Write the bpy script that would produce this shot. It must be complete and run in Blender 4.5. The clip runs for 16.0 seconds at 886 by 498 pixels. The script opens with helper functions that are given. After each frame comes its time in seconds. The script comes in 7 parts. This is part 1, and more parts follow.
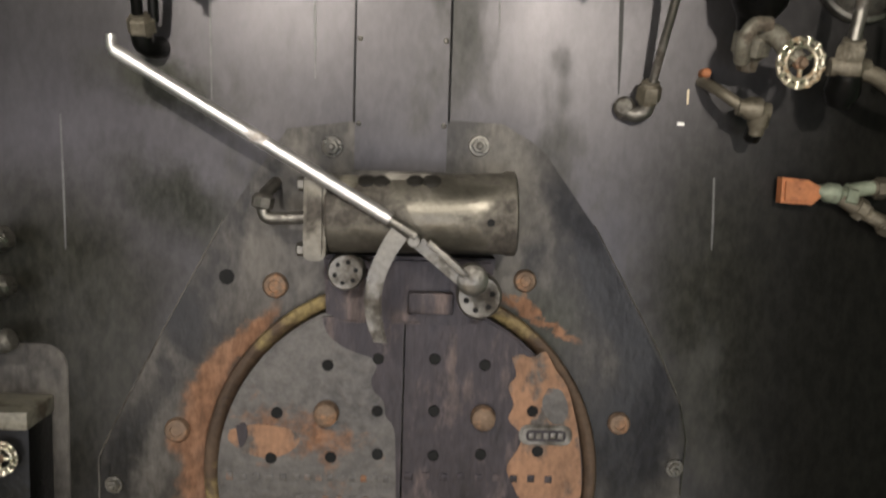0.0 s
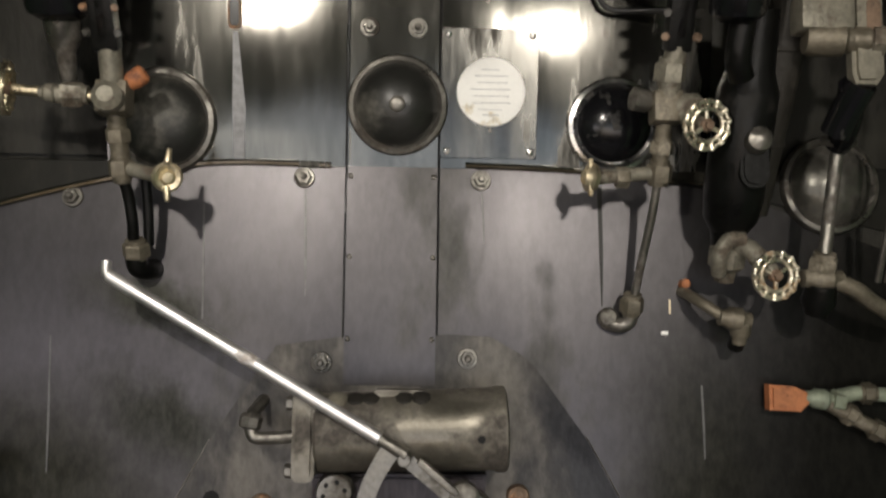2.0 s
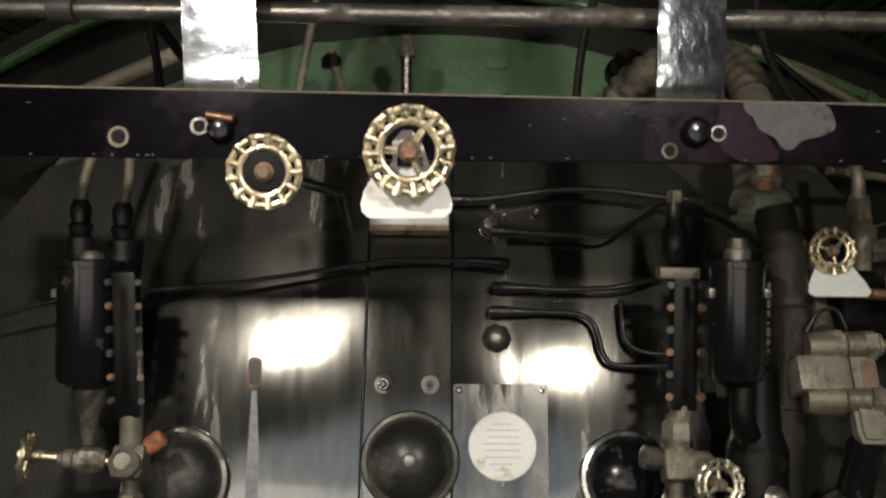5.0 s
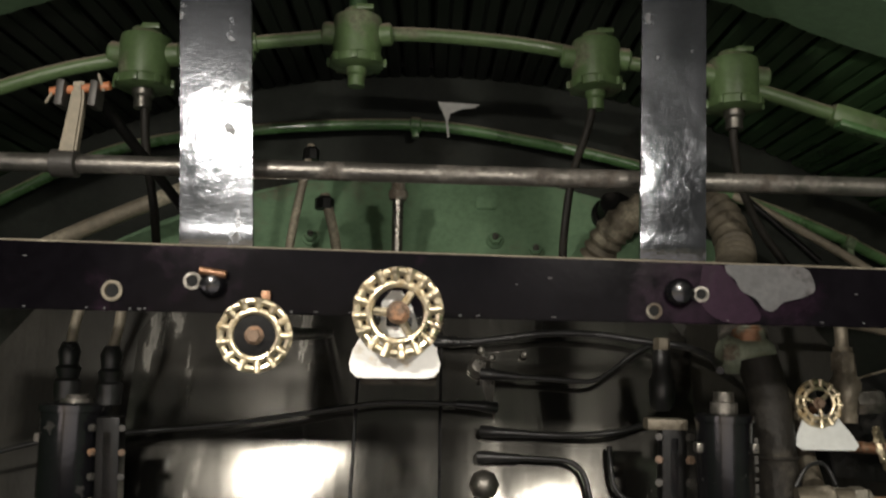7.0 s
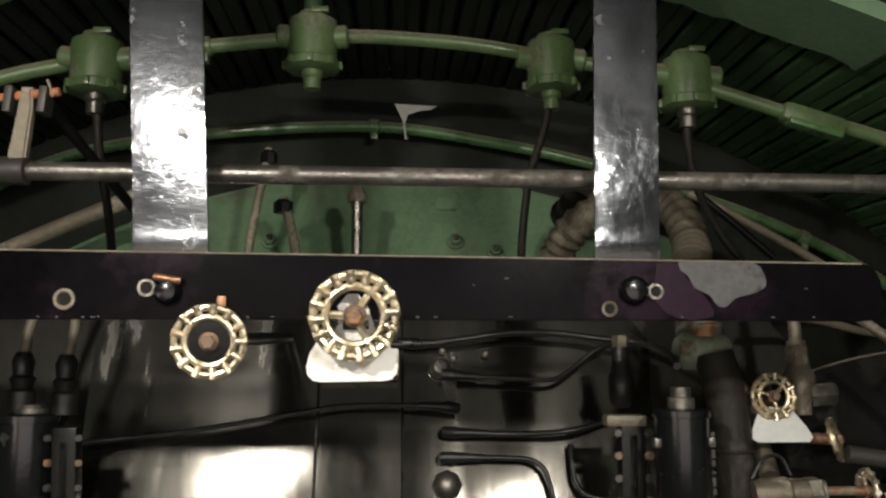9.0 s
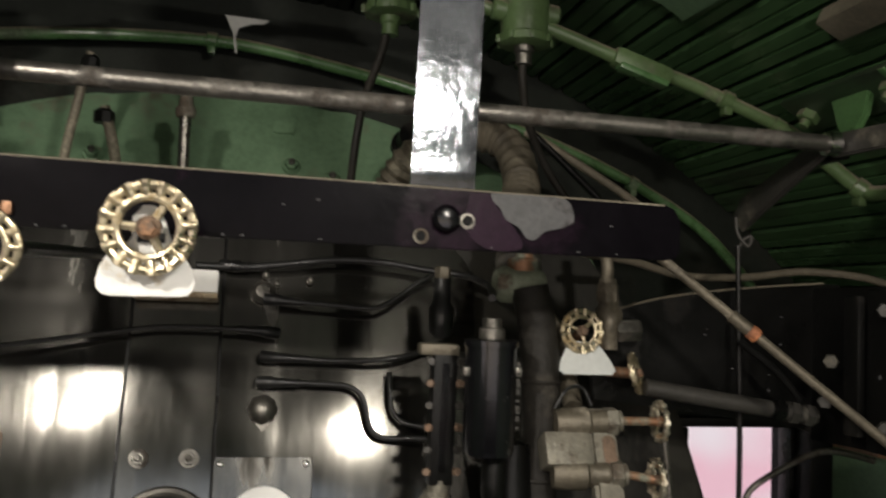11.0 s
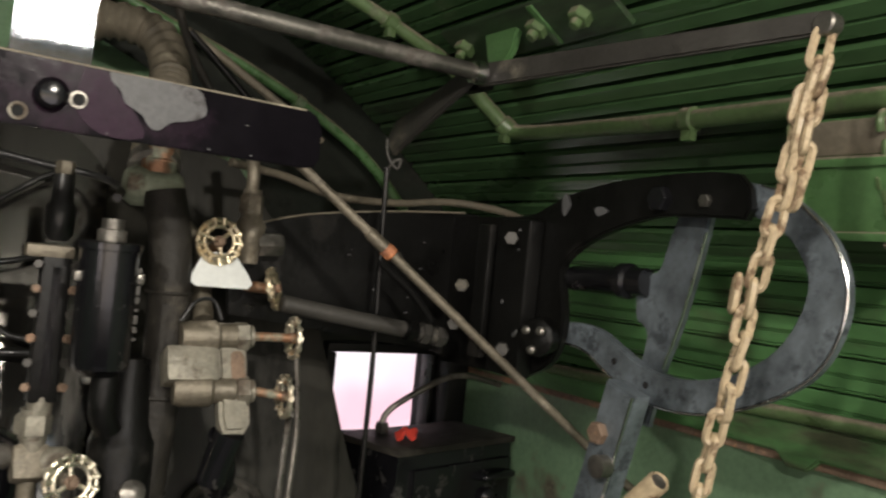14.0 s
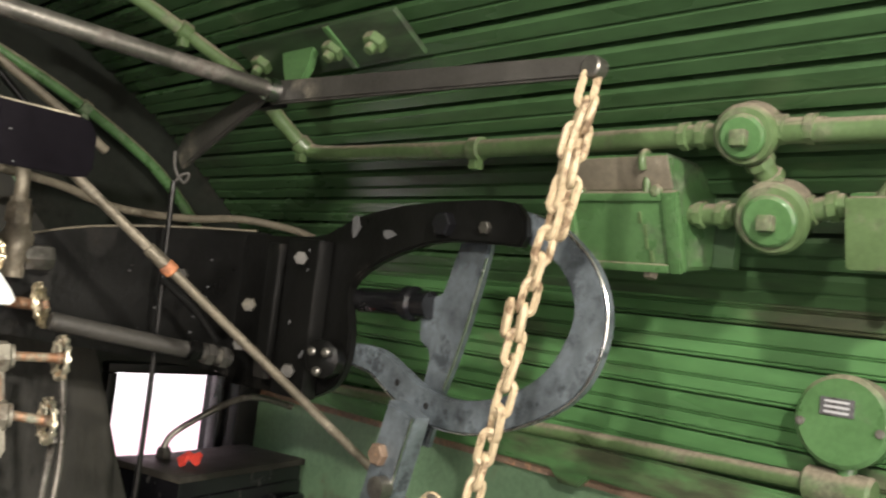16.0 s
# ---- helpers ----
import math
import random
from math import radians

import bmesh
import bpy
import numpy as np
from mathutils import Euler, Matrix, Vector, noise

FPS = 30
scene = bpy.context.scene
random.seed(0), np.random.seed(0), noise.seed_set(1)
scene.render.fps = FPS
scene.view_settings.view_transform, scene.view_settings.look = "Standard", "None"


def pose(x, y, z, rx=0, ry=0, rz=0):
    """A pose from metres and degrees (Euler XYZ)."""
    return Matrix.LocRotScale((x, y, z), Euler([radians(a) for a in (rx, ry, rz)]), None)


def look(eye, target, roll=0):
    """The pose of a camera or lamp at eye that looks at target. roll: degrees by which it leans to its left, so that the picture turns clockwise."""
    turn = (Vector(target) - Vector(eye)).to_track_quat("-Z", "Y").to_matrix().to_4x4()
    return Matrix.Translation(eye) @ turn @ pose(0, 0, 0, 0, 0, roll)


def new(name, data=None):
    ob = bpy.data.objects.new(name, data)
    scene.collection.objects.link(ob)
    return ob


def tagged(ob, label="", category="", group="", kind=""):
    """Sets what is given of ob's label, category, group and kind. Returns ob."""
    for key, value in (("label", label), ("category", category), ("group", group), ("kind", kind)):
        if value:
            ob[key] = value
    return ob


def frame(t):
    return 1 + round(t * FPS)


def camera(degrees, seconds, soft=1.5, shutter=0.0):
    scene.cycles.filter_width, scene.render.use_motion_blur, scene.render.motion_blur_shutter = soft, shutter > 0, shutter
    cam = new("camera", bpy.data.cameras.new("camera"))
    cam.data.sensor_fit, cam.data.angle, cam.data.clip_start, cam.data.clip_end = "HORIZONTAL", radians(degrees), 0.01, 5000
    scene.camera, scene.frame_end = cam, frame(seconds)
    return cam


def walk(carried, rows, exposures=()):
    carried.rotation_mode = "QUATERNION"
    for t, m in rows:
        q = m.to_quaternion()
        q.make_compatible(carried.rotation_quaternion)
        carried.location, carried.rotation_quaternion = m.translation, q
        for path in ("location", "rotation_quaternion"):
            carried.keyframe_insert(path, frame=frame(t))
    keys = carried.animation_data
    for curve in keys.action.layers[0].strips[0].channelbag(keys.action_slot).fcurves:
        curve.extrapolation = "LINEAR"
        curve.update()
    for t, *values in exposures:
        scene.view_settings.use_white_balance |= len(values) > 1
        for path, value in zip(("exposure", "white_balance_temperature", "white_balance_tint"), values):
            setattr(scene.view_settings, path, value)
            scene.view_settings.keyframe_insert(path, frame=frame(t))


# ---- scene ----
cam = camera(54.0, 16.0, soft=2.2, shutter=0.5)
METRES, EYE, TILT, LEAN, TURN = 0.48, 1.65, -31.5, -2.0, 0.0
ROWS = [
    (0.0, 0.0, 0.0, 0.0, 0.0, 0.0, -0.0),
    (0.5, 0.0017, -0.0062, 0.0253, -0.1, 3.31, 0.35),
    (1.0, -0.0029, -0.0144, 0.0509, -0.48, 6.23, 0.71),
    (1.5, 0.0054, -0.0232, 0.0753, -0.52, 9.08, 1.02),
    (2.0, -0.0088, -0.0345, 0.1027, -0.83, 11.96, 1.21),
    (2.5, 0.0014, -0.0472, 0.1279, -0.5, 15.35, 1.18),
    (3.0, 0.0087, -0.0667, 0.1531, 0.21, 18.52, 1.37),
    (3.5, 0.0102, -0.0904, 0.1836, 0.55, 22.06, 1.61),
    (4.0, 0.0083, -0.1148, 0.2128, 1.11, 25.78, 1.8),
    (4.5, 0.0114, -0.136, 0.2333, 0.88, 29.04, 1.61),
    (7.0, 0.0212, -0.2506, 0.3339, -0.44, 38.84, 1.28),
    (7.5, 0.0225, -0.263, 0.34, 0.11, 40.3, 1.33),
    (8.0, 0.0252, -0.2566, 0.3361, 0.01, 39.86, 1.63),
    (10.5, 0.1451, -0.2568, 0.325, -7.47, 35.93, 5.99),
    (11.0, 0.1942, -0.2217, 0.3084, -10.4, 34.04, 6.09),
    (11.5, 0.2255, -0.1852, 0.2925, -13.98, 31.87, 6.02),
    (12.0, 0.2456, -0.1414, 0.2787, -16.94, 29.91, 5.73),
    (12.5, 0.2719, -0.1157, 0.2787, -20.39, 27.61, 7.07),
    (13.0, 0.3029, -0.1025, 0.2677, -23.81, 27.19, 8.67),
    (13.5, 0.3508, -0.1183, 0.2737, -26.75, 26.92, 11.0),
    (14.0, 0.3895, -0.1202, 0.2742, -30.16, 26.76, 12.76),
    (14.5, 0.4053, -0.1232, 0.2777, -33.91, 26.83, 13.54),
    (15.0, 0.4058, -0.1403, 0.2766, -37.25, 26.79, 14.54),
    (15.5, 0.4179, -0.1407, 0.2647, -39.66, 25.67, 15.36),
    (16.0, 0.4449, -0.1614, 0.2564, -42.43, 25.01, 16.64),
]
EXPOSURES = ((0.0, 0.0), (1.0, -0.1), (2.0, -0.35), (3.0, -0.5), (4.5, -0.5), (7.0, -0.3), (8.0, -0.25), (10.5, -0.35), (11.5, -0.4), (12.5, -0.4), (13.5, -0.1), (14.5, 0.6), (16.0, 1.15))
walk(cam, [(t, pose(0, 0, EYE, TILT, LEAN, TURN) @ pose(METRES * x, METRES * y, METRES * z, 90 + pitch, roll, yaw)) for t, x, y, z, yaw, pitch, roll in ROWS], EXPOSURES)

# ---------------------------------------------------------------- light
world = bpy.data.worlds.new("sky")
scene.world = world
world.use_nodes = True
wn = world.node_tree
sky = wn.nodes.new("ShaderNodeTexSky")
sky.sky_type, sky.sun_disc = "NISHITA", False
sky.sun_elevation, sky.sun_rotation = radians(35), radians(200)
wn.nodes["Background"].inputs[1].default_value = 0.12
wn.links.new(sky.outputs[0], wn.nodes["Background"].inputs[0])


def area_lamp(name, at, target, sx, sy, watts, colour):
    d = bpy.data.lights.new(name, "AREA")
    d.shape, d.size, d.size_y, d.energy, d.color = "RECTANGLE", sx, sy, watts, colour
    o = new(name, d)
    o.matrix_world = look(at, target)
    return o


# daylight in the open back of the cab and in the side windows
area_lamp("daylight_rear", (0.0, -1.75, 1.45), (0.0, 1.0, 1.45), 2.5, 0.9, 13, (1.0, 0.92, 0.95))
area_lamp("daylight_side", (-1.44, -0.55, 1.75), (1.0, -0.3, 1.3), 1.0, 0.6, 6, (1.0, 0.90, 0.96))
# the two bulkhead lamps under the roof
LAMPS = [(-0.52, 0.0, 2.405), (0.50, -0.26, 2.375)]
for n, (x, y, z) in enumerate(LAMPS):
    area_lamp("cab_bulb", (x, y + 0.01, z - 0.045), (x * 0.3, y + 0.85, 1.0), 0.085, 0.06, 19.0 - 2.0 * n, (1.0, 0.93, 0.83))

# ---------------------------------------------------------------- materials


def mat(name, base, rough=0.5, metal=0.0, var=0.25, scale=6.0, grain=60.0, bump=0.15, dirt=None, dirt_amount=0.0,
        dirt_scale=3.0, stretch=(1, 1, 1), coat=0.0, rough_var=0.12, dirt_rough=0.8, spec=0.5, dent=0.0, dent_scale=4.0, coat_rough=0.08, dust=None, patches=()):
    """A painted, worn or bare surface: colour varies at two scales, dirt or rust lies over it in patches."""
    m = bpy.data.materials.new(name)
    m.use_nodes = True
    nt = m.node_tree
    b = nt.nodes["Principled BSDF"]
    b.inputs["Metallic"].default_value = metal
    b.inputs["Coat Weight"].default_value = coat
    b.inputs["Specular IOR Level"].default_value = spec
    b.inputs["Coat Roughness"].default_value = coat_rough
    tc = nt.nodes.new("ShaderNodeTexCoord")
    mp = nt.nodes.new("ShaderNodeMapping")
    mp.inputs["Scale"].default_value = stretch
    nt.links.new(tc.outputs["Object"], mp.inputs[0])
    oi = nt.nodes.new("ShaderNodeObjectInfo")
    off = nt.nodes.new("ShaderNodeVectorMath")
    off.operation = "ADD"
    nt.links.new(mp.outputs[0], off.inputs[0])
    nt.links.new(oi.outputs["Random"], off.inputs[1])

    def noise_node(s, detail=5.0, rg=0.6):
        n = nt.nodes.new("ShaderNodeTexNoise")
        n.inputs["Scale"].default_value, n.inputs["Detail"].default_value, n.inputs["Roughness"].default_value = s, detail, rg
        nt.links.new(off.outputs[0], n.inputs["Vector"])
        return n.outputs["Fac"]

    big, fine = noise_node(scale), noise_node(grain, 3.0)

    def ramp(src, a, c, pa=0.35, pc=0.65):
        r = nt.nodes.new("ShaderNodeValToRGB")
        r.color_ramp.elements[0].position, r.color_ramp.elements[1].position = pa, pc
        r.color_ramp.elements[0].color, r.color_ramp.elements[1].color = a, c
        nt.links.new(src, r.inputs[0])
        return r.outputs[0]

    def shade(k):
        return (*[max(0.0, c * k) for c in base], 1)

    def mix(fac, a, c):
        x = nt.nodes.new("ShaderNodeMix")
        x.data_type = "RGBA"
        if isinstance(fac, float):
            x.inputs[0].default_value = fac
        else:
            nt.links.new(fac, x.inputs[0])
        for i, v in ((6, a), (7, c)):
            if isinstance(v, tuple):
                x.inputs[i].default_value = v
            else:
                nt.links.new(v, x.inputs[i])
        return x.outputs[2]

    col = mix(0.35, ramp(big, shade(1 - var), shade(1 + var)), ramp(fine, shade(1 - var), shade(1 + var)))
    rr = nt.nodes.new("ShaderNodeMapRange")
    rr.inputs["From Min"].default_value, rr.inputs["From Max"].default_value = 0.3, 0.7
    rr.inputs["To Min"].default_value, rr.inputs["To Max"].default_value = max(0.03, rough - rough_var), min(1, rough + rough_var)
    nt.links.new(big, rr.inputs[0])
    rough_out = rr.outputs[0]
    if dirt:
        mask = ramp(noise_node(dirt_scale, 7.0, 0.65), (0, 0, 0, 1), (1, 1, 1, 1), 0.62 - dirt_amount * 0.4, 0.70 - dirt_amount * 0.32)
        dd = ramp(fine, (*[c * 0.65 for c in dirt], 1), (*[c * 1.25 for c in dirt], 1))
        col = mix(mask, col, dd)
        x = nt.nodes.new("ShaderNodeMix")
        nt.links.new(mask, x.inputs[0])
        nt.links.new(rough_out, x.inputs[2])
        x.inputs[3].default_value = dirt_rough
        rough_out = x.outputs[0]
        if metal > 0:
            y = nt.nodes.new("ShaderNodeMix")
            nt.links.new(mask, y.inputs[0])
            y.inputs[2].default_value, y.inputs[3].default_value = metal, 0.0
            nt.links.new(y.outputs[0], b.inputs["Metallic"])
    if dust:
        # dry brown dust settled on faces that look up
        ge = nt.nodes.new("ShaderNodeNewGeometry")
        sp = nt.nodes.new("ShaderNodeSeparateXYZ")
        nt.links.new(ge.outputs["Normal"], sp.inputs[0])
        am = nt.nodes.new("ShaderNodeMath")
        am.operation = "MULTIPLY_ADD"
        am.inputs[1].default_value = 0.7
        nt.links.new(noise_node(18.0, 5.0, 0.7), am.inputs[0])
        nt.links.new(sp.outputs["Z"], am.inputs[2])
        cover = ramp(am.outputs[0], (0, 0, 0, 1), (1, 1, 1, 1), 0.62, 1.0)
        col = mix(cover, col, ramp(fine, (*[c * 0.75 for c in dust], 1), (*[c * 1.2 for c in dust], 1)))
        rx = nt.nodes.new("ShaderNodeMix")
        nt.links.new(cover, rx.inputs[0])
        nt.links.new(rough_out, rx.inputs[2])
        rx.inputs[3].default_value = 0.9
        rough_out = rx.outputs[0]
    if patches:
        # stains, rust, other dark tones and painted fall-off, with ragged soft edges: centre, half sizes, turn,
        # softness, colour, roughness
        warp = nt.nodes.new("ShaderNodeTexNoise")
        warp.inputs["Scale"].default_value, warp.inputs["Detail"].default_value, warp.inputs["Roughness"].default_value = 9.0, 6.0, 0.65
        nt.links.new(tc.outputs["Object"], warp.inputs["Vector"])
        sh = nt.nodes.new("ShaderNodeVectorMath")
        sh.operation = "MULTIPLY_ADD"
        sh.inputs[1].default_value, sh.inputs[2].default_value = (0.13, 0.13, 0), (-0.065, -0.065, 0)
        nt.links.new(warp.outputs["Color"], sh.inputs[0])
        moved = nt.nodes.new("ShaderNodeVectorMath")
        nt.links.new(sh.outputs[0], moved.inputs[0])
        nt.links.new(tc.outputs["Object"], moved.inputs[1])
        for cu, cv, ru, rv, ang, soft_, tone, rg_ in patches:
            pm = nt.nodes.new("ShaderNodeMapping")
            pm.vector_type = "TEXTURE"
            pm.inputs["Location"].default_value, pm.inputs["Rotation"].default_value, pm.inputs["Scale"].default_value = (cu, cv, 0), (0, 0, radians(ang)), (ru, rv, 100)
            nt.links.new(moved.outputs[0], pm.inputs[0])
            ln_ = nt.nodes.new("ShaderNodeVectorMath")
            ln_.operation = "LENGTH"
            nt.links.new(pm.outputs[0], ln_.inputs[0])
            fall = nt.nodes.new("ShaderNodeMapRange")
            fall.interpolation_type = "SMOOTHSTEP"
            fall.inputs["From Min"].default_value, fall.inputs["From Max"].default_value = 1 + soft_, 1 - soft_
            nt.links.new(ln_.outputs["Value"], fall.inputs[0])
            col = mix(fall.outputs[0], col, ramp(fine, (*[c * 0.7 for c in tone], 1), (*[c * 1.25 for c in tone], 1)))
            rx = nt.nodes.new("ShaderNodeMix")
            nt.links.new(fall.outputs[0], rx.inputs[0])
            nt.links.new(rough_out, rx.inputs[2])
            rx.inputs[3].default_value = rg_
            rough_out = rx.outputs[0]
    nt.links.new(col, b.inputs["Base Color"])
    nt.links.new(rough_out, b.inputs["Roughness"])
    bp = nt.nodes.new("ShaderNodeBump")
    bp.inputs["Strength"].default_value, bp.inputs["Distance"].default_value = bump, 0.004
    both = nt.nodes.new("ShaderNodeMath")
    both.operation = "ADD"
    nt.links.new(big, both.inputs[0])
    nt.links.new(fine, both.inputs[1])
    nt.links.new(both.outputs[0], bp.inputs["Height"])
    if dent:
        # slow buckles of thin sheet
        db = nt.nodes.new("ShaderNodeBump")
        db.inputs["Strength"].default_value, db.inputs["Distance"].default_value = 1.0, dent
        nd = nt.nodes.new("ShaderNodeTexNoise")
        nd.inputs["Scale"].default_value, nd.inputs["Detail"].default_value = dent_scale, 1.0
        nt.links.new(tc.outputs["Object"], nd.inputs["Vector"])
        nt.links.new(nd.outputs["Fac"], db.inputs["Height"])
        nt.links.new(db.outputs[0], bp.inputs["Normal"])
    nt.links.new(bp.outputs[0], b.inputs["Normal"])
    return m


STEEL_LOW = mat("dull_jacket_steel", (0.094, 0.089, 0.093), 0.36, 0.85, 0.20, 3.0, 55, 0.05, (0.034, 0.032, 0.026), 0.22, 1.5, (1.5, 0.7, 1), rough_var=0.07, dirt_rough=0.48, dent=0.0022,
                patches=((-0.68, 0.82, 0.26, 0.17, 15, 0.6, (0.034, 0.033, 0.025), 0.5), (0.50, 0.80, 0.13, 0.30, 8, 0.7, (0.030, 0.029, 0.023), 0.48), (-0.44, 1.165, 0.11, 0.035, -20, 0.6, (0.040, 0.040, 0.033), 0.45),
                         # first patch: light falling off to the right, put into the colour
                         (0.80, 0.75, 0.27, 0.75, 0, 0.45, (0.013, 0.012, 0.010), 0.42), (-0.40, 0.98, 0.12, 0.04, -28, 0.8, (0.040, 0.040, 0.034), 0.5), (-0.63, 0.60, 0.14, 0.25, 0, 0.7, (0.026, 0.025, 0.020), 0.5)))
STEEL_UP = mat("polished_jacket_steel", (0.185, 0.178, 0.160), 0.125, 0.95, 0.2, 4, 40, 0.03, (0.030, 0.027, 0.022), 0.06, 4.0, (2.0, 0.3, 1), rough_var=0.05, dent=0.0024, dent_scale=5.0)
STEEL_STRIP = mat("strip_jacket_steel", (0.20, 0.193, 0.175), 0.150, 0.95, 0.2, 5, 45, 0.05, (0.030, 0.027, 0.022), 0.06, 5.0, (2.0, 0.3, 1), rough_var=0.05, dent=0.003, dent_scale=4.0)
PLATE_BLACK = mat("oily_black_plate", (0.098, 0.090, 0.080), 0.42, 0.5, 0.6, 5, 60, 0.25, (0.024, 0.021, 0.019), 0.36, 4.5, (1.4, 0.7, 1), dirt_rough=0.4,
                  # dark band down the right edge, dark spots at the left, rust round the ring
                  patches=((0.36, 0.35, 0.28, 0.050, -61, 0.45, (0.011, 0.0105, 0.012), 0.36), (0.40, 0.10, 0.085, 0.12, 0, 0.5, (0.011, 0.0105, 0.012), 0.36), (-0.44, 0.34, 0.028, 0.055, -10, 0.5, (0.013, 0.012, 0.012), 0.4),
                           (-0.36, 0.28, 0.035, 0.045, 20, 0.5, (0.013, 0.012, 0.012), 0.4), (-0.30, 0.10, 0.06, 0.20, -15, 0.7, (0.032, 0.026, 0.020), 0.5), (-0.47, 0.05, 0.035, 0.12, -20, 0.6, (0.016, 0.015, 0.014), 0.4), (0.24, 0.30, 0.05, 0.06, 0, 0.7, (0.05, 0.05, 0.042), 0.5),
                           *[(0.007 + 0.348 * math.cos(radians(a)), 0.04 + 0.348 * math.sin(radians(a)), rr, 0.075, a, 0.4, (0.25, 0.135, 0.08), 0.8) for a, rr in ((212, 0.024), (192, 0.032), (172, 0.036), (155, 0.032), (141, 0.018), (50, 0.008))]))
# near-black tone for joint lines, the cover's edge and the slot
JOINT_BLACK = mat("black_joint_tone", (0.010, 0.0095, 0.010), 0.35, 0.0, 0.4, 6, 60, 0.12, (0.035, 0.032, 0.03), 0.2, 6, spec=0.35)
DOOR_IRON = mat("heat_worn_door_iron", (0.12, 0.112, 0.105), 0.48, 0.45, 0.5, 7, 70, 0.35, (0.22, 0.11, 0.06), 0.2, 6.5)
DOOR_DARK = mat("sooty_door_iron", (0.040, 0.033, 0.037), 0.42, 0.4, 0.6, 8, 60, 0.35, (0.13, 0.10, 0.095), 0.2, 8.0, (2, 0.6, 1))
RUST = mat("orange_rust", (0.33, 0.14, 0.06), 0.85, 0.0, 0.4, 20, 150, 0.35, (0.16, 0.08, 0.05), 0.2, 12)
RUST_FLAKE = mat("flaking_rust", (0.27, 0.15, 0.09), 0.8, 0.0, 0.45, 14, 120, 0.35, (0.10, 0.088, 0.08), 0.30, 17, (1, 0.6, 1))
RUST_HEAD = mat("rusty_bolt_iron", (0.19, 0.13, 0.09), 0.65, 0.3, 0.4, 30, 200, 0.3, (0.30, 0.16, 0.085), 0.25, 25)
IRON = mat("bare_worn_iron", (0.19, 0.18, 0.16), 0.36, 0.85, 0.35, 14, 120, 0.2, (0.06, 0.05, 0.04), 0.26, 10)
DOME = mat("dusty_black_dome", (0.020, 0.020, 0.018), 0.42, 0.0, 0.3, 8, 90, 0.12, (0.085, 0.08, 0.068), 0.26, 7, dirt_rough=0.6)
# darkened steel: side fall-off of light put into its colour, also a dark streak
SHADE_AND_STREAK = mat("shade_and_streak_steel", (0.012, 0.0115, 0.009), 0.4, 0.0, 0.4, 3.5, 60, 0.12, (0.026, 0.023, 0.017), 0.2, 3.5, (1.5, 0.5, 1), dirt_rough=0.55, spec=0.25)
BRIGHT = mat("bright_rubbed_steel", (0.68, 0.67, 0.65), 0.24, 1.0, 0.12, 10, 120, 0.08, (0.3, 0.27, 0.24), 0.06, 12)
CAST = mat("cast_cylinder_iron", (0.185, 0.17, 0.14), 0.38, 0.75, 0.35, 7, 90, 0.2, (0.07, 0.06, 0.05), 0.24, 7)
BRASS = mat("worn_gilt_brass", (0.62, 0.54, 0.38), 0.34, 0.95, 0.3, 25, 160, 0.2, (0.30, 0.22, 0.11), 0.2, 22)
SILVERED = mat("chipped_silvered_wheel", (0.66, 0.61, 0.48), 0.3, 0.9, 0.3, 25, 160, 0.2, (0.25, 0.16, 0.08), 0.22, 30)
VALVE = mat("dusty_valve_bronze", (0.16, 0.14, 0.105), 0.5, 0.5, 0.35, 22, 140, 0.3, (0.25, 0.22, 0.17), 0.18, 14)
VALVE_PALE = mat("pale_valve_body", (0.215, 0.20, 0.16), 0.48, 0.4, 0.35, 22, 140, 0.3, (0.09, 0.07, 0.05), 0.28, 16)
BLACK_GLOSS = mat("black_enamel", (0.006, 0.006, 0.007), 0.17, 0.0, 0.3, 10, 120, 0.06, (0.05, 0.047, 0.042), 0.05, 24, spec=0.45, rough_var=0.06)
BLACK_BEAM = mat("chipped_black_beam_paint", (0.004, 0.0034, 0.0046), 0.17, 0.0, 0.4, 5, 70, 0.06, (0.014, 0.006, 0.013), 0.16, 4.0, dirt_rough=0.35, spec=0.06, rough_var=0.06)
STRAP_PAINT = mat("brushed_glossy_black", (0.075, 0.08, 0.088), 0.13, 0.85, 0.3, 8, 150, 0.07, (0.10, 0.10, 0.10), 0.02, 18, rough_var=0.04)
BLACK_MATT = mat("sooty_black_paint", (0.0045, 0.0045, 0.0042), 0.36, 0.0, 0.4, 8, 90, 0.2, (0.015, 0.0135, 0.0115), 0.10, 6, spec=0.22)
RUBBER = mat("black_rubber_hose", (0.015, 0.015, 0.015), 0.38, 0.0, 0.3, 20, 120, 0.1)
LAGGING = mat("grimy_lagged_pipe", (0.019, 0.017, 0.014), 0.6, 0.0, 0.35, 14, 110, 0.4, (0.045, 0.040, 0.032), 0.16, 9, spec=0.3)
HOSE_BROWN = mat("dusty_flexible_hose", (0.10, 0.085, 0.06), 0.75, 0.0, 0.3, 18, 120, 0.3, (0.2, 0.18, 0.13), 0.15, 9)
OLIVE = mat("olive_boiler_casing", (0.024, 0.0225, 0.018), 0.45, 0.0, 0.35, 4, 60, 0.15, (0.013, 0.012, 0.010), 0.2, 4, (1.5, 0.5, 1), spec=0.3)
WHITE = mat("white_enamel_plate", (0.90, 0.89, 0.85), 0.38, 0.0, 0.05, 12, 120, 0.05, (0.55, 0.45, 0.28), 0.02, 14)
PLATE_GREY = mat("pale_grey_tag", (0.62, 0.64, 0.62), 0.4, 0.0, 0.1, 14, 110, 0.1, (0.3, 0.27, 0.22), 0.08, 18)
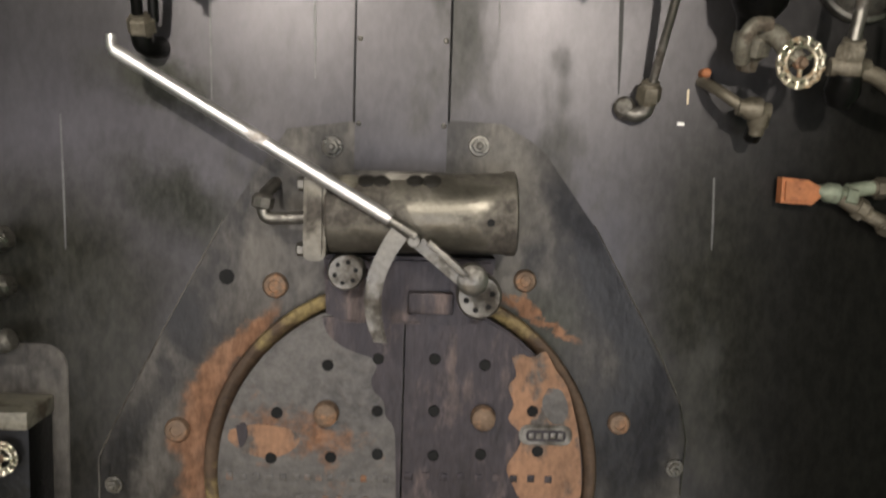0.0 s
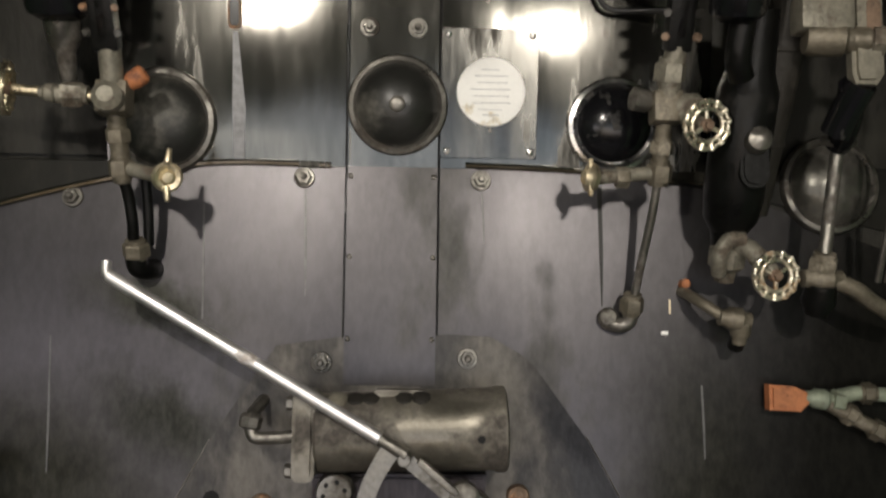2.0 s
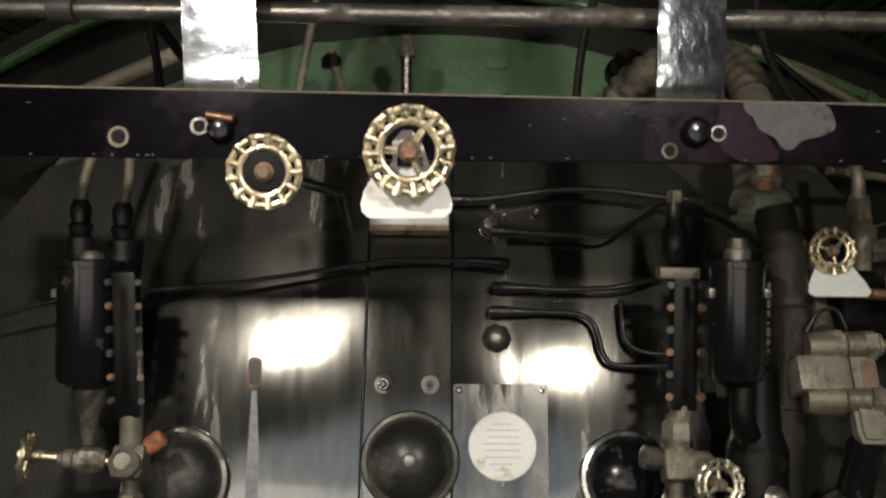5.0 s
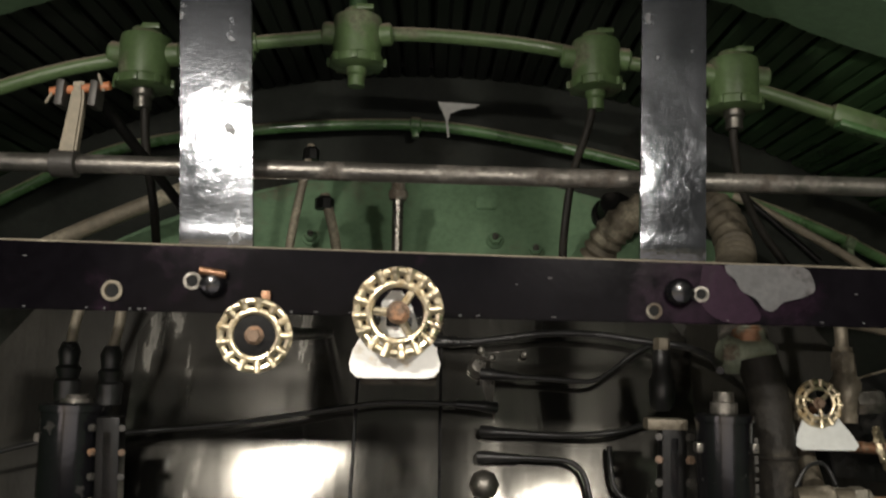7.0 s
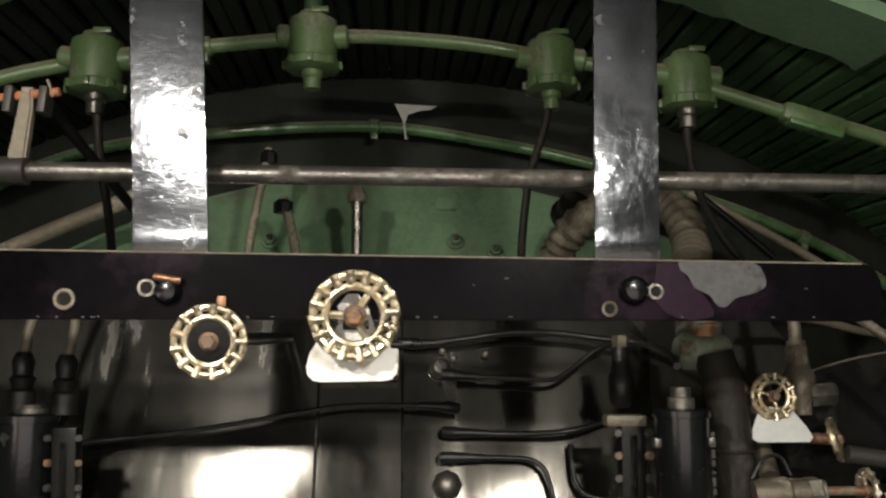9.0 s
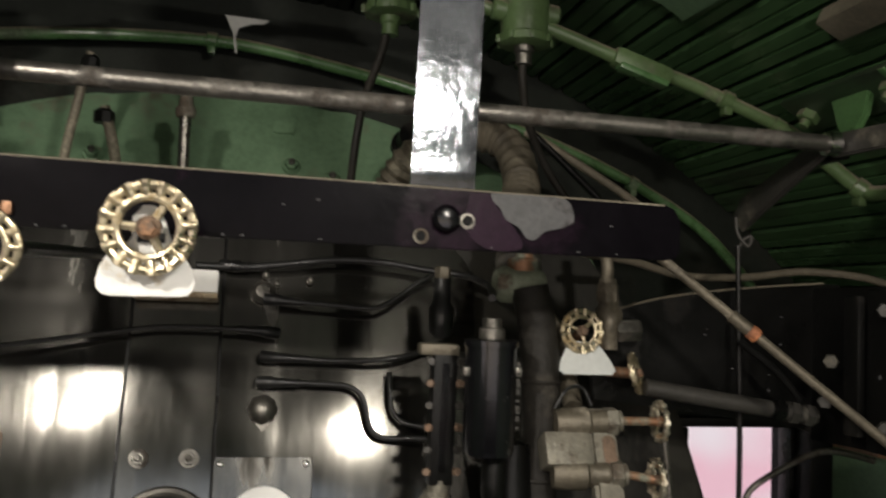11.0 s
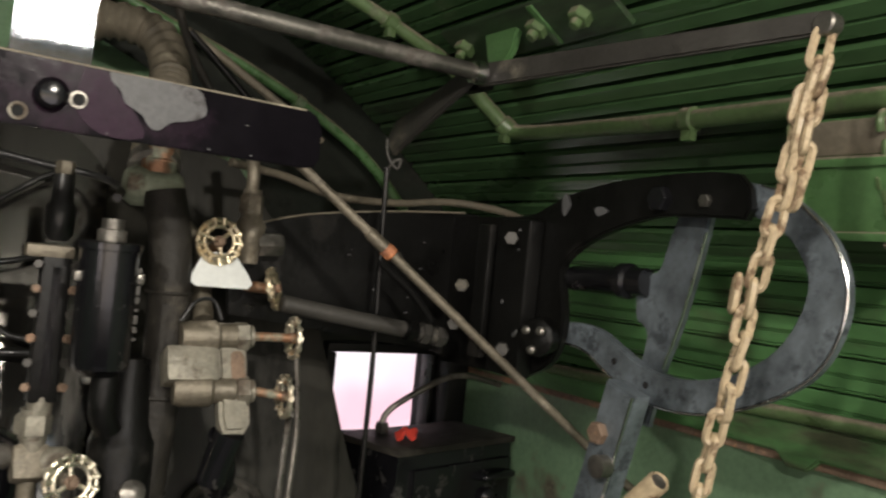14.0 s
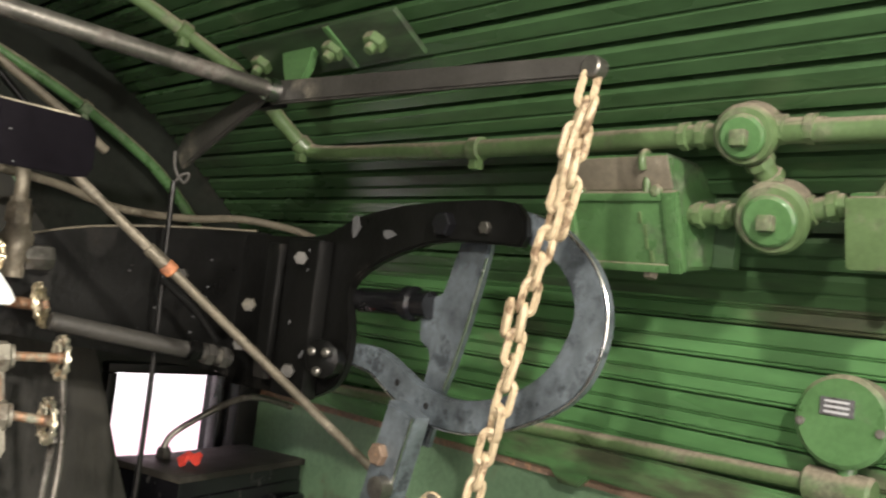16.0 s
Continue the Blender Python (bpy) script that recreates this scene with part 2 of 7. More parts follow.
INK = mat("grey_print", (0.45, 0.45, 0.46), 0.6, 0.0, 0.1)
TAPE_ORANGE = mat("orange_rubber_plug", (0.40, 0.15, 0.06), 0.6, 0.0, 0.3, 30, 140, 0.2, (0.22, 0.09, 0.05), 0.2, 20)
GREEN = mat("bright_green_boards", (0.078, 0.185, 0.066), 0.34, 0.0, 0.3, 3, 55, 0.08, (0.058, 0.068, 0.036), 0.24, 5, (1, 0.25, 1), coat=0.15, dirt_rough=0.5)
# darker green than the wall boards, near-black in a patch over the boiler
GREEN_ROOF = mat("dark_green_roof_boards", (0.05, 0.105, 0.042), 0.32, 0.0, 0.35, 3, 50, 0.1, (0.03, 0.034, 0.024), 0.3, 3, (1, 0.25, 1), dirt_rough=0.55, patches=((-0.25, 1.35, 0.82, 1.3, 0, 0.35, (0.011, 0.013, 0.010), 0.6),))
GREEN_PIPE = mat("dusty_green_paint", (0.085, 0.135, 0.055), 0.38, 0.0, 0.25, 12, 110, 0.15, (0.13, 0.14, 0.085), 0.18, 10, dust=(0.21, 0.18, 0.13))
GREEN_DULL = mat("faded_green_boiler_paint", (0.135, 0.225, 0.13), 0.5, 0.0, 0.25, 5, 80, 0.15, (0.11, 0.105, 0.07), 0.14, 5)
GREEN_LEAF = mat("fresh_green_conduit", (0.07, 0.15, 0.055), 0.3, 0.0, 0.25, 12, 110, 0.1, (0.11, 0.15, 0.085), 0.18, 10, coat=0.3, dust=(0.21, 0.185, 0.13))
GREY_STEEL = mat("scuffed_grey_steel", (0.15, 0.175, 0.195), 0.38, 0.5, 0.5, 14, 60, 0.25, (0.035, 0.042, 0.048), 0.22, 27, dirt_rough=0.5)
DARK_ARM = mat("dusty_lever_iron", (0.05, 0.047, 0.042), 0.5, 0.3, 0.3, 10, 120, 0.2, (0.10, 0.09, 0.07), 0.15, 9)
CHAIN_CREAM = mat("cream_painted_chain", (0.42, 0.33, 0.21), 0.5, 0.0, 0.3, 30, 150, 0.25, (0.14, 0.09, 0.05), 0.24, 30)
TAN_PIPE = mat("tan_dusty_rod", (0.20, 0.175, 0.13), 0.6, 0.2, 0.3, 14, 120, 0.2, (0.30, 0.27, 0.2), 0.2, 9)
RED = mat("red_cloth", (0.62, 0.05, 0.03), 0.8, 0.0, 0.25, 40, 180, 0.4)
COPPER = mat("copper_fitting", (0.28, 0.15, 0.085), 0.45, 0.6, 0.3, 25, 140, 0.2, (0.19, 0.20, 0.15), 0.2, 18)
PATINA = mat("verdigris_fitting", (0.25, 0.28, 0.21), 0.6, 0.3, 0.3, 25, 140, 0.25, (0.14, 0.11, 0.08), 0.2, 16)
PATCH_GREY = mat("bare_primer_grey", (0.10, 0.10, 0.102), 0.5, 0.0, 0.25, 20, 140, 0.15, (0.07, 0.065, 0.066), 0.2, 20, spec=0.2)
DARK_WALL = mat("dark_cab_front", (0.013, 0.016, 0.012), 0.6, 0.0, 0.4, 4, 60, 0.15, (0.02, 0.02, 0.016), 0.2, 3, spec=0.2)
FLOOR_PLATE = mat("worn_deck_plate", (0.09, 0.085, 0.08), 0.55, 0.5, 0.35, 6, 60, 0.2, (0.05, 0.04, 0.03), 0.2, 5)
LEVER_STEEL = mat("hand_polished_lever", (0.85, 0.83, 0.82), 0.42, 0.9, 0.1, 20, 120, 0.06, (0.45, 0.40, 0.36), 0.05, 18)
PALE_STREAK = mat("pale_mineral_streak", (0.20, 0.20, 0.205), 0.5, 0.5, 0.4, 30, 90, 0.05)
DRIP = mat("dried_drip", (0.13, 0.128, 0.125), 0.45, 0.5, 0.4, 30, 90, 0.05)
COBWEB = mat("grey_cobweb", (0.20, 0.20, 0.19), 0.9, 0.0, 0.2)
PINK_DAY = bpy.data.materials.new("daylit_backdrop")
PINK_DAY.use_nodes = True
pn = PINK_DAY.node_tree
pe = pn.nodes.new("ShaderNodeEmission")
ptx = pn.nodes.new("ShaderNodeTexNoise")
ptx.inputs["Scale"].default_value = 5.0
prm = pn.nodes.new("ShaderNodeValToRGB")
prm.color_ramp.elements[0].position, prm.color_ramp.elements[1].position = 0.42, 0.62
prm.color_ramp.elements[0].color, prm.color_ramp.elements[1].color = (1, 0.62, 0.72, 1), (1, 0.93, 0.97, 1)
pn.links.new(ptx.outputs[0], prm.inputs[0])
pn.links.new(prm.outputs[0], pe.inputs[0])
pe.inputs[1].default_value = 1.3
pn.links.new(pe.outputs[0], pn.nodes["Material Output"].inputs[0])
LAMP_GLASS = bpy.data.materials.new("lit_lamp_glass")
LAMP_GLASS.use_nodes = True
lg = LAMP_GLASS.node_tree.nodes["Principled BSDF"]
lg.inputs["Emission Color"].default_value, lg.inputs["Emission Strength"].default_value = (1, 0.92, 0.76, 1), 6.0

# ---------------------------------------------------------------- shape tools
SLOPE = radians(24.5)
BH = Matrix(((1, 0, 0, 0), (0, math.sin(SLOPE), -math.cos(SLOPE), 1.31), (0, math.cos(SLOPE), math.sin(SLOPE), 1.06), (0, 0, 0, 1)))
HINGE, SLOPE2 = 0.308, radians(13.5)   # above the seam the jacket stands steeper
BH2 = Matrix.Translation(BH @ Vector((0, HINGE, 0))) @ Matrix(((1, 0, 0, 0), (0, math.sin(SLOPE2), -math.cos(SLOPE2), 0), (0, math.cos(SLOPE2), math.sin(SLOPE2), 0), (0, 0, 0, 1))) @ Matrix.Translation((0, -HINGE, 0))
ROOM = Matrix.Identity(4)
UP = Vector((0, math.cos(SLOPE), math.sin(SLOPE)))   # the plumb line in the backhead's own axes


def vec(p):
    return Vector(p)


def turn_to(axis):
    return Vector(axis).to_track_quat("Z", "Y").to_matrix().to_4x4()


def box(bm, c, s, bevel=0.0, rot=None, seg=2):
    r = bmesh.ops.create_cube(bm, size=1.0)
    vs = r["verts"]
    m = Matrix.Translation(c) @ (rot if rot else Matrix.Identity(4)) @ Matrix.Diagonal((*s, 1))
    bmesh.ops.transform(bm, matrix=m, verts=vs)
    if bevel > 0:
        es = list({e for v in vs for e in v.link_edges})
        bmesh.ops.bevel(bm, geom=es, offset=bevel, segments=seg, affect="EDGES", profile=0.6)
    return bm


def lathe(bm, prof, at=(0, 0, 0), axis=(0, 0, 1), seg=24, squash=None):
    """A turned shape: prof lists (radius, height) along the axis from at."""
    m = Matrix.Translation(at) @ turn_to(axis)
    rings = []
    for r, h in prof:
        if r < 1e-6:
            rings.append([bm.verts.new(m @ Vector((0, 0, h)))])
        else:
            rings.append([bm.verts.new(m @ Vector((r * math.cos(2 * math.pi * i / seg), r * math.sin(2 * math.pi * i / seg), h))) for i in range(seg)])
    for a, b in zip(rings, rings[1:]):
        for i in range(seg):
            j = (i + 1) % seg
            if len(a) == 1 and len(b) == 1:
                continue
            if len(a) == 1:
                bm.faces.new((a[0], b[i], b[j]))
            elif len(b) == 1:
                bm.faces.new((a[i], b[0], a[j]))
            else:
                bm.faces.new((a[i], b[i], b[j], a[j]))
    for ring, flip in ((rings[0], False), (rings[-1], True)):
        if len(ring) > 1:
            bm.faces.new(ring if flip else ring[::-1])
    return bm


def rod(bm, a, b, r, seg=14, r2=None, chamfer=0.0):
    a, b = vec(a), vec(b)
    d = (b - a).length
    r2 = r if r2 is None else r2
    c = min(chamfer or r * 0.15, d * 0.2)
    return lathe(bm, [(0, 0), (r - c, 0), (r, c), (r2, d - c), (r2 - c, d), (0, d)], a, b - a, seg)


def hexnut(bm, at, axis, r, h):
    return lathe(bm, [(0, 0), (r, 0), (r, h * 0.85), (r * 0.86, h), (0, h)], at, axis, 6)


def smooth_path(pts, per=8):
    pts = [vec(p) for p in pts]
    if len(pts) < 3:
        return pts
    out = []
    ext = [pts[0] * 2 - pts[1], *pts, pts[-1] * 2 - pts[-2]]
    for i in range(1, len(ext) - 2):
        p0, p1, p2, p3 = ext[i - 1:i + 3]
        for k in range(per):
            t = k / per
            out.append(0.5 * ((2 * p1) + (p2 - p0) * t + (2 * p0 - 5 * p1 + 4 * p2 - p3) * t * t + (3 * p1 - p0 - 3 * p2 + p3) * t ** 3))
    return out + [pts[-1]]


def sweep(bm, pts, section, closed_ends=True):
    """Carries a closed section (x, y pairs) along a path, with no twist."""
    pts = [vec(p) for p in pts]
    n = len(pts)
    tang = [(pts[min(i + 1, n - 1)] - pts[max(i - 1, 0)]).normalized() for i in range(n)]
    side = tang[0].orthogonal().normalized()
    rings = []
    for i in range(n):
        side = (side - tang[i] * side.dot(tang[i])).normalized()
        other = tang[i].cross(side)
        sec = section(i / (n - 1)) if callable(section) else section
        rings.append([bm.verts.new(pts[i] + side * x + other * y) for x, y in sec])
    k = len(rings[0])
    for a, b in zip(rings, rings[1:]):
        for i in range(k):
            bm.faces.new((a[i], a[(i + 1) % k], b[(i + 1) % k], b[i]))
    if closed_ends:
        bm.faces.new(rings[0][::-1])
        bm.faces.new(rings[-1])
    return bm


def ring_section(r, seg=10):
    return [(r * math.cos(2 * math.pi * i / seg), r * math.sin(2 * math.pi * i / seg)) for i in range(seg)]


def tube(bm, pts, r, seg=10, per=8):
    return sweep(bm, smooth_path(pts, per), ring_section(r, seg))


def ribbed(bm, pts, r, pitch=0.014, seg=14):
    path = smooth_path(pts, 16)
    fine = []
    for a, b in zip(path, path[1:]):
        k = max(1, round((b - a).length / (pitch / 4)))
        fine += [a.lerp(b, j / k) for j in range(k)]
    n = len(fine)
    return sweep(bm, fine, lambda t: ring_section(r * (1 + 0.09 * math.sin(t * n * math.pi / 2)), seg))


def torus(bm, c, axis, R, r, seg=40, sub=8):
    m = Matrix.Translation(c) @ turn_to(axis)
    rings = []
    for i in range(seg):
        a = 2 * math.pi * i / seg
        rings.append([bm.verts.new(m @ Vector(((R + r * math.cos(2 * math.pi * j / sub)) * math.cos(a), (R + r * math.cos(2 * math.pi * j / sub)) * math.sin(a), r * math.sin(2 * math.pi * j / sub)))) for j in range(sub)])
    for i in range(seg):
        a, b = rings[i], rings[(i + 1) % seg]
        for j in range(sub):
            bm.faces.new((a[j], b[j], b[(j + 1) % sub], a[(j + 1) % sub]))
    return bm


def slab(bm, outline, n0, n1, plane="uv", bevel=0.0):
    """A flat plate of the given outline between two depths; plane says which axes the outline lies in."""
    def at(a, b, c):
        return {"uv": (a, b, c), "yz": (c, a, b), "xz": (a, c, b)}[plane]
    lo = [bm.verts.new(at(a, b, n0)) for a, b in outline]
    hi = [bm.verts.new(at(a, b, n1)) for a, b in outline]
    f0, f1 = bm.faces.new(lo[::-1]), bm.faces.new(hi)
    k = len(lo)
    for i in range(k):
        bm.faces.new((lo[i], lo[(i + 1) % k], hi[(i + 1) % k], hi[i]))
    bmesh.ops.recalc_face_normals(bm, faces=bm.faces[:])
    if bevel > 0:
        es = [e for e in bm.edges if len(e.link_faces) == 2 and e.calc_face_angle(0) > 0.6 and (f0 in e.link_faces or f1 in e.link_faces)]
        bmesh.ops.bevel(bm, geom=es, offset=bevel, segments=2, affect="EDGES")
    return bm


def rounded(w, h, r, cx=0.0, cy=0.0, k=5):
    out = []
    for sx, sy, a0 in ((1, 1, 0), (-1, 1, 90), (-1, -1, 180), (1, -1, 270)):
        for i in range(k + 1):
            a = radians(a0 + 90 * i / k)
            out.append((cx + sx * (w / 2 - r) + r * math.cos(a), cy + sy * (h / 2 - r) + r * math.sin(a)))
    return out


def arc(cx, cy, r, a0, a1, k=24):
    return [(cx + r * math.cos(radians(a0 + (a1 - a0) * i / k)), cy + r * math.sin(radians(a0 + (a1 - a0) * i / k))) for i in range(k + 1)]


def curve_by(pts, per=6):
    return [(p.x, p.y) for p in smooth_path([(a, b, 0) for a, b in pts], per)]


ORIGIN = {}


def thing(name, label, category, base=ROOM, o=(0, 0, 0), group="", kind=""):
    e = new(name)
    e.empty_display_size = 0.05
    e.matrix_world = base @ Matrix.Translation(o)
    ORIGIN[e.name] = Vector(o)
    return tagged(e, label, category, group, kind)


def mesh_of(name, bm, material, flat=False):
    bmesh.ops.recalc_face_normals(bm, faces=bm.faces[:])
    me = bpy.data.meshes.new(name)
    bm.to_mesh(me)
    bm.free()
    me.materials.append(material)
    if not flat:
        me.shade_smooth()
        me.set_sharp_from_angle(angle=radians(38))
    return me


def part(name, bm, material, parent, label="", flat=False):
    """One mesh of its own under a thing or a part; bm is in the axes in which the thing's origin was given."""
    o = ORIGIN[parent.name]
    bmesh.ops.translate(bm, verts=bm.verts[:], vec=-o)
    ob = new(name, mesh_of(name, bm, material, flat))
    ob.parent = parent
    ORIGIN[ob.name] = o
    return tagged(ob, label)


def single(name, bm, material, label, category, base=ROOM, group="", kind="", flat=False):
    ob = new(name, mesh_of(name, bm, material, flat))
    ob.matrix_world = base
    return tagged(ob, label, category, group, kind)


def B():
    return bmesh.new()


def bent(bm):
    """Carries a shape drawn on the steeper upper jacket into the backhead's own axes."""
    bmesh.ops.transform(bm, matrix=BH.inverted() @ BH2, verts=bm.verts[:])
    return bm


# ---------------------------------------------------------------- cab shell
WALL_X, ROOF_Z, ROOF_R, FRONT_Y, REAR_Y = 1.45, 2.50, 1.95, 1.92, -1.85


def roof_z(x):
    return ROOF_Z - ROOF_R + math.sqrt(ROOF_R ** 2 - x * x)


EAVES = roof_z(WALL_X)
single("floor", box(B(), (0, 0.2, -0.03), (3.2, 4.6, 0.06), 0.0), FLOOR_PLATE, "worn dark steel deck plate of the cab", "floor", kind="structure")
# outer skin of the roof, arched, with beaded boards in one mesh below it
bm = B()
prof = [(x / 20 * 1.5, roof_z(min(1.45, abs(x / 20 * 1.5))) + 0.035) for x in range(-20, 21)]
slab(bm, prof + [(a, b + 0.04) for a, b in prof[::-1]], REAR_Y - 0.1, FRONT_Y + 0.25, "xz")
single("roof_skin", bm, DARK_WALL, "dark arched steel roof skin of the cab", "roof", kind="structure")
bm = B()
half = math.asin(WALL_X / ROOF_R)
COUNT = 50
for i in range(COUNT):
    a0, a1 = -half + 2 * half * i / COUNT, -half + 2 * half * (i + 1) / COUNT
    g = (a1 - a0) * 0.06
    sec = []
    for a, d in ((a0 + g, 0.006), (a0 + g * 2.2, 0.0), (a0 + (a1 - a0) * 0.46, 0.0), (a0 + (a1 - a0) * 0.49, 0.005), (a0 + (a1 - a0) * 0.54, 0.005), (a0 + (a1 - a0) * 0.57, 0.0), (a1 - g * 2.2, 0.0), (a1 - g, 0.006)):
        sec.append((math.sin(a) * (ROOF_R + d), ROOF_Z - ROOF_R + math.cos(a) * (ROOF_R + d)))
    sec += [(math.sin(a) * (ROOF_R + 0.03), ROOF_Z - ROOF_R + math.cos(a) * (ROOF_R + 0.03)) for a in (a1 - g, a0 + g)]
    slab(bm, sec, REAR_Y, FRONT_Y, "xz")
single("ceiling", bm, GREEN_ROOF, "arched ceiling of dark green beaded boards", "ceiling", kind="structure", flat=True)

# side walls: a steel skin with horizontal beaded boards on the inside
wall_r = single("wall_right", box(B(), (WALL_X + 0.05, 0.08, 1.0), (0.04, 4.0, 2.0)), DARK_WALL, "steel side wall lined with bright green boards", "wall", kind="structure")
ORIGIN[wall_r.name] = Vector((0, 0, 0))
BOARD = 0.0565
bm = B()
h = BOARD - 0.0022
sec = [(-0.002, 0.0), (-0.0065, 0.0012), (-0.008, 0.0030), (-0.0065, 0.0050), (-0.0035, 0.0058), (-0.0075, 0.0072), (-0.008, 0.0085)]
sec += [(-0.008, h * 0.43), (-0.0072, h * 0.45), (-0.0040, h * 0.465), (-0.0068, h * 0.482), (-0.0076, h * 0.50), (-0.0068, h * 0.518), (-0.0040, h * 0.535), (-0.0072, h * 0.55), (-0.008, h * 0.57)]
sec += [(-0.008, h - 0.0014), (-0.0065, h), (-0.002, h)]
slab(bm, [(a, b) for a, b in [(0.018, 0.0), *sec, (0.018, h)]], REAR_Y + 0.02, FRONT_Y - 0.005, "xz")
board_mesh = mesh_of("board", bm, GREEN, True)
zb = 1.60
while zb < EAVES - 0.01:
    ob = new("board", board_mesh)
    ob.location = (WALL_X + 0.008, 0, zb)
    ob.parent = wall_r
    zb += BOARD
# lower wall: flat green sheet under a capping rail with a notched edge
part("dado_sheet", box(B(), (WALL_X + 0.012, 0.03, 0.77), (0.018, 3.7, 1.52)), GREEN_DULL, wall_r, "flat green sheet below the boards")
bm = B()
slab(bm, [(1.90, 1.545), (0.92, 1.545), (0.90, 1.525), (0.86, 1.525), (0.84, 1.545), (-1.7, 1.545), (-1.7, 1.60), (1.90, 1.60)], WALL_X - 0.022, WALL_X + 0.010, "yz", 0.004)
part("capping_rail", bm, GREEN, wall_r, "green notched capping rail with a dark gap below")
part("rail_gap", box(B(), (WALL_X - 0.002, 0.4, 1.537), (0.014, 2.9, 0.014)), RUST_HEAD, wall_r, "rusty dark gap strip")
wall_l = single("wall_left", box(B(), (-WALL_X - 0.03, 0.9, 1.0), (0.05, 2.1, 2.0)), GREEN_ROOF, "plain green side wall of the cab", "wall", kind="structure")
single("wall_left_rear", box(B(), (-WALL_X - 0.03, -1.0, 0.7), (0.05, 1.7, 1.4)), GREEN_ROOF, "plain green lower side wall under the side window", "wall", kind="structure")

# front wall of the cab beside and above the boiler, with the look-out window on the right
WX0, WX1, WZ0, WZ1 = 1.094, 1.368, 1.13, 1.567
bm = B()
for c, s in (((0.0, FRONT_Y + 0.03, 2.05), (2.96, 0.05, 0.95)), ((-0.173, FRONT_Y + 0.03, 0.8), (2.534, 0.05, 1.56)), ((1.427, FRONT_Y + 0.03, 0.8), (0.118, 0.05, 1.56)), ((1.231, FRONT_Y + 0.03, 0.56), (0.274, 0.05, 1.13))):
    box(bm, c, s)
wall_f = single("wall_front", bm, DARK_WALL, "dark green front sheet of the cab around the boiler", "wall", kind="structure")
win = thing("window_1", "narrow front look-out window with a daylit pinkish view", "window", o=(1.215, FRONT_Y, WZ0), kind="structure")
bm = B()
for c, s in (((1.231, FRONT_Y - 0.004, WZ1 + 0.008), (0.314, 0.05, 0.022)), ((1.231, FRONT_Y - 0.004, WZ0 - 0.008), (0.314, 0.05, 0.022)), ((WX0 - 0.008, FRONT_Y - 0.004, (WZ0 + WZ1) / 2), (0.022, 0.05, WZ1 - WZ0 - 0.008)), ((WX1 + 0.008, FRONT_Y - 0.004, (WZ0 + WZ1) / 2), (0.022, 0.05, WZ1 - WZ0 - 0.008))):
    box(bm, c, s, 0.003)
part("window_frame", bm, BLACK_MATT, win, "black window frame")
part("crossbar", box(B(), (1.231, FRONT_Y + 0.01, 1.36), (0.274, 0.02, 0.016), 0.003), BLACK_MATT, win)
GLASS = bpy.data.materials.new("window_glass")
GLASS.use_nodes = True
gb = GLASS.node_tree.nodes["Principled BSDF"]
gb.inputs["Transmission Weight"].default_value, gb.inputs["Roughness"].default_value, gb.inputs["IOR"].default_value = 1.0, 0.02, 1.1
for z0, z1 in ((WZ0 + 0.004, 1.351), (1.369, WZ1 - 0.004)):
    p = part("pane", box(B(), (1.231, FRONT_Y + 0.02, (z0 + z1) / 2), (0.272, 0.004, z1 - z0)), GLASS, win)
    p.visible_shadow = False
single("backdrop", box(B(), (2.3, 4.2, 1.2), (4.2, 0.02, 3.6)), PINK_DAY, "bright pinkish daylight outside the window", "backdrop", kind="structure")

# roof rib and its hatch frame
bm = B()
rows = []
for k in range(121):
    x = -0.98 + 1.74 * k / 120
    front = 1.262 + 0.05 * max(0.0, x) + 0.010 * noise.noise((x * 22, 0.3, 0.0)) + 0.006 * noise.noise((x * 70, 1.3, 0.0))
    rows.append([bm.verts.new((x, y, roof_z(abs(x)) - d)) for y, d in ((1.135, 0.002), (front, 0.002), (front, 0.026), (1.135, 0.030))])
for a, b in zip(rows, rows[1:]):
    for q in range(4):
        bm.faces.new((a[q], a[(q + 1) % 4], b[(q + 1) % 4], b[q]))
bm.faces.new(rows[0])
bm.faces.new(rows[-1][::-1])
single("roof_rib", bm, GREEN_DULL, "pale dusty green arched rib with a ragged edge under the roof", "roof rib", kind="structure")
bm = B()
box(bm, (0.90, 0.62, roof_z(0.90) - 0.012), (0.05, 0.98, 0.03), 0.004, pose(0, 0, 0, 0, 27, 0))
single("hatch_rail", bm, TAN_PIPE, "dusty brown wooden rail beside the roof hatch", "rail", kind="structure")

# lamps under the roof
for x, y, z in LAMPS:
    lp = thing("bulkhead_lamp", "small lit lamp on a short stem under the roof", "lamp", o=(x, y, roof_z(abs(x))), group="cab roof lamps")
    part("lamp_stem", rod(B(), (x, y, roof_z(abs(x)) + 0.004), (x, y, z + 0.01), 0.010, 12), GREEN_PIPE, lp)
    part("lamp_base", lathe(B(), [(0, 0.03), (0.03, 0.03), (0.07, 0.012), (0.075, 0.0), (0.06, -0.006), (0, -0.006)], (x, y, z - 0.004)), GREEN_PIPE, lp)
    part("lamp_glass", lathe(B(), [(0.05, 0.0), (0.052, -0.010), (0.036, -0.020), (0, -0.023)], (x, y, z - 0.011)), LAMP_GLASS, lp, "glowing frosted glass")

# ---------------------------------------------------------------- boiler backhead


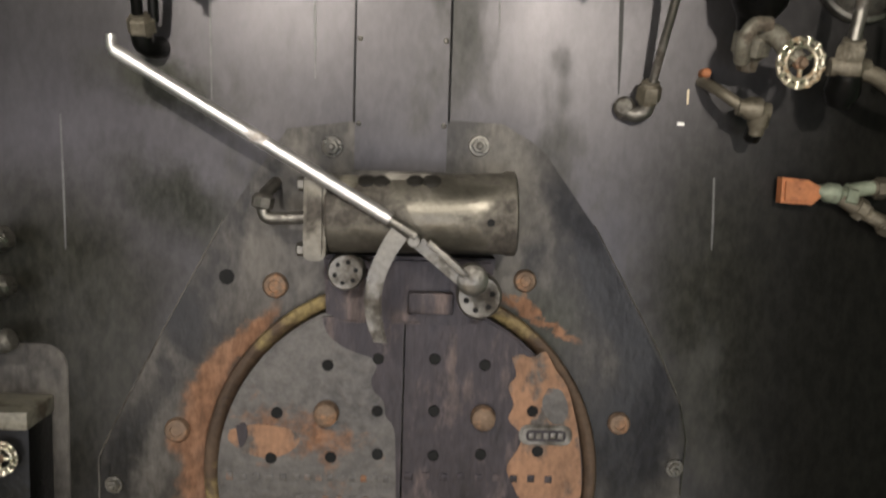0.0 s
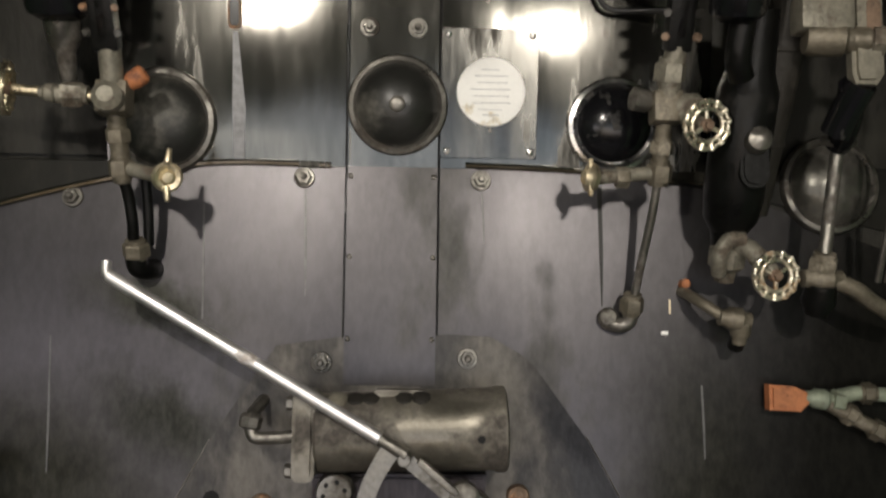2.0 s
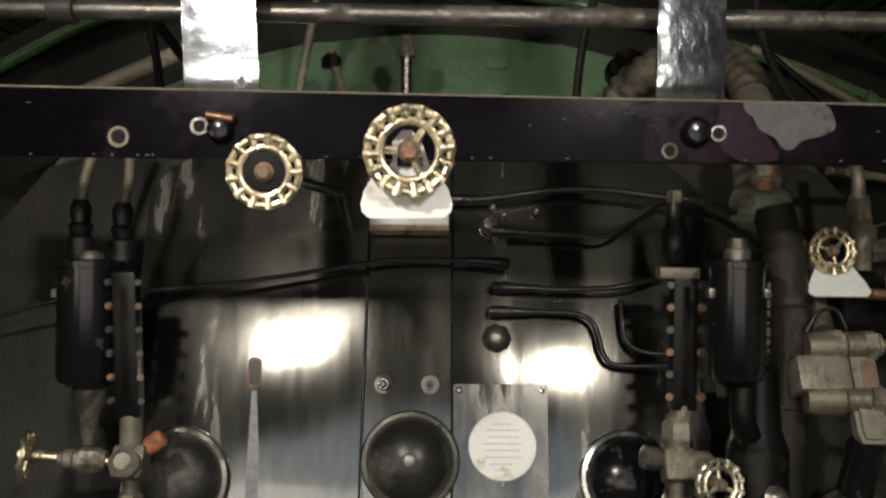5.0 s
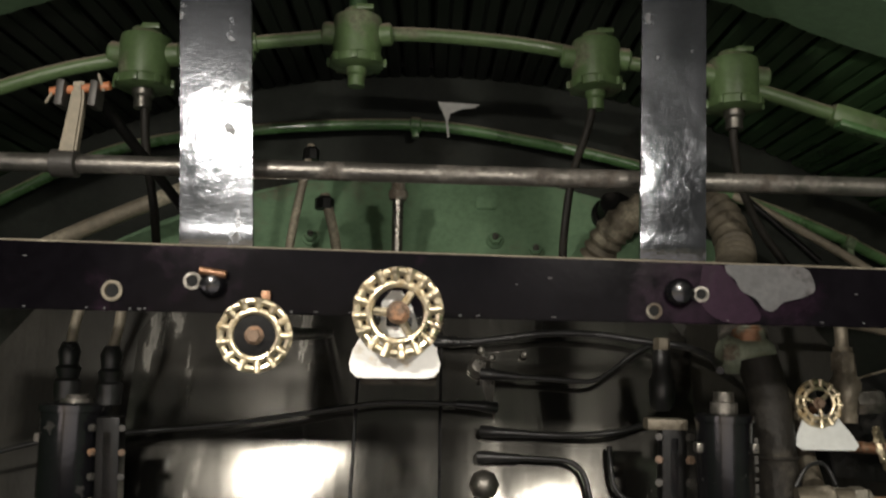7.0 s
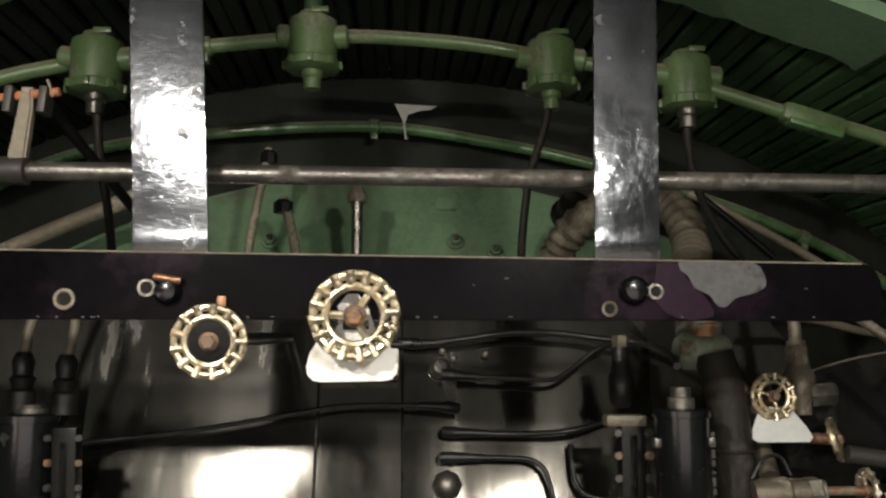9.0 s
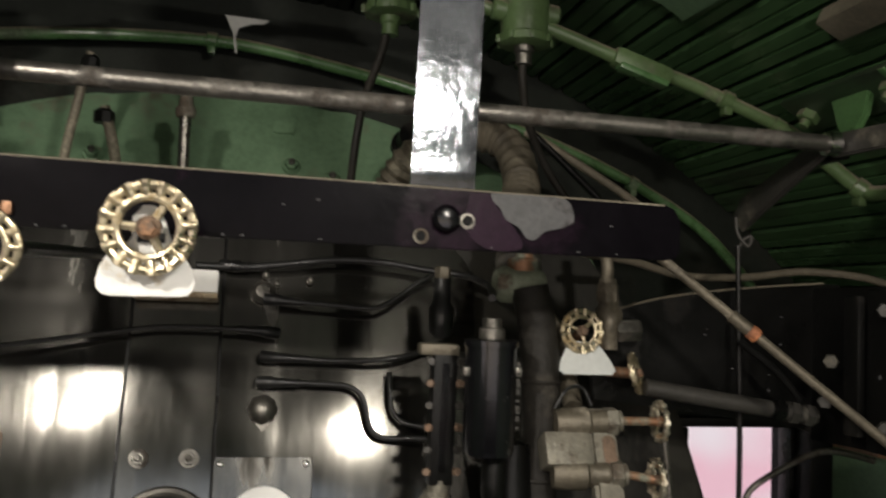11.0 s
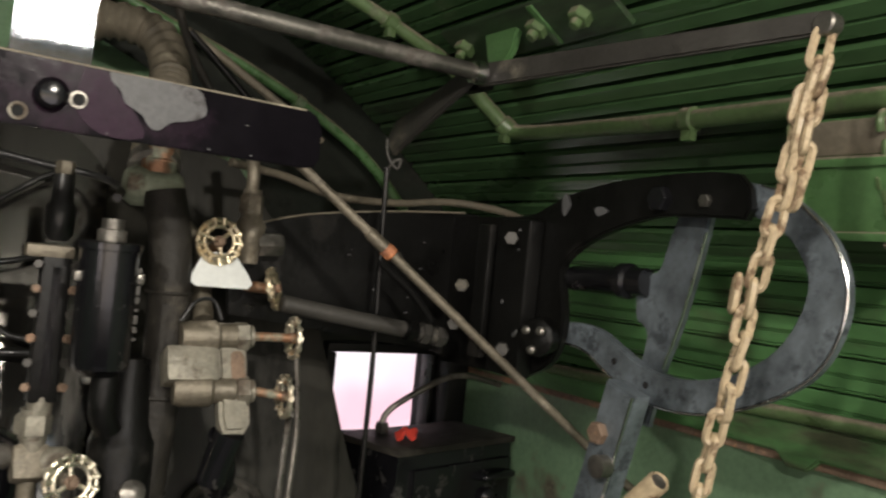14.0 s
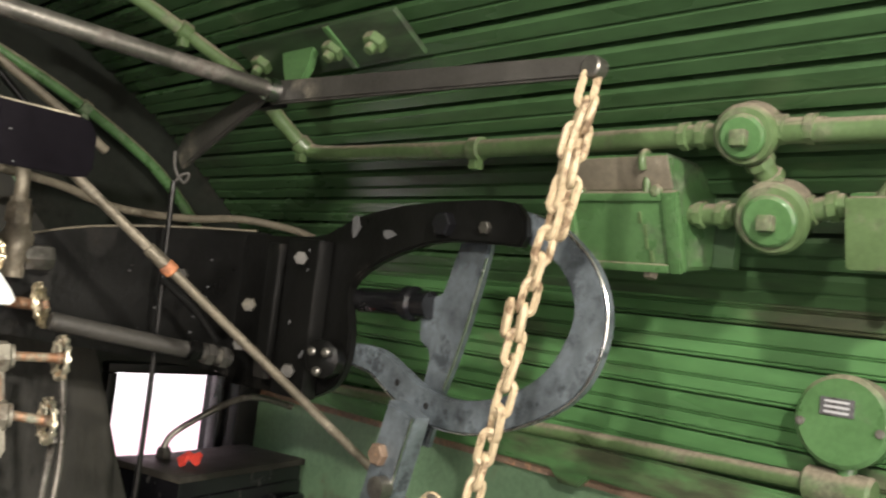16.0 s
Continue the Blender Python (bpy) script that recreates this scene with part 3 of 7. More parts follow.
def boiler_outline(top, half_w, r, low):
    """Arched top falling to sloping sides."""
    a = math.degrees(math.asin(min(0.95, 0.72 / r)))
    arch = arc(0, top - r, r, 90 - a, 90 + a, 28)
    x1, y1 = arch[-1]
    left = curve_by([(x1, y1), (-half_w + 0.08, y1 - 0.2), (-half_w, 0.45), (-half_w - 0.06, 0.1), (-half_w - 0.10, low)], 5)
    right = [(-a_, b_) for a_, b_ in left[::-1]]
    return right[:-1] + arch + left[1:]


hd = thing("boiler_backhead", "sloping steel-jacketed locomotive boiler backhead, streaked and oily", "boiler", BH, (0, -1.1, 0))
bm = B()
slab(bm, boiler_outline(1.37, 0.90, 1.22, -1.15), -0.22, -0.035, "uv", 0.03)
part("boiler_shell", bm, GREEN_DULL, hd, "faded green painted boiler end")
bm = B()
slab(bm, [p for p in boiler_outline(1.145, 0.94, 1.35, -1.15) if p[1] < 0.32], -0.034, 0.0, "uv", 0.012)
part("jacket_casing", bm, OLIVE, hd, "olive-black outer casing edge")
bm = B()
slab(bm, [p for p in boiler_outline(1.05, 0.93, 2.3, -1.15) if p[1] > 0.27], -0.22, -0.020, "uv", 0.012)
part("upper_casing", bent(bm), OLIVE, hd, "olive-black upper casing edge")
SEAM = curve_by([(-0.86, 0.18), (-0.695, 0.232), (-0.52, 0.277), (-0.34, 0.308), (-0.11, 0.306), (0.03, 0.311), (0.28, 0.303), (0.50, 0.28)], 5)
bm = B()
slab(bm, SEAM + [(0.62, 0.24), (0.84, 0.16), (0.93, -0.2), (0.96, -1.1), (-0.86, -1.1)], 0.0005, 0.004, "uv")
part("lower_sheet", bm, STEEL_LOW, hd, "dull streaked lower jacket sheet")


def lean(v):
    """The upper jacket's lean in degrees along its height, tuned to place lamp highlights for the camera."""
    knots = ((0.0, 13.5), (0.40, 13.0), (0.55, 13.5), (0.62, 14.9), (0.70, 15.9), (0.85, 15.6), (1.2, 14.5))
    for (a, p), (b, q) in zip(knots, knots[1:]):
        if v <= b:
            return p + (q - p) * (v - a) / (b - a)
    return knots[-1][1]


BULGE = [0.0]
for k_ in range(200):
    BULGE.append(BULGE[-1] - (math.tan(radians(lean(HINGE + 0.004 * (k_ + 0.5)))) - math.tan(radians(13.5))) * 0.004)


def bulge(u, v):
    """How far the upper jacket stands off its plane: an arch fitted to the highlights as viewed, and slow dents."""
    k_ = max(0.0, min(198.0, (v + min(0.085, 2.6 * (u + 0.047) ** 2) - HINGE) / 0.004))
    i_ = int(k_)
    rise = BULGE[i_] + (BULGE[i_ + 1] - BULGE[i_]) * (k_ - i_)
    return (rise + 0.0014 * noise.noise((u * 5.0, v * 4.0, 1.7))) * min(1.0, (v - HINGE) / 0.06)


def jacket_sheet(left, right, w0, w1, nu, nv=90, top=1.02):
    """A sheet of the upper jacket, curved by bulge, between two edges given as functions of height."""
    bm = B()
    rows = []
    for j_ in range(nv + 1):
        v = HINGE + (top - HINGE) * j_ / nv
        a, b = left(v), right(v)
        rows.append([bm.verts.new((a + (b - a) * i_ / nu, v, w1 + bulge(a + (b - a) * i_ / nu, v))) for i_ in range(nu + 1)])
    for ra, rb_ in zip(rows, rows[1:]):
        for i_ in range(nu):
            bm.faces.new((ra[i_], ra[i_ + 1], rb_[i_ + 1], rb_[i_]))
    r = bmesh.ops.extrude_face_region(bm, geom=bm.faces[:])
    bmesh.ops.translate(bm, verts=[v for v in r["geom"] if isinstance(v, bmesh.types.BMVert)], vec=(0, 0, w0 - w1))
    return bm


# polished sheets end short; dark casing beyond stands in for shade at the sides
def flank(v):
    return 0.52 - max(0.0, v - 0.86) ** 2 * 9


part("upper_sheet", bent(jacket_sheet(lambda v: -flank(v), lambda v: -0.121, 0.001, 0.0065, 60)), STEEL_UP, hd, "brighter polished upper jacket sheet")
part("upper_sheet", bent(jacket_sheet(lambda v: 0.030, lambda v: flank(v) - 0.04, 0.001, 0.0065, 60)), STEEL_UP, hd, "brighter polished upper jacket sheet")
# skirts get the darkened steel, so the side shade is in their colour
part("sheet_skirt", slab(B(), [(a, b + 0.003) for a, b in SEAM if -0.85 < a < -0.34] + [(-0.35, HINGE + 0.001), (-0.85, HINGE + 0.001)], 0.001, 0.0066, "uv"), SHADE_AND_STREAK, hd)
part("sheet_skirt", slab(B(), [(a, b + 0.003) for a, b in SEAM if 0.28 < a < 0.49] + [(0.84, 0.20), (0.84, HINGE + 0.001), (0.28, HINGE + 0.001)], 0.001, 0.0066, "uv"), SHADE_AND_STREAK, hd)
for lo, hi in ((-0.85, -0.128), (0.034, 0.50)):
    part("seam_bead", tube(B(), [(a, b + 0.002, 0.007) for a, b in SEAM if lo <= a <= hi], 0.0055, 8, 2), STEEL_UP, hd, "rolled bright sheet edge")
part("centre_strip", slab(B(), [(-0.123, -0.055), (0.027, -0.055), (0.027, HINGE), (-0.123, HINGE)], 0.004, 0.0115, "uv", 0.0015), STEEL_LOW, hd, "upright jacket strip over the middle joint")
part("centre_strip", bent(jacket_sheet(lambda v: -0.121 + (v - HINGE) * 0.008, lambda v: 0.0265 - (v - HINGE) * 0.001, 0.004, 0.0115, 18)), STEEL_STRIP, hd, "upright jacket strip over the middle joint")
for u0, u1 in ((-0.1255, -0.1185), (0.0295, 0.0285)):
    part("strip_joint", tube(B(), [(u0, -0.05, 0.0068), (u0, 0.12, 0.0068), (u0, HINGE, 0.0068)], 0.0016, 6), JOINT_BLACK, hd, "dark joint line")
    part("strip_joint", bent(tube(B(), [(u0 + (u1 - u0) * q / 12, HINGE + 0.702 * q / 12, 0.0085 + bulge(u0, HINGE + 0.702 * q / 12)) for q in range(13)], 0.0020, 6, 3)), JOINT_BLACK, hd, "dark joint line")
for u in (-0.117, 0.021):
    for v in (0.02, 0.155, 0.29):
        part("strip_screw", lathe(B(), [(0.0045, 0), (0.0045, 0.002), (0.002, 0.0035), (0, 0.0037)], (u, v, 0.0112), (0, 0, 1), 10), IRON, hd)
# square cover beside the strip with its round plate
sq = thing("cover_plate", "square bright metal inspection cover screwed to the jacket", "cover plate", BH2, (0.113, 0.435, 0.0065))
bm = B()
slab(bm, rounded(0.160, 0.212, 0.006, 0.1105, 0.432), 0.0005, 0.0125, "uv", 0.002)
part("cover", bm, mat("brushed_cover_steel", (0.17, 0.165, 0.15), 0.22, 0.85, 0.25, 6, 60, 0.05, (0.09, 0.08, 0.065), 0.12, 6.0, (2.0, 0.4, 1), dent=0.002), sq)
part("cover_edge", tube(B(), [(0.0305, 0.326, 0.0075), (0.0305, 0.538, 0.0075), (0.1905, 0.538, 0.0075), (0.1905, 0.326, 0.0075), (0.0305, 0.326, 0.0075)], 0.0014, 6, 1), JOINT_BLACK, sq, "dark edge line")
for u, v in ((0.041, 0.528), (0.180, 0.528), (0.180, 0.337), (0.041, 0.337)):
    part("cover_screw", lathe(B(), [(0.006, 0), (0.006, 0.003), (0.003, 0.005), (0, 0.005)], (u, v, 0.012), (0, 0, 1), 12), BRIGHT, sq)
pq = thing("round_plate", "round white enamel plate with small grey print", "sign", BH2, (0.113, 0.435, 0.0125))
part("plate_disc", lathe(B(), [(0.057, 0), (0.057, 0.003), (0.0555, 0.0045), (0, 0.0045)], (0.113, 0.435, 0.0126), (0, 0, 1), 40), WHITE, pq)
for i, (wd, dy) in enumerate(((0.03, 0.036), (0.055, 0.026), (0.05, 0.015), (0.066, 0.004), (0.06, -0.007), (0.062, -0.018), (0.04, -0.029), (0.028, -0.038))):
    part("print_line", box(B(), (0.113 + 0.002 * (i % 3 - 1), 0.435 + dy, 0.0174), (wd, 0.0013, 0.0006)), INK, pq)
part("plate_screw", lathe(B(), [(0.003, 0), (0.003, 0.002), (0, 0.003)], (0.113, 0.372, 0.0125), (0, 0, 1), 10), IRON, pq)


def stud_nut(u, v, w=0.004, r=0.0125, material=IRON, washer=True, label="worn hexagonal nut and washer on the jacket", base=BH):
    t = thing("stud_nut", label, "nut", base, (u, v, w), group="backhead nuts")
    if washer:
        part("washer", lathe(B(), [(r * 1.4, 0), (r * 1.4, 0.002), (r * 1.3, 0.004), (0, 0.004)], (u, v, w), (0, 0, 1), 22), material, t)
    part("nut", hexnut(B(), (u, v, w + 0.003), (0, 0, 1), r, r * 0.9), material, t)
    part("stud_end", lathe(B(), [(r * 0.5, 0), (r * 0.5, r * 0.5), (r * 0.3, r * 0.7), (0, r * 0.7)], (u, v, w + 0.003 + r * 0.85), (0, 0, 1), 12), IRON, t)


for u, v in ((-0.159, -0.019), (0.08, -0.010), (-0.195, 0.287), (0.10, 0.287), (-0.575, 0.248)):
    stud_nut(u, v, 0.0095 if v < 0 else 0.0045)
for u in (-0.088, -0.009):
    stud_nut(u, 0.536, 0.0135, 0.0115, IRON, label="worn nut in a washer on the centre strip", base=BH2)
for u, v in ((0.143, 1.167), (0.228, 1.141), (-0.25, 1.165)):
    stud_nut(u, v, -0.034, 0.014, GREEN_DULL, label="green painted nut on the boiler end")


def wash_cap(u, v, r, material, rim, label, tip=True, w=0.006, base=BH2):
    t = thing("washout_cap", label, "boiler cap", base, (u, v, w), group="round washout caps")
    part("outer_ring", lathe(B(), [(r * 0.80, 0.0), (r, 0.0), (r, 0.008), (r * 0.96, 0.014), (r * 0.88, 0.016), (r * 0.80, 0.010)], (u, v, w), (0, 0, 1), 48), rim, t)
    part("dome", lathe(B(), [(r * 0.86, 0.004), (r * 0.80, 0.016), (r * 0.66, 0.030), (r * 0.45, 0.041), (r * 0.22, 0.047), (0, 0.049)], (u, v, w), (0, 0, 1), 48), material, t)
    if tip:
        part("centre_stud", lathe(B(), [(r * 0.16, 0), (r * 0.16, 0.004), (r * 0.10, 0.007), (0, 0.007)], (u, v, w + 0.0475), (0, 0, 1), 14), IRON, t)


DULL_DOME = mat("dusty_silver_dome", (0.13, 0.125, 0.11), 0.34, 0.7, 0.4, 12, 90, 0.15, (0.05, 0.045, 0.038), 0.3, 9)
wash_cap(-0.041, 0.410, 0.083, DOME, IRON, "black domed washout cap in a worn steel ring", True, 0.011)
wash_cap(-0.427, 0.377, 0.088, DOME, IRON, "black domed washout cap behind the gauge cock", False)
wash_cap(0.320, 0.384, 0.080, BLACK_GLOSS, BRIGHT, "glossy black domed washout cap beside the valve", False)
wash_cap(0.690, 0.288, 0.084, DULL_DOME, IRON, "dusty silver domed washout cap behind the drain pipe", False, base=BH)

# small things on the jacket
sl = thing("jacket_slot", "rusty oblong hole with a pale drip below it", "hole", BH2, (-0.305, 0.551, 0.006))
part("slot_rim", slab(B(), rounded(0.023, 0.052, 0.009, -0.309, 0.555), -0.004, 0.0115, "uv", 0.002), RUST_HEAD, sl, "rusty raised rim")
# black face stands in for the shade inside the slot
part("slot_hole", slab(B(), rounded(0.015, 0.043, 0.007, -0.309, 0.555), 0.011, 0.0123, "uv"), JOINT_BLACK, sl, "dark oblong hole")
part("drip_mark", slab(B(), [(-0.312, 0.525), (-0.304, 0.525), (-0.292, 0.40), (-0.295, 0.315), (-0.312, 0.315), (-0.314, 0.40)], 0.0020, 0.0092, "uv"), PALE_STREAK, sl, "pale mineral streak")
ds = thing("domed_stud", "grey faceted domed stud cover", "stud", BH2, (0.105, 0.617, 0.006))
part("cap", lathe(B(), [(0.026, 0), (0.026, 0.006), (0.021, 0.017), (0.012, 0.024), (0, 0.026)], (0.105, 0.617, 0.004), (0, 0, 1), 8), IRON, ds)
part("tang", slab(B(), [(0.093, 0.596), (0.117, 0.596), (0.105, 0.580)], -0.002, 0.009, "uv", 0.002), IRON, ds)
for u, v0, v1, wd in ((-0.193, 0.268, 0.09, 0.004), (-0.60, 0.02, -0.20, 0.003), (0.102, 0.265, 0.18, 0.003), (0.30, 0.28, 0.08, 0.008), (-0.36, 0.24, 0.05, 0.003), (0.47, -0.05, -0.17, 0.003)):
    single("drip_streak", slab(B(), [(u - wd / 2, v0), (u + wd / 2, v0), (u + wd * 0.3 + 0.004, v1 * 0.6 + v0 * 0.4), (u + 0.005, v1), (u + 0.003, v1), (u - wd * 0.3 + 0.002, v1 * 0.6 + v0 * 0.4)], 0.0041, 0.0045), DRIP if wd < 0.006 else SHADE_AND_STREAK, "thin drip streak running down the jacket", "stain", BH, "jacket drip streaks")
single("chalk_mark", slab(B(), rounded(0.012, 0.006, 0.002, 0.409, 0.036), 0.0036, 0.0043), WHITE, "small white paint fleck on the jacket", "paint mark", BH)
single("scratch_mark", slab(B(), rounded(0.003, 0.024, 0.001, 0.418, 0.080), 0.0036, 0.0043), BRASS, "thin bright scratch on the jacket", "scratch", BH)
sq2 = thing("square_plate", "small green square bolted plate on the boiler end", "plate", BH, (0.125, 1.262, -0.034))
part("plate_body", slab(B(), rounded(0.045, 0.03, 0.006, 0.125, 1.262), -0.034, -0.026, "uv", 0.002), GREEN_DULL, sq2)

# ---------------------------------------------------------------- fire door
dp = thing("door_surround", "large oily black plate round the firehole, with worn edges", "plate", BH, (-0.04, -0.6, 0.004))
out = [(-0.233, 0.008), (-0.10, 0.027), (0.05, 0.029), (0.118, 0.026), (0.165, 0.0), (0.19, -0.02), (0.275, -0.136), (0.436, -0.432), (0.447, -0.603), (0.45, -1.05), (-0.55, -1.05), (-0.545, -0.60), (-0.535, -0.53), (-0.43, -0.32), (-0.334, -0.141)]
part("surround_plate", slab(B(), out, 0.0042, 0.0095, "uv", 0.0025), PLATE_BLACK, dp)
part("edge_wear", tube(B(), [(-0.55, -0.9, 0.0088), (-0.5455, -0.60, 0.0088), (-0.535, -0.53, 0.0088), (-0.43, -0.32, 0.0088), (-0.337, -0.145, 0.0088)], 0.0011, 6, 3), IRON, dp, "edge rubbed bright")
part("edge_wear", tube(B(), [(0.277, -0.136, 0.0088), (0.437, -0.432, 0.0088), (0.4475, -0.60, 0.0088)], 0.0011, 6, 3), IRON, dp, "edge rubbed bright")
RC = (-0.033, -0.56)
ringm = thing("firehole_ring", "rust-streaked cast ring round the firehole doors", "ring", BH, (RC[0], RC[1], 0.009))
R0 = 0.316
bm = B()
path = [(RC[0] + R0 * math.cos(radians(a)), RC[1] + R0 * math.sin(radians(a)), 0.026) for a in range(-60, 246, 5)]
sweep(bm, path, [(x * 0.011, y * 0.016) for x, y in ring_section(1.0, 12)])
part("ring_lip", bm, mat("brown_scorched_iron", (0.085, 0.055, 0.035), 0.6, 0.3, 0.5, 8, 90, 0.3, (0.24, 0.18, 0.075), 0.28, 6), ringm, "scorched rounded lip with yellow-brown scale")
GAP = -0.032


def door_leaf(sign, material, label):
    """Half of the round door, with the flat upper corner under the hinge block."""
    t = thing("fire_door_leaf", label, "fire door", BH, (GAP + sign * 0.15, -0.56, 0.03), group="pair of fire doors")
    edge = [(GAP + sign * 0.0015, -0.288), (GAP + sign * 0.09, -0.288)]
    edge += [(RC[0] + sign * 0.303 * math.sin(radians(a)), RC[1] + 0.303 * math.cos(radians(a))) for a in range(26, 160, 6)]
    edge += [(GAP + sign * 0.0015, -0.86)]
    part("door_plate", slab(B(), edge, 0.032, 0.052, "uv", 0.004), material, t)
    return t


leaf_l = door_leaf(-1, DOOR_IRON, "grey heat-worn iron fire door leaf with rust patches")
leaf_r = door_leaf(1, DOOR_DARK, "soot-black fire door leaf with a rusty outer side")
part("dark_lap", slab(B(), [(-0.10, -0.292), (GAP - 0.002, -0.292), (GAP - 0.002, -0.86), (-0.040, -0.86), (-0.040, -0.60)] + curve_by([(-0.042, -0.52), (-0.046, -0.475), (-0.060, -0.455), (-0.064, -0.43), (-0.082, -0.411), (-0.084, -0.390), (-0.076, -0.373), (-0.085, -0.358), (-0.110, -0.350), (-0.138, -0.337), (-0.158, -0.318), (-0.166, -0.292)], 3), 0.0522, 0.0532, "uv"), DOOR_DARK, leaf_l, "sooty oil-darkened strip along the meeting edge")
part("rust_patch", slab(B(), curve_by([(-0.315, -0.485), (-0.27, -0.475), (-0.215, -0.482), (-0.20, -0.50), (-0.225, -0.525), (-0.27, -0.53), (-0.315, -0.505), (-0.315, -0.485)], 4)[:-1], 0.0522, 0.0530, "uv"), RUST_FLAKE, leaf_l, "flaked patch of orange rust")
part("paint_spot", slab(B(), curve_by([(-0.305, -0.478), (-0.29, -0.472), (-0.285, -0.495), (-0.297, -0.515), (-0.305, -0.478)], 3)[:-1], 0.0531, 0.0538, "uv"), DOOR_DARK, leaf_l)
part("rust_patch", slab(B(), curve_by([(0.143, -0.352), (0.158, -0.345), (0.176, -0.350), (0.198, -0.340), (0.215, -0.368), (0.235, -0.395), (0.247, -0.43), (0.262, -0.50), (0.262, -0.60), (0.18, -0.60), (0.150, -0.56), (0.143, -0.535), (0.160, -0.505), (0.164, -0.48), (0.142, -0.455), (0.150, -0.43), (0.140, -0.40), (0.152, -0.38), (0.143, -0.352)], 4)[:-1], 0.0522, 0.0530, "uv"), RUST_FLAKE, leaf_r, "large orange rust area")
part("bare_patch", slab(B(), curve_by([(0.205, -0.40), (0.228, -0.405), (0.240, -0.44), (0.225, -0.462), (0.206, -0.452), (0.196, -0.425), (0.205, -0.40)], 4)[:-1], 0.0531, 0.0538, "uv"), DOOR_IRON, leaf_r)
# holes are flat discs; the shade inside them is put into this colour
HOLE_DARK = mat("hole_shade", (0.006, 0.006, 0.006), 0.9)
for sgn, t, holes in ((-1, leaf_l, ((-0.156, -0.372), (-0.074, -0.359), (-0.238, -0.454), (-0.074, -0.447), (-0.247, -0.531), (-0.149, -0.527), (-0.072, -0.520))), (1, leaf_r, ((0.018, -0.357), (0.100, -0.365), (0.019, -0.444), (0.181, -0.440), (0.098, -0.516), (0.192, -0.508), (0.02, -0.52)))):
    for u, v in holes:
        part("air_hole", lathe(B(), [(0.0, 0.0003), (0.0076, 0.0003), (0.0078, 0.0016), (0.0092, 0.0016), (0.0096, 0)], (u, v, 0.0537), (0, 0, 1), 18), HOLE_DARK, t, "air hole painted near-black")
for u, t in ((-0.157, leaf_l), (0.100, leaf_r)):
    part("door_knob", lathe(B(), [(0.021, 0), (0.021, 0.006), (0.019, 0.018), (0.012, 0.024), (0, 0.025)], (u, -0.452, 0.052), (0, 0, 1), 14), RUST_HEAD, t, "rusty round bolt head")
part("name_badge", slab(B(), rounded(0.088, 0.034, 0.015, 0.204, -0.479), 0.0525, 0.060, "uv", 0.003), IRON, leaf_r, "small cast badge")
part("badge_field", slab(B(), rounded(0.066, 0.019, 0.008, 0.204, -0.479), 0.0600, 0.0608, "uv"), DOOR_DARK, leaf_r)
for i in range(5):
    part("badge_mark", box(B(), (0.180 + 0.012 * i, -0.479, 0.0614), (0.008, 0.010, 0.0016), 0.0005), IRON, leaf_r)


for i in range(9):
    part("cast_mark", box(B(), (-0.205 + 0.0185 * i, -0.5625, 0.0532), (0.010, 0.011, 0.0016), 0.0006), DOOR_IRON, leaf_l)
for i in range(5):
    part("cast_mark", box(B(), (-0.315 + 0.022 * i, -0.564, 0.0535), (0.011, 0.012, 0.002), 0.0006), DOOR_IRON, leaf_l)
for i in range(9):
    part("cast_mark", box(B(), (-0.02 + 0.029 * i, -0.556 + 0.001 * (i % 2), 0.0540), (0.012, 0.012, 0.002), 0.0006), DOOR_DARK, leaf_r)
for i in range(7):
    part("cast_mark", box(B(), (-0.20 + 0.022 * i, -0.600, 0.0535), (0.010, 0.012, 0.002), 0.0006), DOOR_IRON, leaf_l)
for u, v, m_, r in ((-0.249, -0.25, RUST_HEAD, 0.021), (0.164, -0.230, RUST_HEAD, 0.019), (-0.412, -0.501, RUST_HEAD, 0.021), (0.334, -0.470, RUST_HEAD, 0.019)):
    t = thing("surround_bolt", "rusty round-headed bolt in the door surround", "bolt", BH, (u, v, 0.0095), group="door surround bolts")
    part("bolt_head", lathe(B(), [(r, 0), (r, 0.006), (r * 0.85, 0.011), (r * 0.5, 0.013), (r * 0.45, 0.010), (0, 0.010)], (u, v, 0.0095), (0, 0, 1), 16), m_, t)
for u, v in ((-0.52, -0.601), (0.434, -0.547)):
    stud_nut(u, v, 0.0095, 0.011)
single("blank_hole", lathe(B(), [(0.013, 0), (0.013, 0.001), (0, 0.001)], (-0.33, -0.238, 0.0092), (0, 0, 1), 18), HOLE_DARK, "dark plugged hole in the surround", "hole", BH)

# door gear: air cylinder, pivots, crank and hand lever
cyl = thing("door_cylinder", "worn cast-iron air cylinder that works the fire doors", "air cylinder", BH, (-0.03, -0.118, 0.01))
CW = 0.088
part("barrel", lathe(B(), [(0, 0), (0.056, 0), (0.060, 0.004), (0.062, 0.20), (0.063, 0.27), (0.066, 0.274), (0.066, 0.288), (0.061, 0.291), (0, 0.291)], (-0.155, -0.122, CW), (1, 0.03, 0), 40), CAST, cyl)
part("end_flange", slab(B(), rounded(0.034, 0.132, 0.012, -0.170, -0.124), CW - 0.058, CW + 0.052, "uv", 0.006), CAST, cyl, "squared grey end flange")
for dv in (-0.055, 0.055):
    for dw in (-0.035, 0.04):
        part("flange_bolt", hexnut(B(), (-0.187, -0.124 + dv * 0.9, CW + dw), (-1, 0, 0), 0.011, 0.010), IRON, cyl)
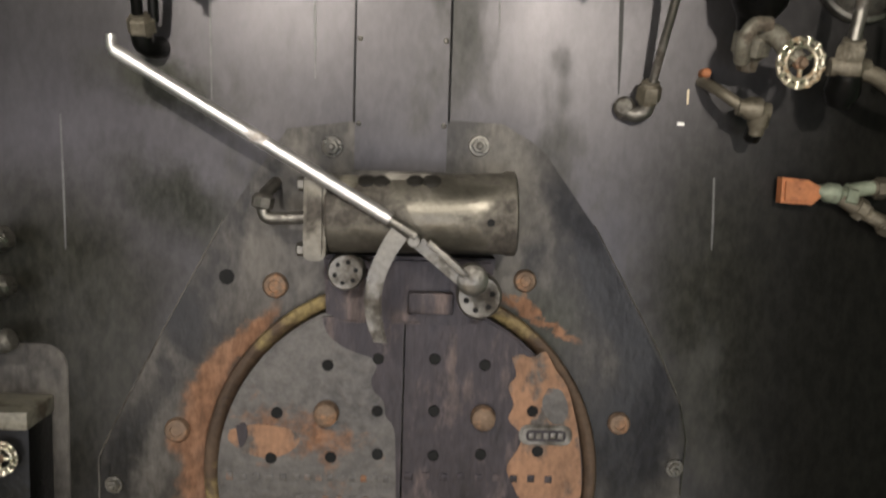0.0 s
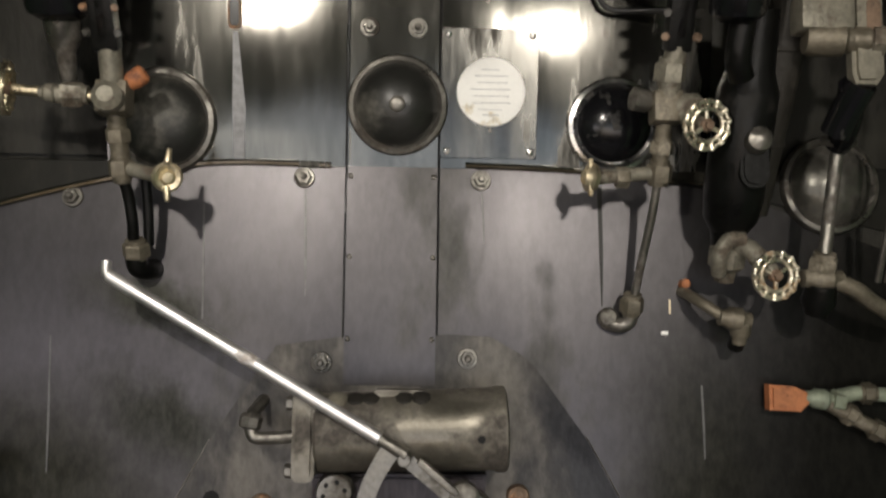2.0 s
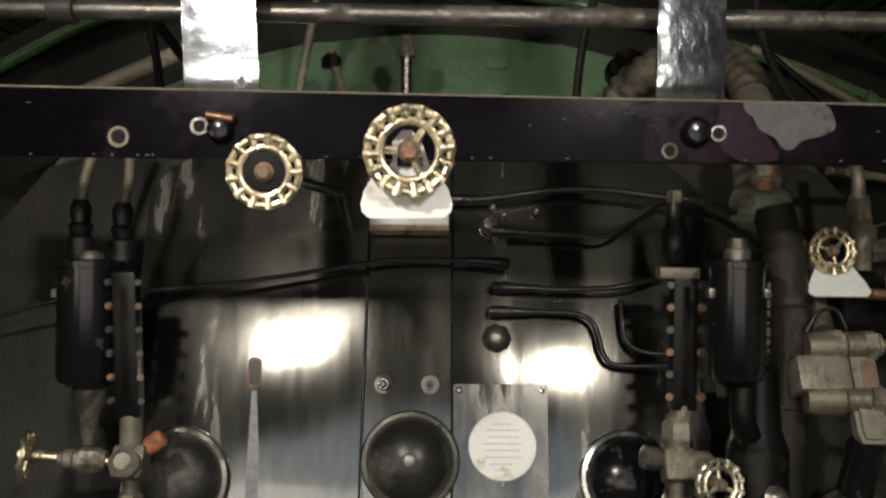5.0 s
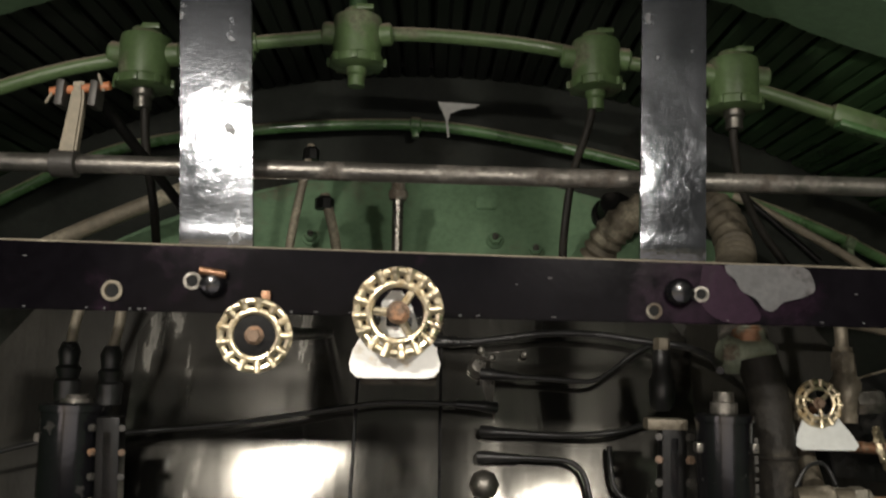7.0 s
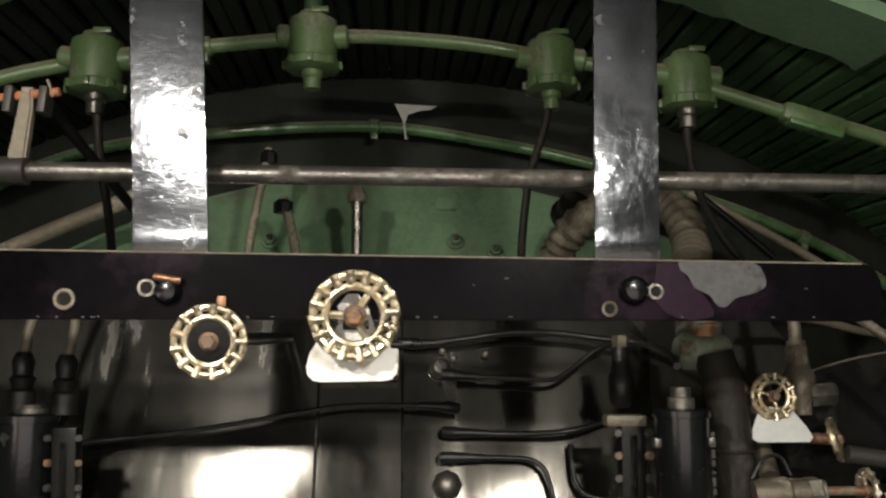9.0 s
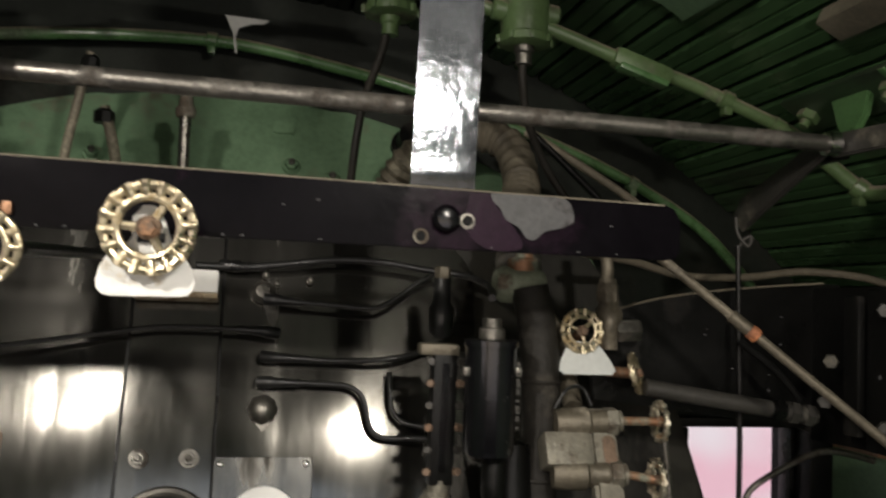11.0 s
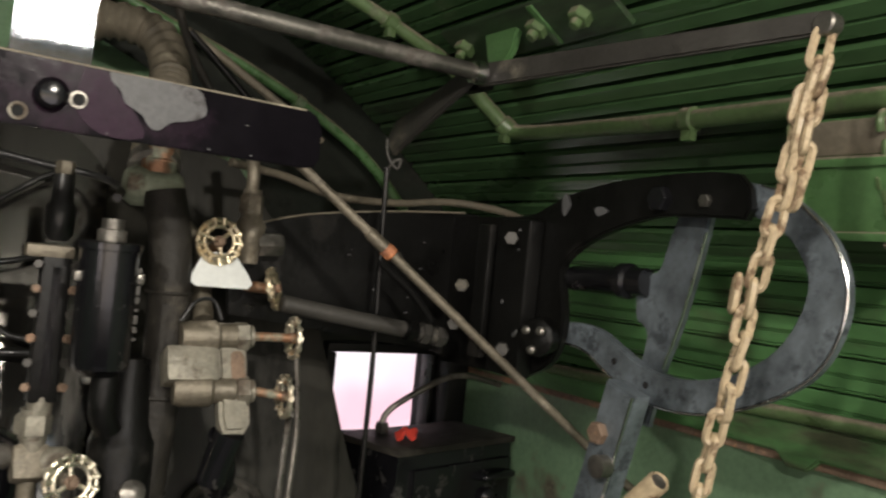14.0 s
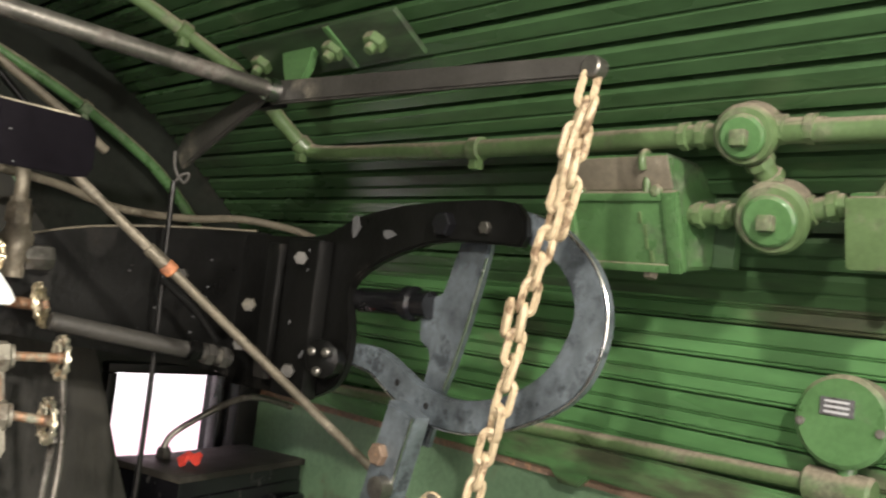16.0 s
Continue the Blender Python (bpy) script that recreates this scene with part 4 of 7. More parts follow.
part("oil_hole", lathe(B(), [(0.006, 0), (0.006, 0.002), (0, 0.002)], (0.094, -0.123, CW + 0.0605), (0, 0, 1), 14), HOLE_DARK, cyl)
part("saddle", box(B(), (-0.02, -0.118, 0.035), (0.24, 0.085, 0.055), 0.008), CAST, cyl, "cast foot behind the barrel")
part("worn_cap", slab(B(), rounded(0.075, 0.018, 0.006, -0.03, -0.064), CW - 0.03, CW + 0.028, "uv", 0.005), CAST, cyl)
rnd = random.Random(11)
for k in range(9):
    x = -0.12 + 0.026 * k + rnd.uniform(-0.006, 0.006)
    part("grease_crust", lathe(B(), [(0.017, -0.004), (0.014, 0.003), (0.007, 0.006), (0, 0.007)], (x, -0.122 + 0.054 + rnd.uniform(-0.004, 0.003), CW + 0.028 + rnd.uniform(-0.004, 0.004)), (0, 0.85, 0.5), 9), LAGGING if k % 3 else VALVE_PALE, cyl, "caked dusty grease")
part("hinge_block", slab(B(), [(-0.165, -0.19), (0.11, -0.19), (0.10, -0.285), (0.075, -0.30), (-0.13, -0.30), (-0.16, -0.285)], 0.010, 0.060, "uv", 0.006), DOOR_DARK, cyl, "black hinge casting under the barrel")
part("latch_plate", box(B(), (0.008, -0.262, 0.066), (0.072, 0.034, 0.018), 0.003), DOOR_DARK, cyl)
for u, v, r in ((-0.126, -0.212, 0.029), (0.084, -0.245, 0.036)):
    part("pivot_boss", lathe(B(), [(r, 0), (r, 0.030), (r * 0.9, 0.036), (0, 0.036)], (u, v, 0.062), (0, 0, 1), 28), IRON, cyl, "round pivot with a drilled face")
    for k in range(6):
        a = radians(60 * k + 15)
        part("pivot_hole", lathe(B(), [(r * 0.13, 0), (r * 0.13, 0.001), (0, 0.001)], (u + r * 0.58 * math.cos(a), v + r * 0.58 * math.sin(a), 0.0982), (0, 0, 1), 10), HOLE_DARK, cyl)
part("air_pipe", tube(B(), [(-0.187, -0.128, CW), (-0.225, -0.131, CW), (-0.252, -0.128, CW), (-0.257, -0.10, CW - 0.01), (-0.252, -0.085, 0.03), (-0.250, -0.08, 0.012)], 0.010, 12), IRON, cyl)
part("pipe_elbow", lathe(B(), [(0.011, 0), (0.017, 0.003), (0.018, 0.018), (0.013, 0.024)], (-0.258, -0.118, CW), (0.15, 1, -0.1), 8), IRON, cyl)
lev = thing("door_lever", "long bright steel hand lever slanting up across the backhead", "lever", BH, (0.084, -0.245, 0.095))
part("lever_bar", rod(B(), (-0.462, 0.112, 0.150), (-0.055, -0.122, 0.158), 0.0102, 16), LEVER_STEEL, lev, "hand-polished round bar")
part("lever_tip", tube(B(), [(-0.458, 0.110, 0.150), (-0.4625, 0.114, 0.150), (-0.465, 0.122, 0.148), (-0.4655, 0.132, 0.146)], 0.0075, 12, 4), LEVER_STEEL, lev)
part("lever_neck", rod(B(), (-0.062, -0.118, 0.158), (-0.016, -0.146, 0.158), 0.008, 14, 0.010), IRON, lev)
part("fork", slab(B(), [(-0.010, -0.140), (0.004, -0.150), (0.078, -0.212), (0.062, -0.232), (-0.02, -0.165)], 0.118, 0.142, "uv", 0.006), IRON, lev, "forged crank arm")
part("fork_pin", rod(B(), (-0.020, -0.152, 0.125), (-0.020, -0.152, 0.166), 0.010, 14), IRON, lev)
part("crank_eye", lathe(B(), [(0.024, 0), (0.024, 0.03), (0.018, 0.034), (0, 0.034)], (0.070, -0.212, 0.112), (0, 0, 1), 22), IRON, lev)
part("fork_jaw", box(B(), (0.030, -0.178, 0.148), (0.075, 0.010, 0.020), 0.003, pose(0, 0, 0, 0, 0, -40)), IRON, lev)
bm = B()
slab(bm, curve_by([(-0.046, -0.122), (-0.066, -0.155), (-0.084, -0.195), (-0.092, -0.238), (-0.088, -0.275), (-0.076, -0.308)], 4) + curve_by([(-0.056, -0.310), (-0.064, -0.275), (-0.066, -0.238), (-0.058, -0.20), (-0.040, -0.165), (-0.018, -0.135)], 4), 0.146, 0.156, "uv", 0.003)
part("curved_tail", bm, IRON, lev, "flat curved foot strap of the lever")
# ---------------------------------------------------------------- valves and wheels


def handwheel(parent, c, axis, R, material, spokes=3, solid=False, turn=0.0, posts=13):
    """A pierced wheel: two rings joined by short posts, spokes and a nut in the middle."""
    m = Matrix.Translation(c) @ turn_to(axis) @ Matrix.Rotation(turn, 4, "Z")
    bm = B()
    torus(bm, c, axis, R * 0.91, R * 0.105, 48, 8)
    torus(bm, Vector(c) + Vector(axis).normalized() * R * 0.05, axis, R * 0.65, R * 0.10, 40, 8)
    for i in range(posts):
        a = 2 * math.pi * i / posts
        e = Vector((math.cos(a), math.sin(a), 0.0))
        rod(bm, m @ (e * R * 0.655 + Vector((0, 0, R * 0.05))), m @ (e * R * 0.965), R * 0.10, 8, R * 0.13)
        rod(bm, m @ (e * R * 0.80 + Vector((0, 0, R * 0.03))), m @ (e * R * 1.0), R * 0.11, 8, R * 0.15)
    rim = part("wheel_rim", bm, material, parent, "pierced wheel rim, plating worn")
    if solid:
        part("wheel_disc", lathe(B(), [(R * 0.70, -R * 0.04), (R * 0.70, R * 0.04), (R * 0.4, R * 0.08), (0, R * 0.08)], c, axis, 32), BLACK_MATT, parent)
    else:
        for i in range(spokes):
            a = 2 * math.pi * i / spokes + turn
            e = Vector((math.cos(a), math.sin(a), 0))
            part("spoke", rod(B(), m @ (e * R * 0.1), m @ (e * R * 0.72), R * 0.11, 8, R * 0.08), material, parent)
    ax = Vector(axis).normalized()
    hub = part("hub", lathe(B(), [(R * 0.26, -R * 0.16), (R * 0.26, R * 0.10), (R * 0.20, R * 0.16), (0, R * 0.16)], c, axis, 16), RUST_HEAD, parent)
    part("hub_nut", hexnut(B(), Vector(c) + ax * R * 0.15, axis, R * 0.19, R * 0.18), RUST_HEAD, hub, "rusty wheel nut")
    return rim


def body_lump(bm, c, axis, r, length):
    return lathe(bm, [(0, -length / 2), (r * 0.8, -length / 2), (r * 0.85, -length * 0.3), (r * 1.15, -length * 0.18), (r * 1.2, length * 0.18), (r * 0.85, length * 0.3), (r * 0.8, length / 2), (0, length / 2)], c, axis, 12)


def union(bm, c, axis, r, h):
    """A pipe union: hexagon with collars."""
    ax = Vector(axis).normalized()
    hexnut(bm, Vector(c) - ax * h / 2, axis, r, h)
    lathe(bm, [(0, 0), (r * 0.75, 0), (r * 0.75, h * 1.5), (0, h * 1.5)], Vector(c) - ax * h * 0.75, axis, 14)
    return bm


def up(u, v, w, d):
    """The place d metres plumb above a place on the backhead."""
    return Vector((u, v, w)) + UP * d


# left water gauge
LG = (-0.460, 0.375, 0.160)
lgw = thing("water_gauge", "grimy brass water gauge with a bolted black glass frame", "water gauge", BH, LG, group="water gauges")
p0, p1 = up(-0.462, 0.375, 0.16, 0.07), up(-0.470, 0.375, 0.16, 0.290)
mid = (p0 + p1) / 2
rotm = turn_to(p1 - p0)
part("glass_frame", box(B(), mid, (0.036, 0.030, (p1 - p0).length), 0.004, rotm), BLACK_MATT, lgw, "flat black glass frame")
part("gauge_glass", box(B(), mid + Vector((0, -0.0, 0.0)) + (rotm @ Vector((0, 0.0155, 0))), (0.010, 0.002, (p1 - p0).length * 0.8), 0.0, rotm), GLASS, lgw)
for k in range(6):
    for sx in (-1, 1):
        q = p0.lerp(p1, (k + 0.6) / 6.2) + Vector((sx * 0.021, -0.0, 0.012))
        part("frame_bolt", hexnut(B(), q, (sx * 0.3, -0.3, 1), 0.006, 0.008), RUST_HEAD if k % 3 == 1 else DARK_ARM, lgw, "rusty frame bolt")
part("cock_body", box(B(), LG, (0.050, 0.052, 0.045), 0.010), VALVE, lgw)
part("upper_neck", rod(B(), LG, up(*LG, 0.075), 0.017, 12), VALVE_PALE, lgw)
part("cock_face", lathe(B(), [(0.022, 0), (0.022, 0.02), (0.012, 0.03), (0, 0.03)], (-0.458, 0.368, 0.185), (0.1, 0, 1), 16), VALVE_PALE, lgw)
part("wheel_stem", rod(B(), (-0.48, 0.377, 0.16), (-0.612, 0.383, 0.175), 0.008, 12), BRASS, lgw)
bm = B()
union(bm, (-0.520, 0.379, 0.163), (1, 0, -0.1), 0.019, 0.030)
body_lump(bm, (-0.552, 0.380, 0.167), (1, 0, -0.1), 0.012, 0.030)
part("stem_union", bm, VALVE_PALE, lgw)
handwheel(lgw, (-0.612, 0.383, 0.175), (-1, 0.04, 0.22), 0.040, BRASS)
part("packing_collar", lathe(B(), [(0.012, 0), (0.0145, 0.008), (0.0145, 0.026), (0.011, 0.03)], (-0.440, 0.398, 0.160), (0.8, 0.55, 0.1), 14), TAPE_ORANGE, lgw, "orange-red packing collar")
part("lower_neck", rod(B(), LG, up(*LG, -0.13), 0.014, 12), VALVE, lgw)
bm = B()
union(bm, up(*LG, -0.055), UP, 0.019, 0.02)
union(bm, up(*LG, -0.105), UP, 0.020, 0.024)
part("neck_union", bm, VALVE, lgw)
low = up(*LG, -0.105)
part("drain_arm", rod(B(), low, (-0.395, 0.263, 0.135), 0.011, 12), VALVE_PALE, lgw)
part("drain_plug", lathe(B(), [(0.010, 0), (0.017, 0.004), (0.017, 0.022), (0.008, 0.028), (0, 0.028)], (-0.395, 0.263, 0.125), (0.5, -0.2, 1), 14), BRASS, lgw)
part("drain_handle", lathe(B(), [(0.011, 0), (0.021, 0.004), (0.023, 0.012), (0.019, 0.016), (0.012, 0.014), (0.008, 0.020), (0, 0.021)], (-0.383, 0.262, 0.146), (0.45, -0.35, 1), 18), BRASS, lgw, "brass wing nut")
for sv in (-1, 1):
    part("wing_lug", rod(B(), (-0.380, 0.262 + 0.018 * sv, 0.153), (-0.377, 0.262 + 0.040 * sv, 0.156), 0.0065, 10, 0.004), BRASS, lgw)
pl = thing("drain_pipe", "black drain pipe with a union elbow below the gauge", "pipe", BH, (-0.443, 0.147, 0.04), group="gauge drain pipes")
part("pipe_run", tube(B(), [up(*LG, -0.12), up(-0.455, 0.24, 0.095, 0), (-0.452, 0.20, 0.078), (-0.455, 0.165, 0.06)], 0.009, 12), BLACK_MATT, pl)
part("second_run", tube(B(), [(-0.432, 0.28, 0.09), (-0.430, 0.22, 0.072), (-0.432, 0.165, 0.055)], 0.008, 12), BLACK_MATT, pl)
bm = B()
union(bm, (-0.450, 0.158, 0.06), UP, 0.022, 0.022)
part("elbow_union", bm, VALVE, pl)
part("elbow", tube(B(), [(-0.452, 0.155, 0.058), (-0.450, 0.132, 0.048), (-0.442, 0.128, 0.03), (-0.438, 0.13, 0.004)], 0.017, 14), BLACK_MATT, pl)


def black_pot(base, length, r, label, cap_h, nozzle):
    """The cylindrical black lamp housing beside each gauge, plumb, with a cap above and a spout below."""
    t = thing("gauge_lamp", label, "gauge lamp", BH, base, group="gauge lamps")
    top = up(*base, length)
    part("pot_body", lathe(B(), [(0, 0), (r * 0.55, 0), (r * 0.95, length * 0.06), (r, length * 0.1), (r, length * 0.93), (r * 1.08, length * 0.935), (r * 1.08, length * 0.985), (r * 0.9, length), (0, length)], base, UP, 32), BLACK_GLOSS, t, "glossy black cylinder")
    part("pot_cap", lathe(B(), [(r * 0.5, 0), (r * 0.5, cap_h * 0.5), (r * 0.38, cap_h * 0.55), (r * 0.38, cap_h), (0, cap_h)], top, UP, 16), IRON, t)
    if nozzle:
        part("spout", lathe(B(), [(r * 0.55, 0), (r * 0.5, -0.03), (r * 0.3, -0.05), (r * 0.26, -0.09), (0, -0.09)], Vector(base) + UP * 0.002, UP, 14), IRON, t)
    for sx in (-1, 1):
        part("clip", box(B(), up(base[0] + sx * r * 1.03, base[1], base[2] + 0.006, length * 0.72), (0.010, 0.020, 0.014), 0.003, turn_to(UP)), IRON, t)
    return t


lp1 = black_pot((-0.537, 0.488, 0.175), 0.200, 0.049, "dull black cylindrical gauge lamp with a spout", 0.012, True)
lp2 = black_pot((0.430, 0.466, 0.290), 0.180, 0.0385, "glossy black cylindrical gauge lamp with small markings", 0.03, False)
for k, (dd, wd) in enumerate(((0.155, 0.004), (0.155, 0.004), (0.155, 0.004))):
    part("marking_bar", box(B(), up(0.418 + 0.008 * k, 0.470, 0.290, dd) + Vector((0, -0.416 * 0.035, 0.91 * 0.035)), (0.005, 0.004, 0.006), 0, turn_to(UP)), TAN_PIPE, lp2)
for k in range(8):
    part("marking_bar", box(B(), up(0.463, 0.470, 0.290, 0.05 + 0.013 * k) + Vector((0, -0.416 * 0.0345, 0.91 * 0.0345)), (0.005, 0.0015, 0.004 + 0.004 * (k % 3)), 0, turn_to(UP)), DARK_ARM, lp2)
part("lamp_neck", tube(B(), [(0.441, 0.472, 0.29), up(0.440, 0.47, 0.29, -0.05), (0.452, 0.40, 0.25)], 0.018, 12), BLACK_MATT, lp2)


def cable_with_boot(name, label, pts, boot_pts, r=0.0050, br=0.0100):
    t = thing(name, label, "cable", BH2, pts[0], group="black rubber cables")
    part("cable_run", tube(B(), pts, r, 10), RUBBER, t)
    if boot_pts:
        bm = B()
        sweep(bm, smooth_path(boot_pts, 6), lambda k: ring_section(br * (1.0 if k < 0.45 else 0.82 if k < 0.75 else 0.66), 12))
        part("rubber_boot", bm, RUBBER, t, "ribbed rubber end boot")
    return t


cable_with_boot("sensor_cable", "black rubber cable looping to a boot on the jacket", [(0.145, 0.801, 0.03), (0.222, 0.797, 0.03), (0.285, 0.794, 0.03), (0.312, 0.802, 0.03), (0.340, 0.822, 0.03), (0.372, 0.846, 0.03), (0.410, 0.866, 0.027)], [(0.100, 0.806, 0.02), (0.125, 0.803, 0.028), (0.162, 0.800, 0.03)], 0.0043, 0.0105)
cable_with_boot("sensor_cable", "black rubber cable sagging away to the far gauge", [(0.084, 0.748, 0.03), (0, 0.751, 0.03), (-0.079, 0.749, 0.03), (-0.15, 0.738, 0.03), (-0.215, 0.727, 0.032), (-0.341, 0.706, 0.036), (-0.47, 0.690, 0.05), (-0.62, 0.667, 0.077), (-0.764, 0.631, 0.058)], [(0.126, 0.746, 0.02), (0.098, 0.748, 0.028), (0.056, 0.750, 0.03)], 0.0040)
cable_with_boot("sensor_cable", "thick black cable into the valve cluster", [(0.131, 0.703, 0.03), (0.225, 0.699, 0.033), (0.319, 0.702, 0.05), (0.397, 0.725, 0.035)], [(0.099, 0.706, 0.02), (0.127, 0.703, 0.028), (0.178, 0.701, 0.03)], 0.0050)
cable_with_boot("sensor_cable", "black cable stepping down to the gauge frame", [(0.140, 0.661, 0.03), (0.208, 0.659, 0.03), (0.246, 0.656, 0.03), (0.268, 0.642, 0.03), (0.277, 0.620, 0.03), (0.282, 0.595, 0.03), (0.292, 0.577, 0.03), (0.312, 0.569, 0.032), (0.351, 0.568, 0.04), (0.386, 0.566, 0.06)], [(0.094, 0.662, 0.02), (0.123, 0.661, 0.028), (0.165, 0.660, 0.03)], 0.0046)
cable_with_boot("sensor_cable", "short hooked black cable beside the gauge frame", [(0.319, 0.682, 0.025), (0.319, 0.650, 0.03), (0.322, 0.620, 0.03), (0.334, 0.600, 0.035), (0.355, 0.590, 0.045), (0.386, 0.585, 0.06)], None, 0.0042)
cable_with_boot("sensor_cable", "heavy black hose running behind the cross beam", [(-0.019, 0.861, 0.025), (0.05, 0.862, 0.02), (0.123, 0.868, 0.026), (0.215, 0.881, 0.025), (0.30, 0.880, 0.03), (0.38, 0.870, 0.03), (0.450, 0.855, 0.055), (0.475, 0.826, 0.11), (0.462, 0.795, 0.19), (0.440, 0.762, 0.27)], [(0.02, 0.866, 0.015), (0.06, 0.863, 0.02), (0.1, 0.864, 0.023)], 0.0060)
jb = thing("jacket_boss", "worn bright boss and studs beside the cable boots", "boss", BH2, (0.098, 0.825, 0.004))
part("boss_ring", lathe(B(), [(0.020, 0), (0.020, 0.006), (0.012, 0.014), (0, 0.015)], (0.096, 0.822, 0.004), (0, 0, 1), 18), IRON, jb)
for u, v in ((0.120, 0.838), (0.100, 0.852), (0.178, 0.846)):
    part("boss_stud", lathe(B(), [(0.006, 0), (0.006, 0.006), (0.003, 0.009), (0, 0.009)], (u, v, 0.004), (0, 0, 1), 10), IRON, jb)
cg = thing("cable_gland", "black rubber cable boot on a steel clip", "cable gland", BH, (0.407, 0.79, 0.20))
part("gland_body", lathe(B(), [(0.012, 0), (0.02, 0.01), (0.022, 0.05), (0.016, 0.06), (0.014, 0.10), (0, 0.10)], (0.392, 0.70, 0.19), UP, 14), RUBBER, cg)
part("gland_nut", hexnut(B(), up(0.392, 0.70, 0.19, 0.10), UP, 0.014, 0.02), VALVE, cg)
for u, dv in ((-0.553, 0.0), (-0.487, -0.005)):
    gl = thing("gauge_boot", "black ribbed rubber boot and conduit above the gauge", "cable boot", BH, up(u, 0.665, 0.25, 0.02), group="gauge boots")
    b0 = up(u, 0.645 + dv, 0.245, 0.03)
    part("boot", lathe(B(), [(0.018, 0), (0.02, 0.03), (0.015, 0.035), (0.019, 0.05), (0.014, 0.055), (0.017, 0.075), (0.011, 0.09), (0, 0.09)], b0, UP, 14), RUBBER, gl)
    part("conduit_end", tube(B(), [b0 + UP * 0.08, b0 + UP * 0.14 + Vector((0.01, 0, 0)), b0 + UP * 0.24 + Vector((0.035 if dv == 0 else 0.0, 0, -0.02))], 0.008, 10), TAN_PIPE, gl)

# right water gauge
RG = (0.368, 0.376, 0.165)
rgw = thing("water_gauge", "grimy brass water gauge beside the glossy black lamp", "water gauge", BH, RG, group="water gauges")
p0, p1 = up(0.374, 0.376, 0.165, 0.085), up(0.376, 0.376, 0.165, 0.292)
mid = (p0 + p1) / 2
rotm = turn_to(p1 - p0)
part("glass_frame", box(B(), mid, (0.038, 0.032, (p1 - p0).length), 0.004, rotm), BLACK_MATT, rgw, "flat black glass frame")
part("gauge_glass", box(B(), mid + (rotm @ Vector((0, 0.0165, 0))), (0.010, 0.002, (p1 - p0).length * 0.8), 0.0, rotm), GLASS, rgw)
for k in range(6):
    for sx in (-1, 1):
        q = p0.lerp(p1, (k + 0.6) / 6.2) + Vector((sx * 0.022, -0.004, 0.012))
        part("frame_bolt", hexnut(B(), q, (sx * 0.35, -0.3, 1), 0.0068, 0.009), RUST_HEAD if k % 2 == 0 else DARK_ARM, rgw, "rusty frame bolt")
part("top_cap", box(B(), p1 + Vector((-0.01, 0, 0)), (0.062, 0.034, 0.018), 0.005, rotm), VALVE, rgw)
part("neck", rod(B(), RG, p0 + UP * 0.01, 0.017, 12), VALVE_PALE, rgw)
bm = B()
union(bm, up(*RG, 0.055), UP, 0.024, 0.028)
part("neck_union", bm, VALVE_PALE, rgw, "pale hexagon union")
part("cock_body", box(B(), RG, (0.048, 0.05, 0.045), 0.010), VALVE, rgw)
part("side_plug", lathe(B(), [(0.012, 0), (0.018, 0.008), (0.018, 0.03), (0, 0.034)], (0.345, 0.385, 0.165), (-1, 0.1, 0.2), 8), IRON, rgw)
part("wheel_stem", rod(B(), (0.378, 0.372, 0.168), (0.414, 0.341, 0.208), 0.011, 12), VALVE_PALE, rgw)
part("stem_boss", lathe(B(), [(0.016, 0), (0.023, 0.01), (0.023, 0.035), (0.015, 0.045)], (0.378, 0.376, 0.165), (0.9, -0.1, 0.35), 14), VALVE_PALE, rgw)
handwheel(rgw, (0.414, 0.340, 0.212), (0.20, -0.25, 1), 0.0375, SILVERED, turn=0.5)
part("lower_neck", rod(B(), RG, up(*RG, -0.12), 0.013, 12), VALVE, rgw)
bm = B()
union(bm, up(*RG, -0.06), UP, 0.018, 0.02)
union(bm, up(*RG, -0.10), UP, 0.021, 0.026)
part("neck_union", bm, VALVE, rgw)
part("drain_arm", rod(B(), up(*RG, -0.10), (0.262, 0.272, 0.135), 0.011, 12), VALVE_PALE, rgw)
part("drain_nut", hexnut(B(), (0.300, 0.275, 0.128), (1, 0, 0), 0.017, 0.02), VALVE, rgw)
part("drain_handle", lathe(B(), [(0.010, 0), (0.022, 0.003), (0.023, 0.010), (0.016, 0.013), (0.010, 0.020), (0, 0.020)], (0.266, 0.272, 0.135), (-1, 0.05, 0.35), 18), BRASS, rgw, "brass wing nut seen edge-on")
part("wing_lug", box(B(), (0.258, 0.272, 0.142), (0.007, 0.058, 0.010), 0.003), BRASS, rgw)
pr = thing("drain_pipe", "black drain pipe running down to a bright elbow", "pipe", BH, (0.336, 0.062, 0.02), group="gauge drain pipes")
part("pipe_run", tube(B(), [up(*RG, -0.11), (0.364, 0.22, 0.095), (0.356, 0.15, 0.062), (0.348, 0.085, 0.036)], 0.0068, 12), IRON, pr)
bm = B()
union(bm, (0.346, 0.082, 0.036), UP, 0.020, 0.024)
part("elbow_union", bm, VALVE, pr)
part("elbow", tube(B(), [(0.346, 0.078, 0.034), (0.344, 0.055, 0.026), (0.330, 0.048, 0.024), (0.318, 0.05, 0.018), (0.312, 0.052, 0.004)], 0.0125, 14), IRON, pr)
part("elbow_cap", lathe(B(), [(0.016, 0), (0.018, 0.008), (0.013, 0.016), (0, 0.018)], (0.314, 0.058, 0.012), (-0.3, 0.2, 1), 14), IRON, pr)

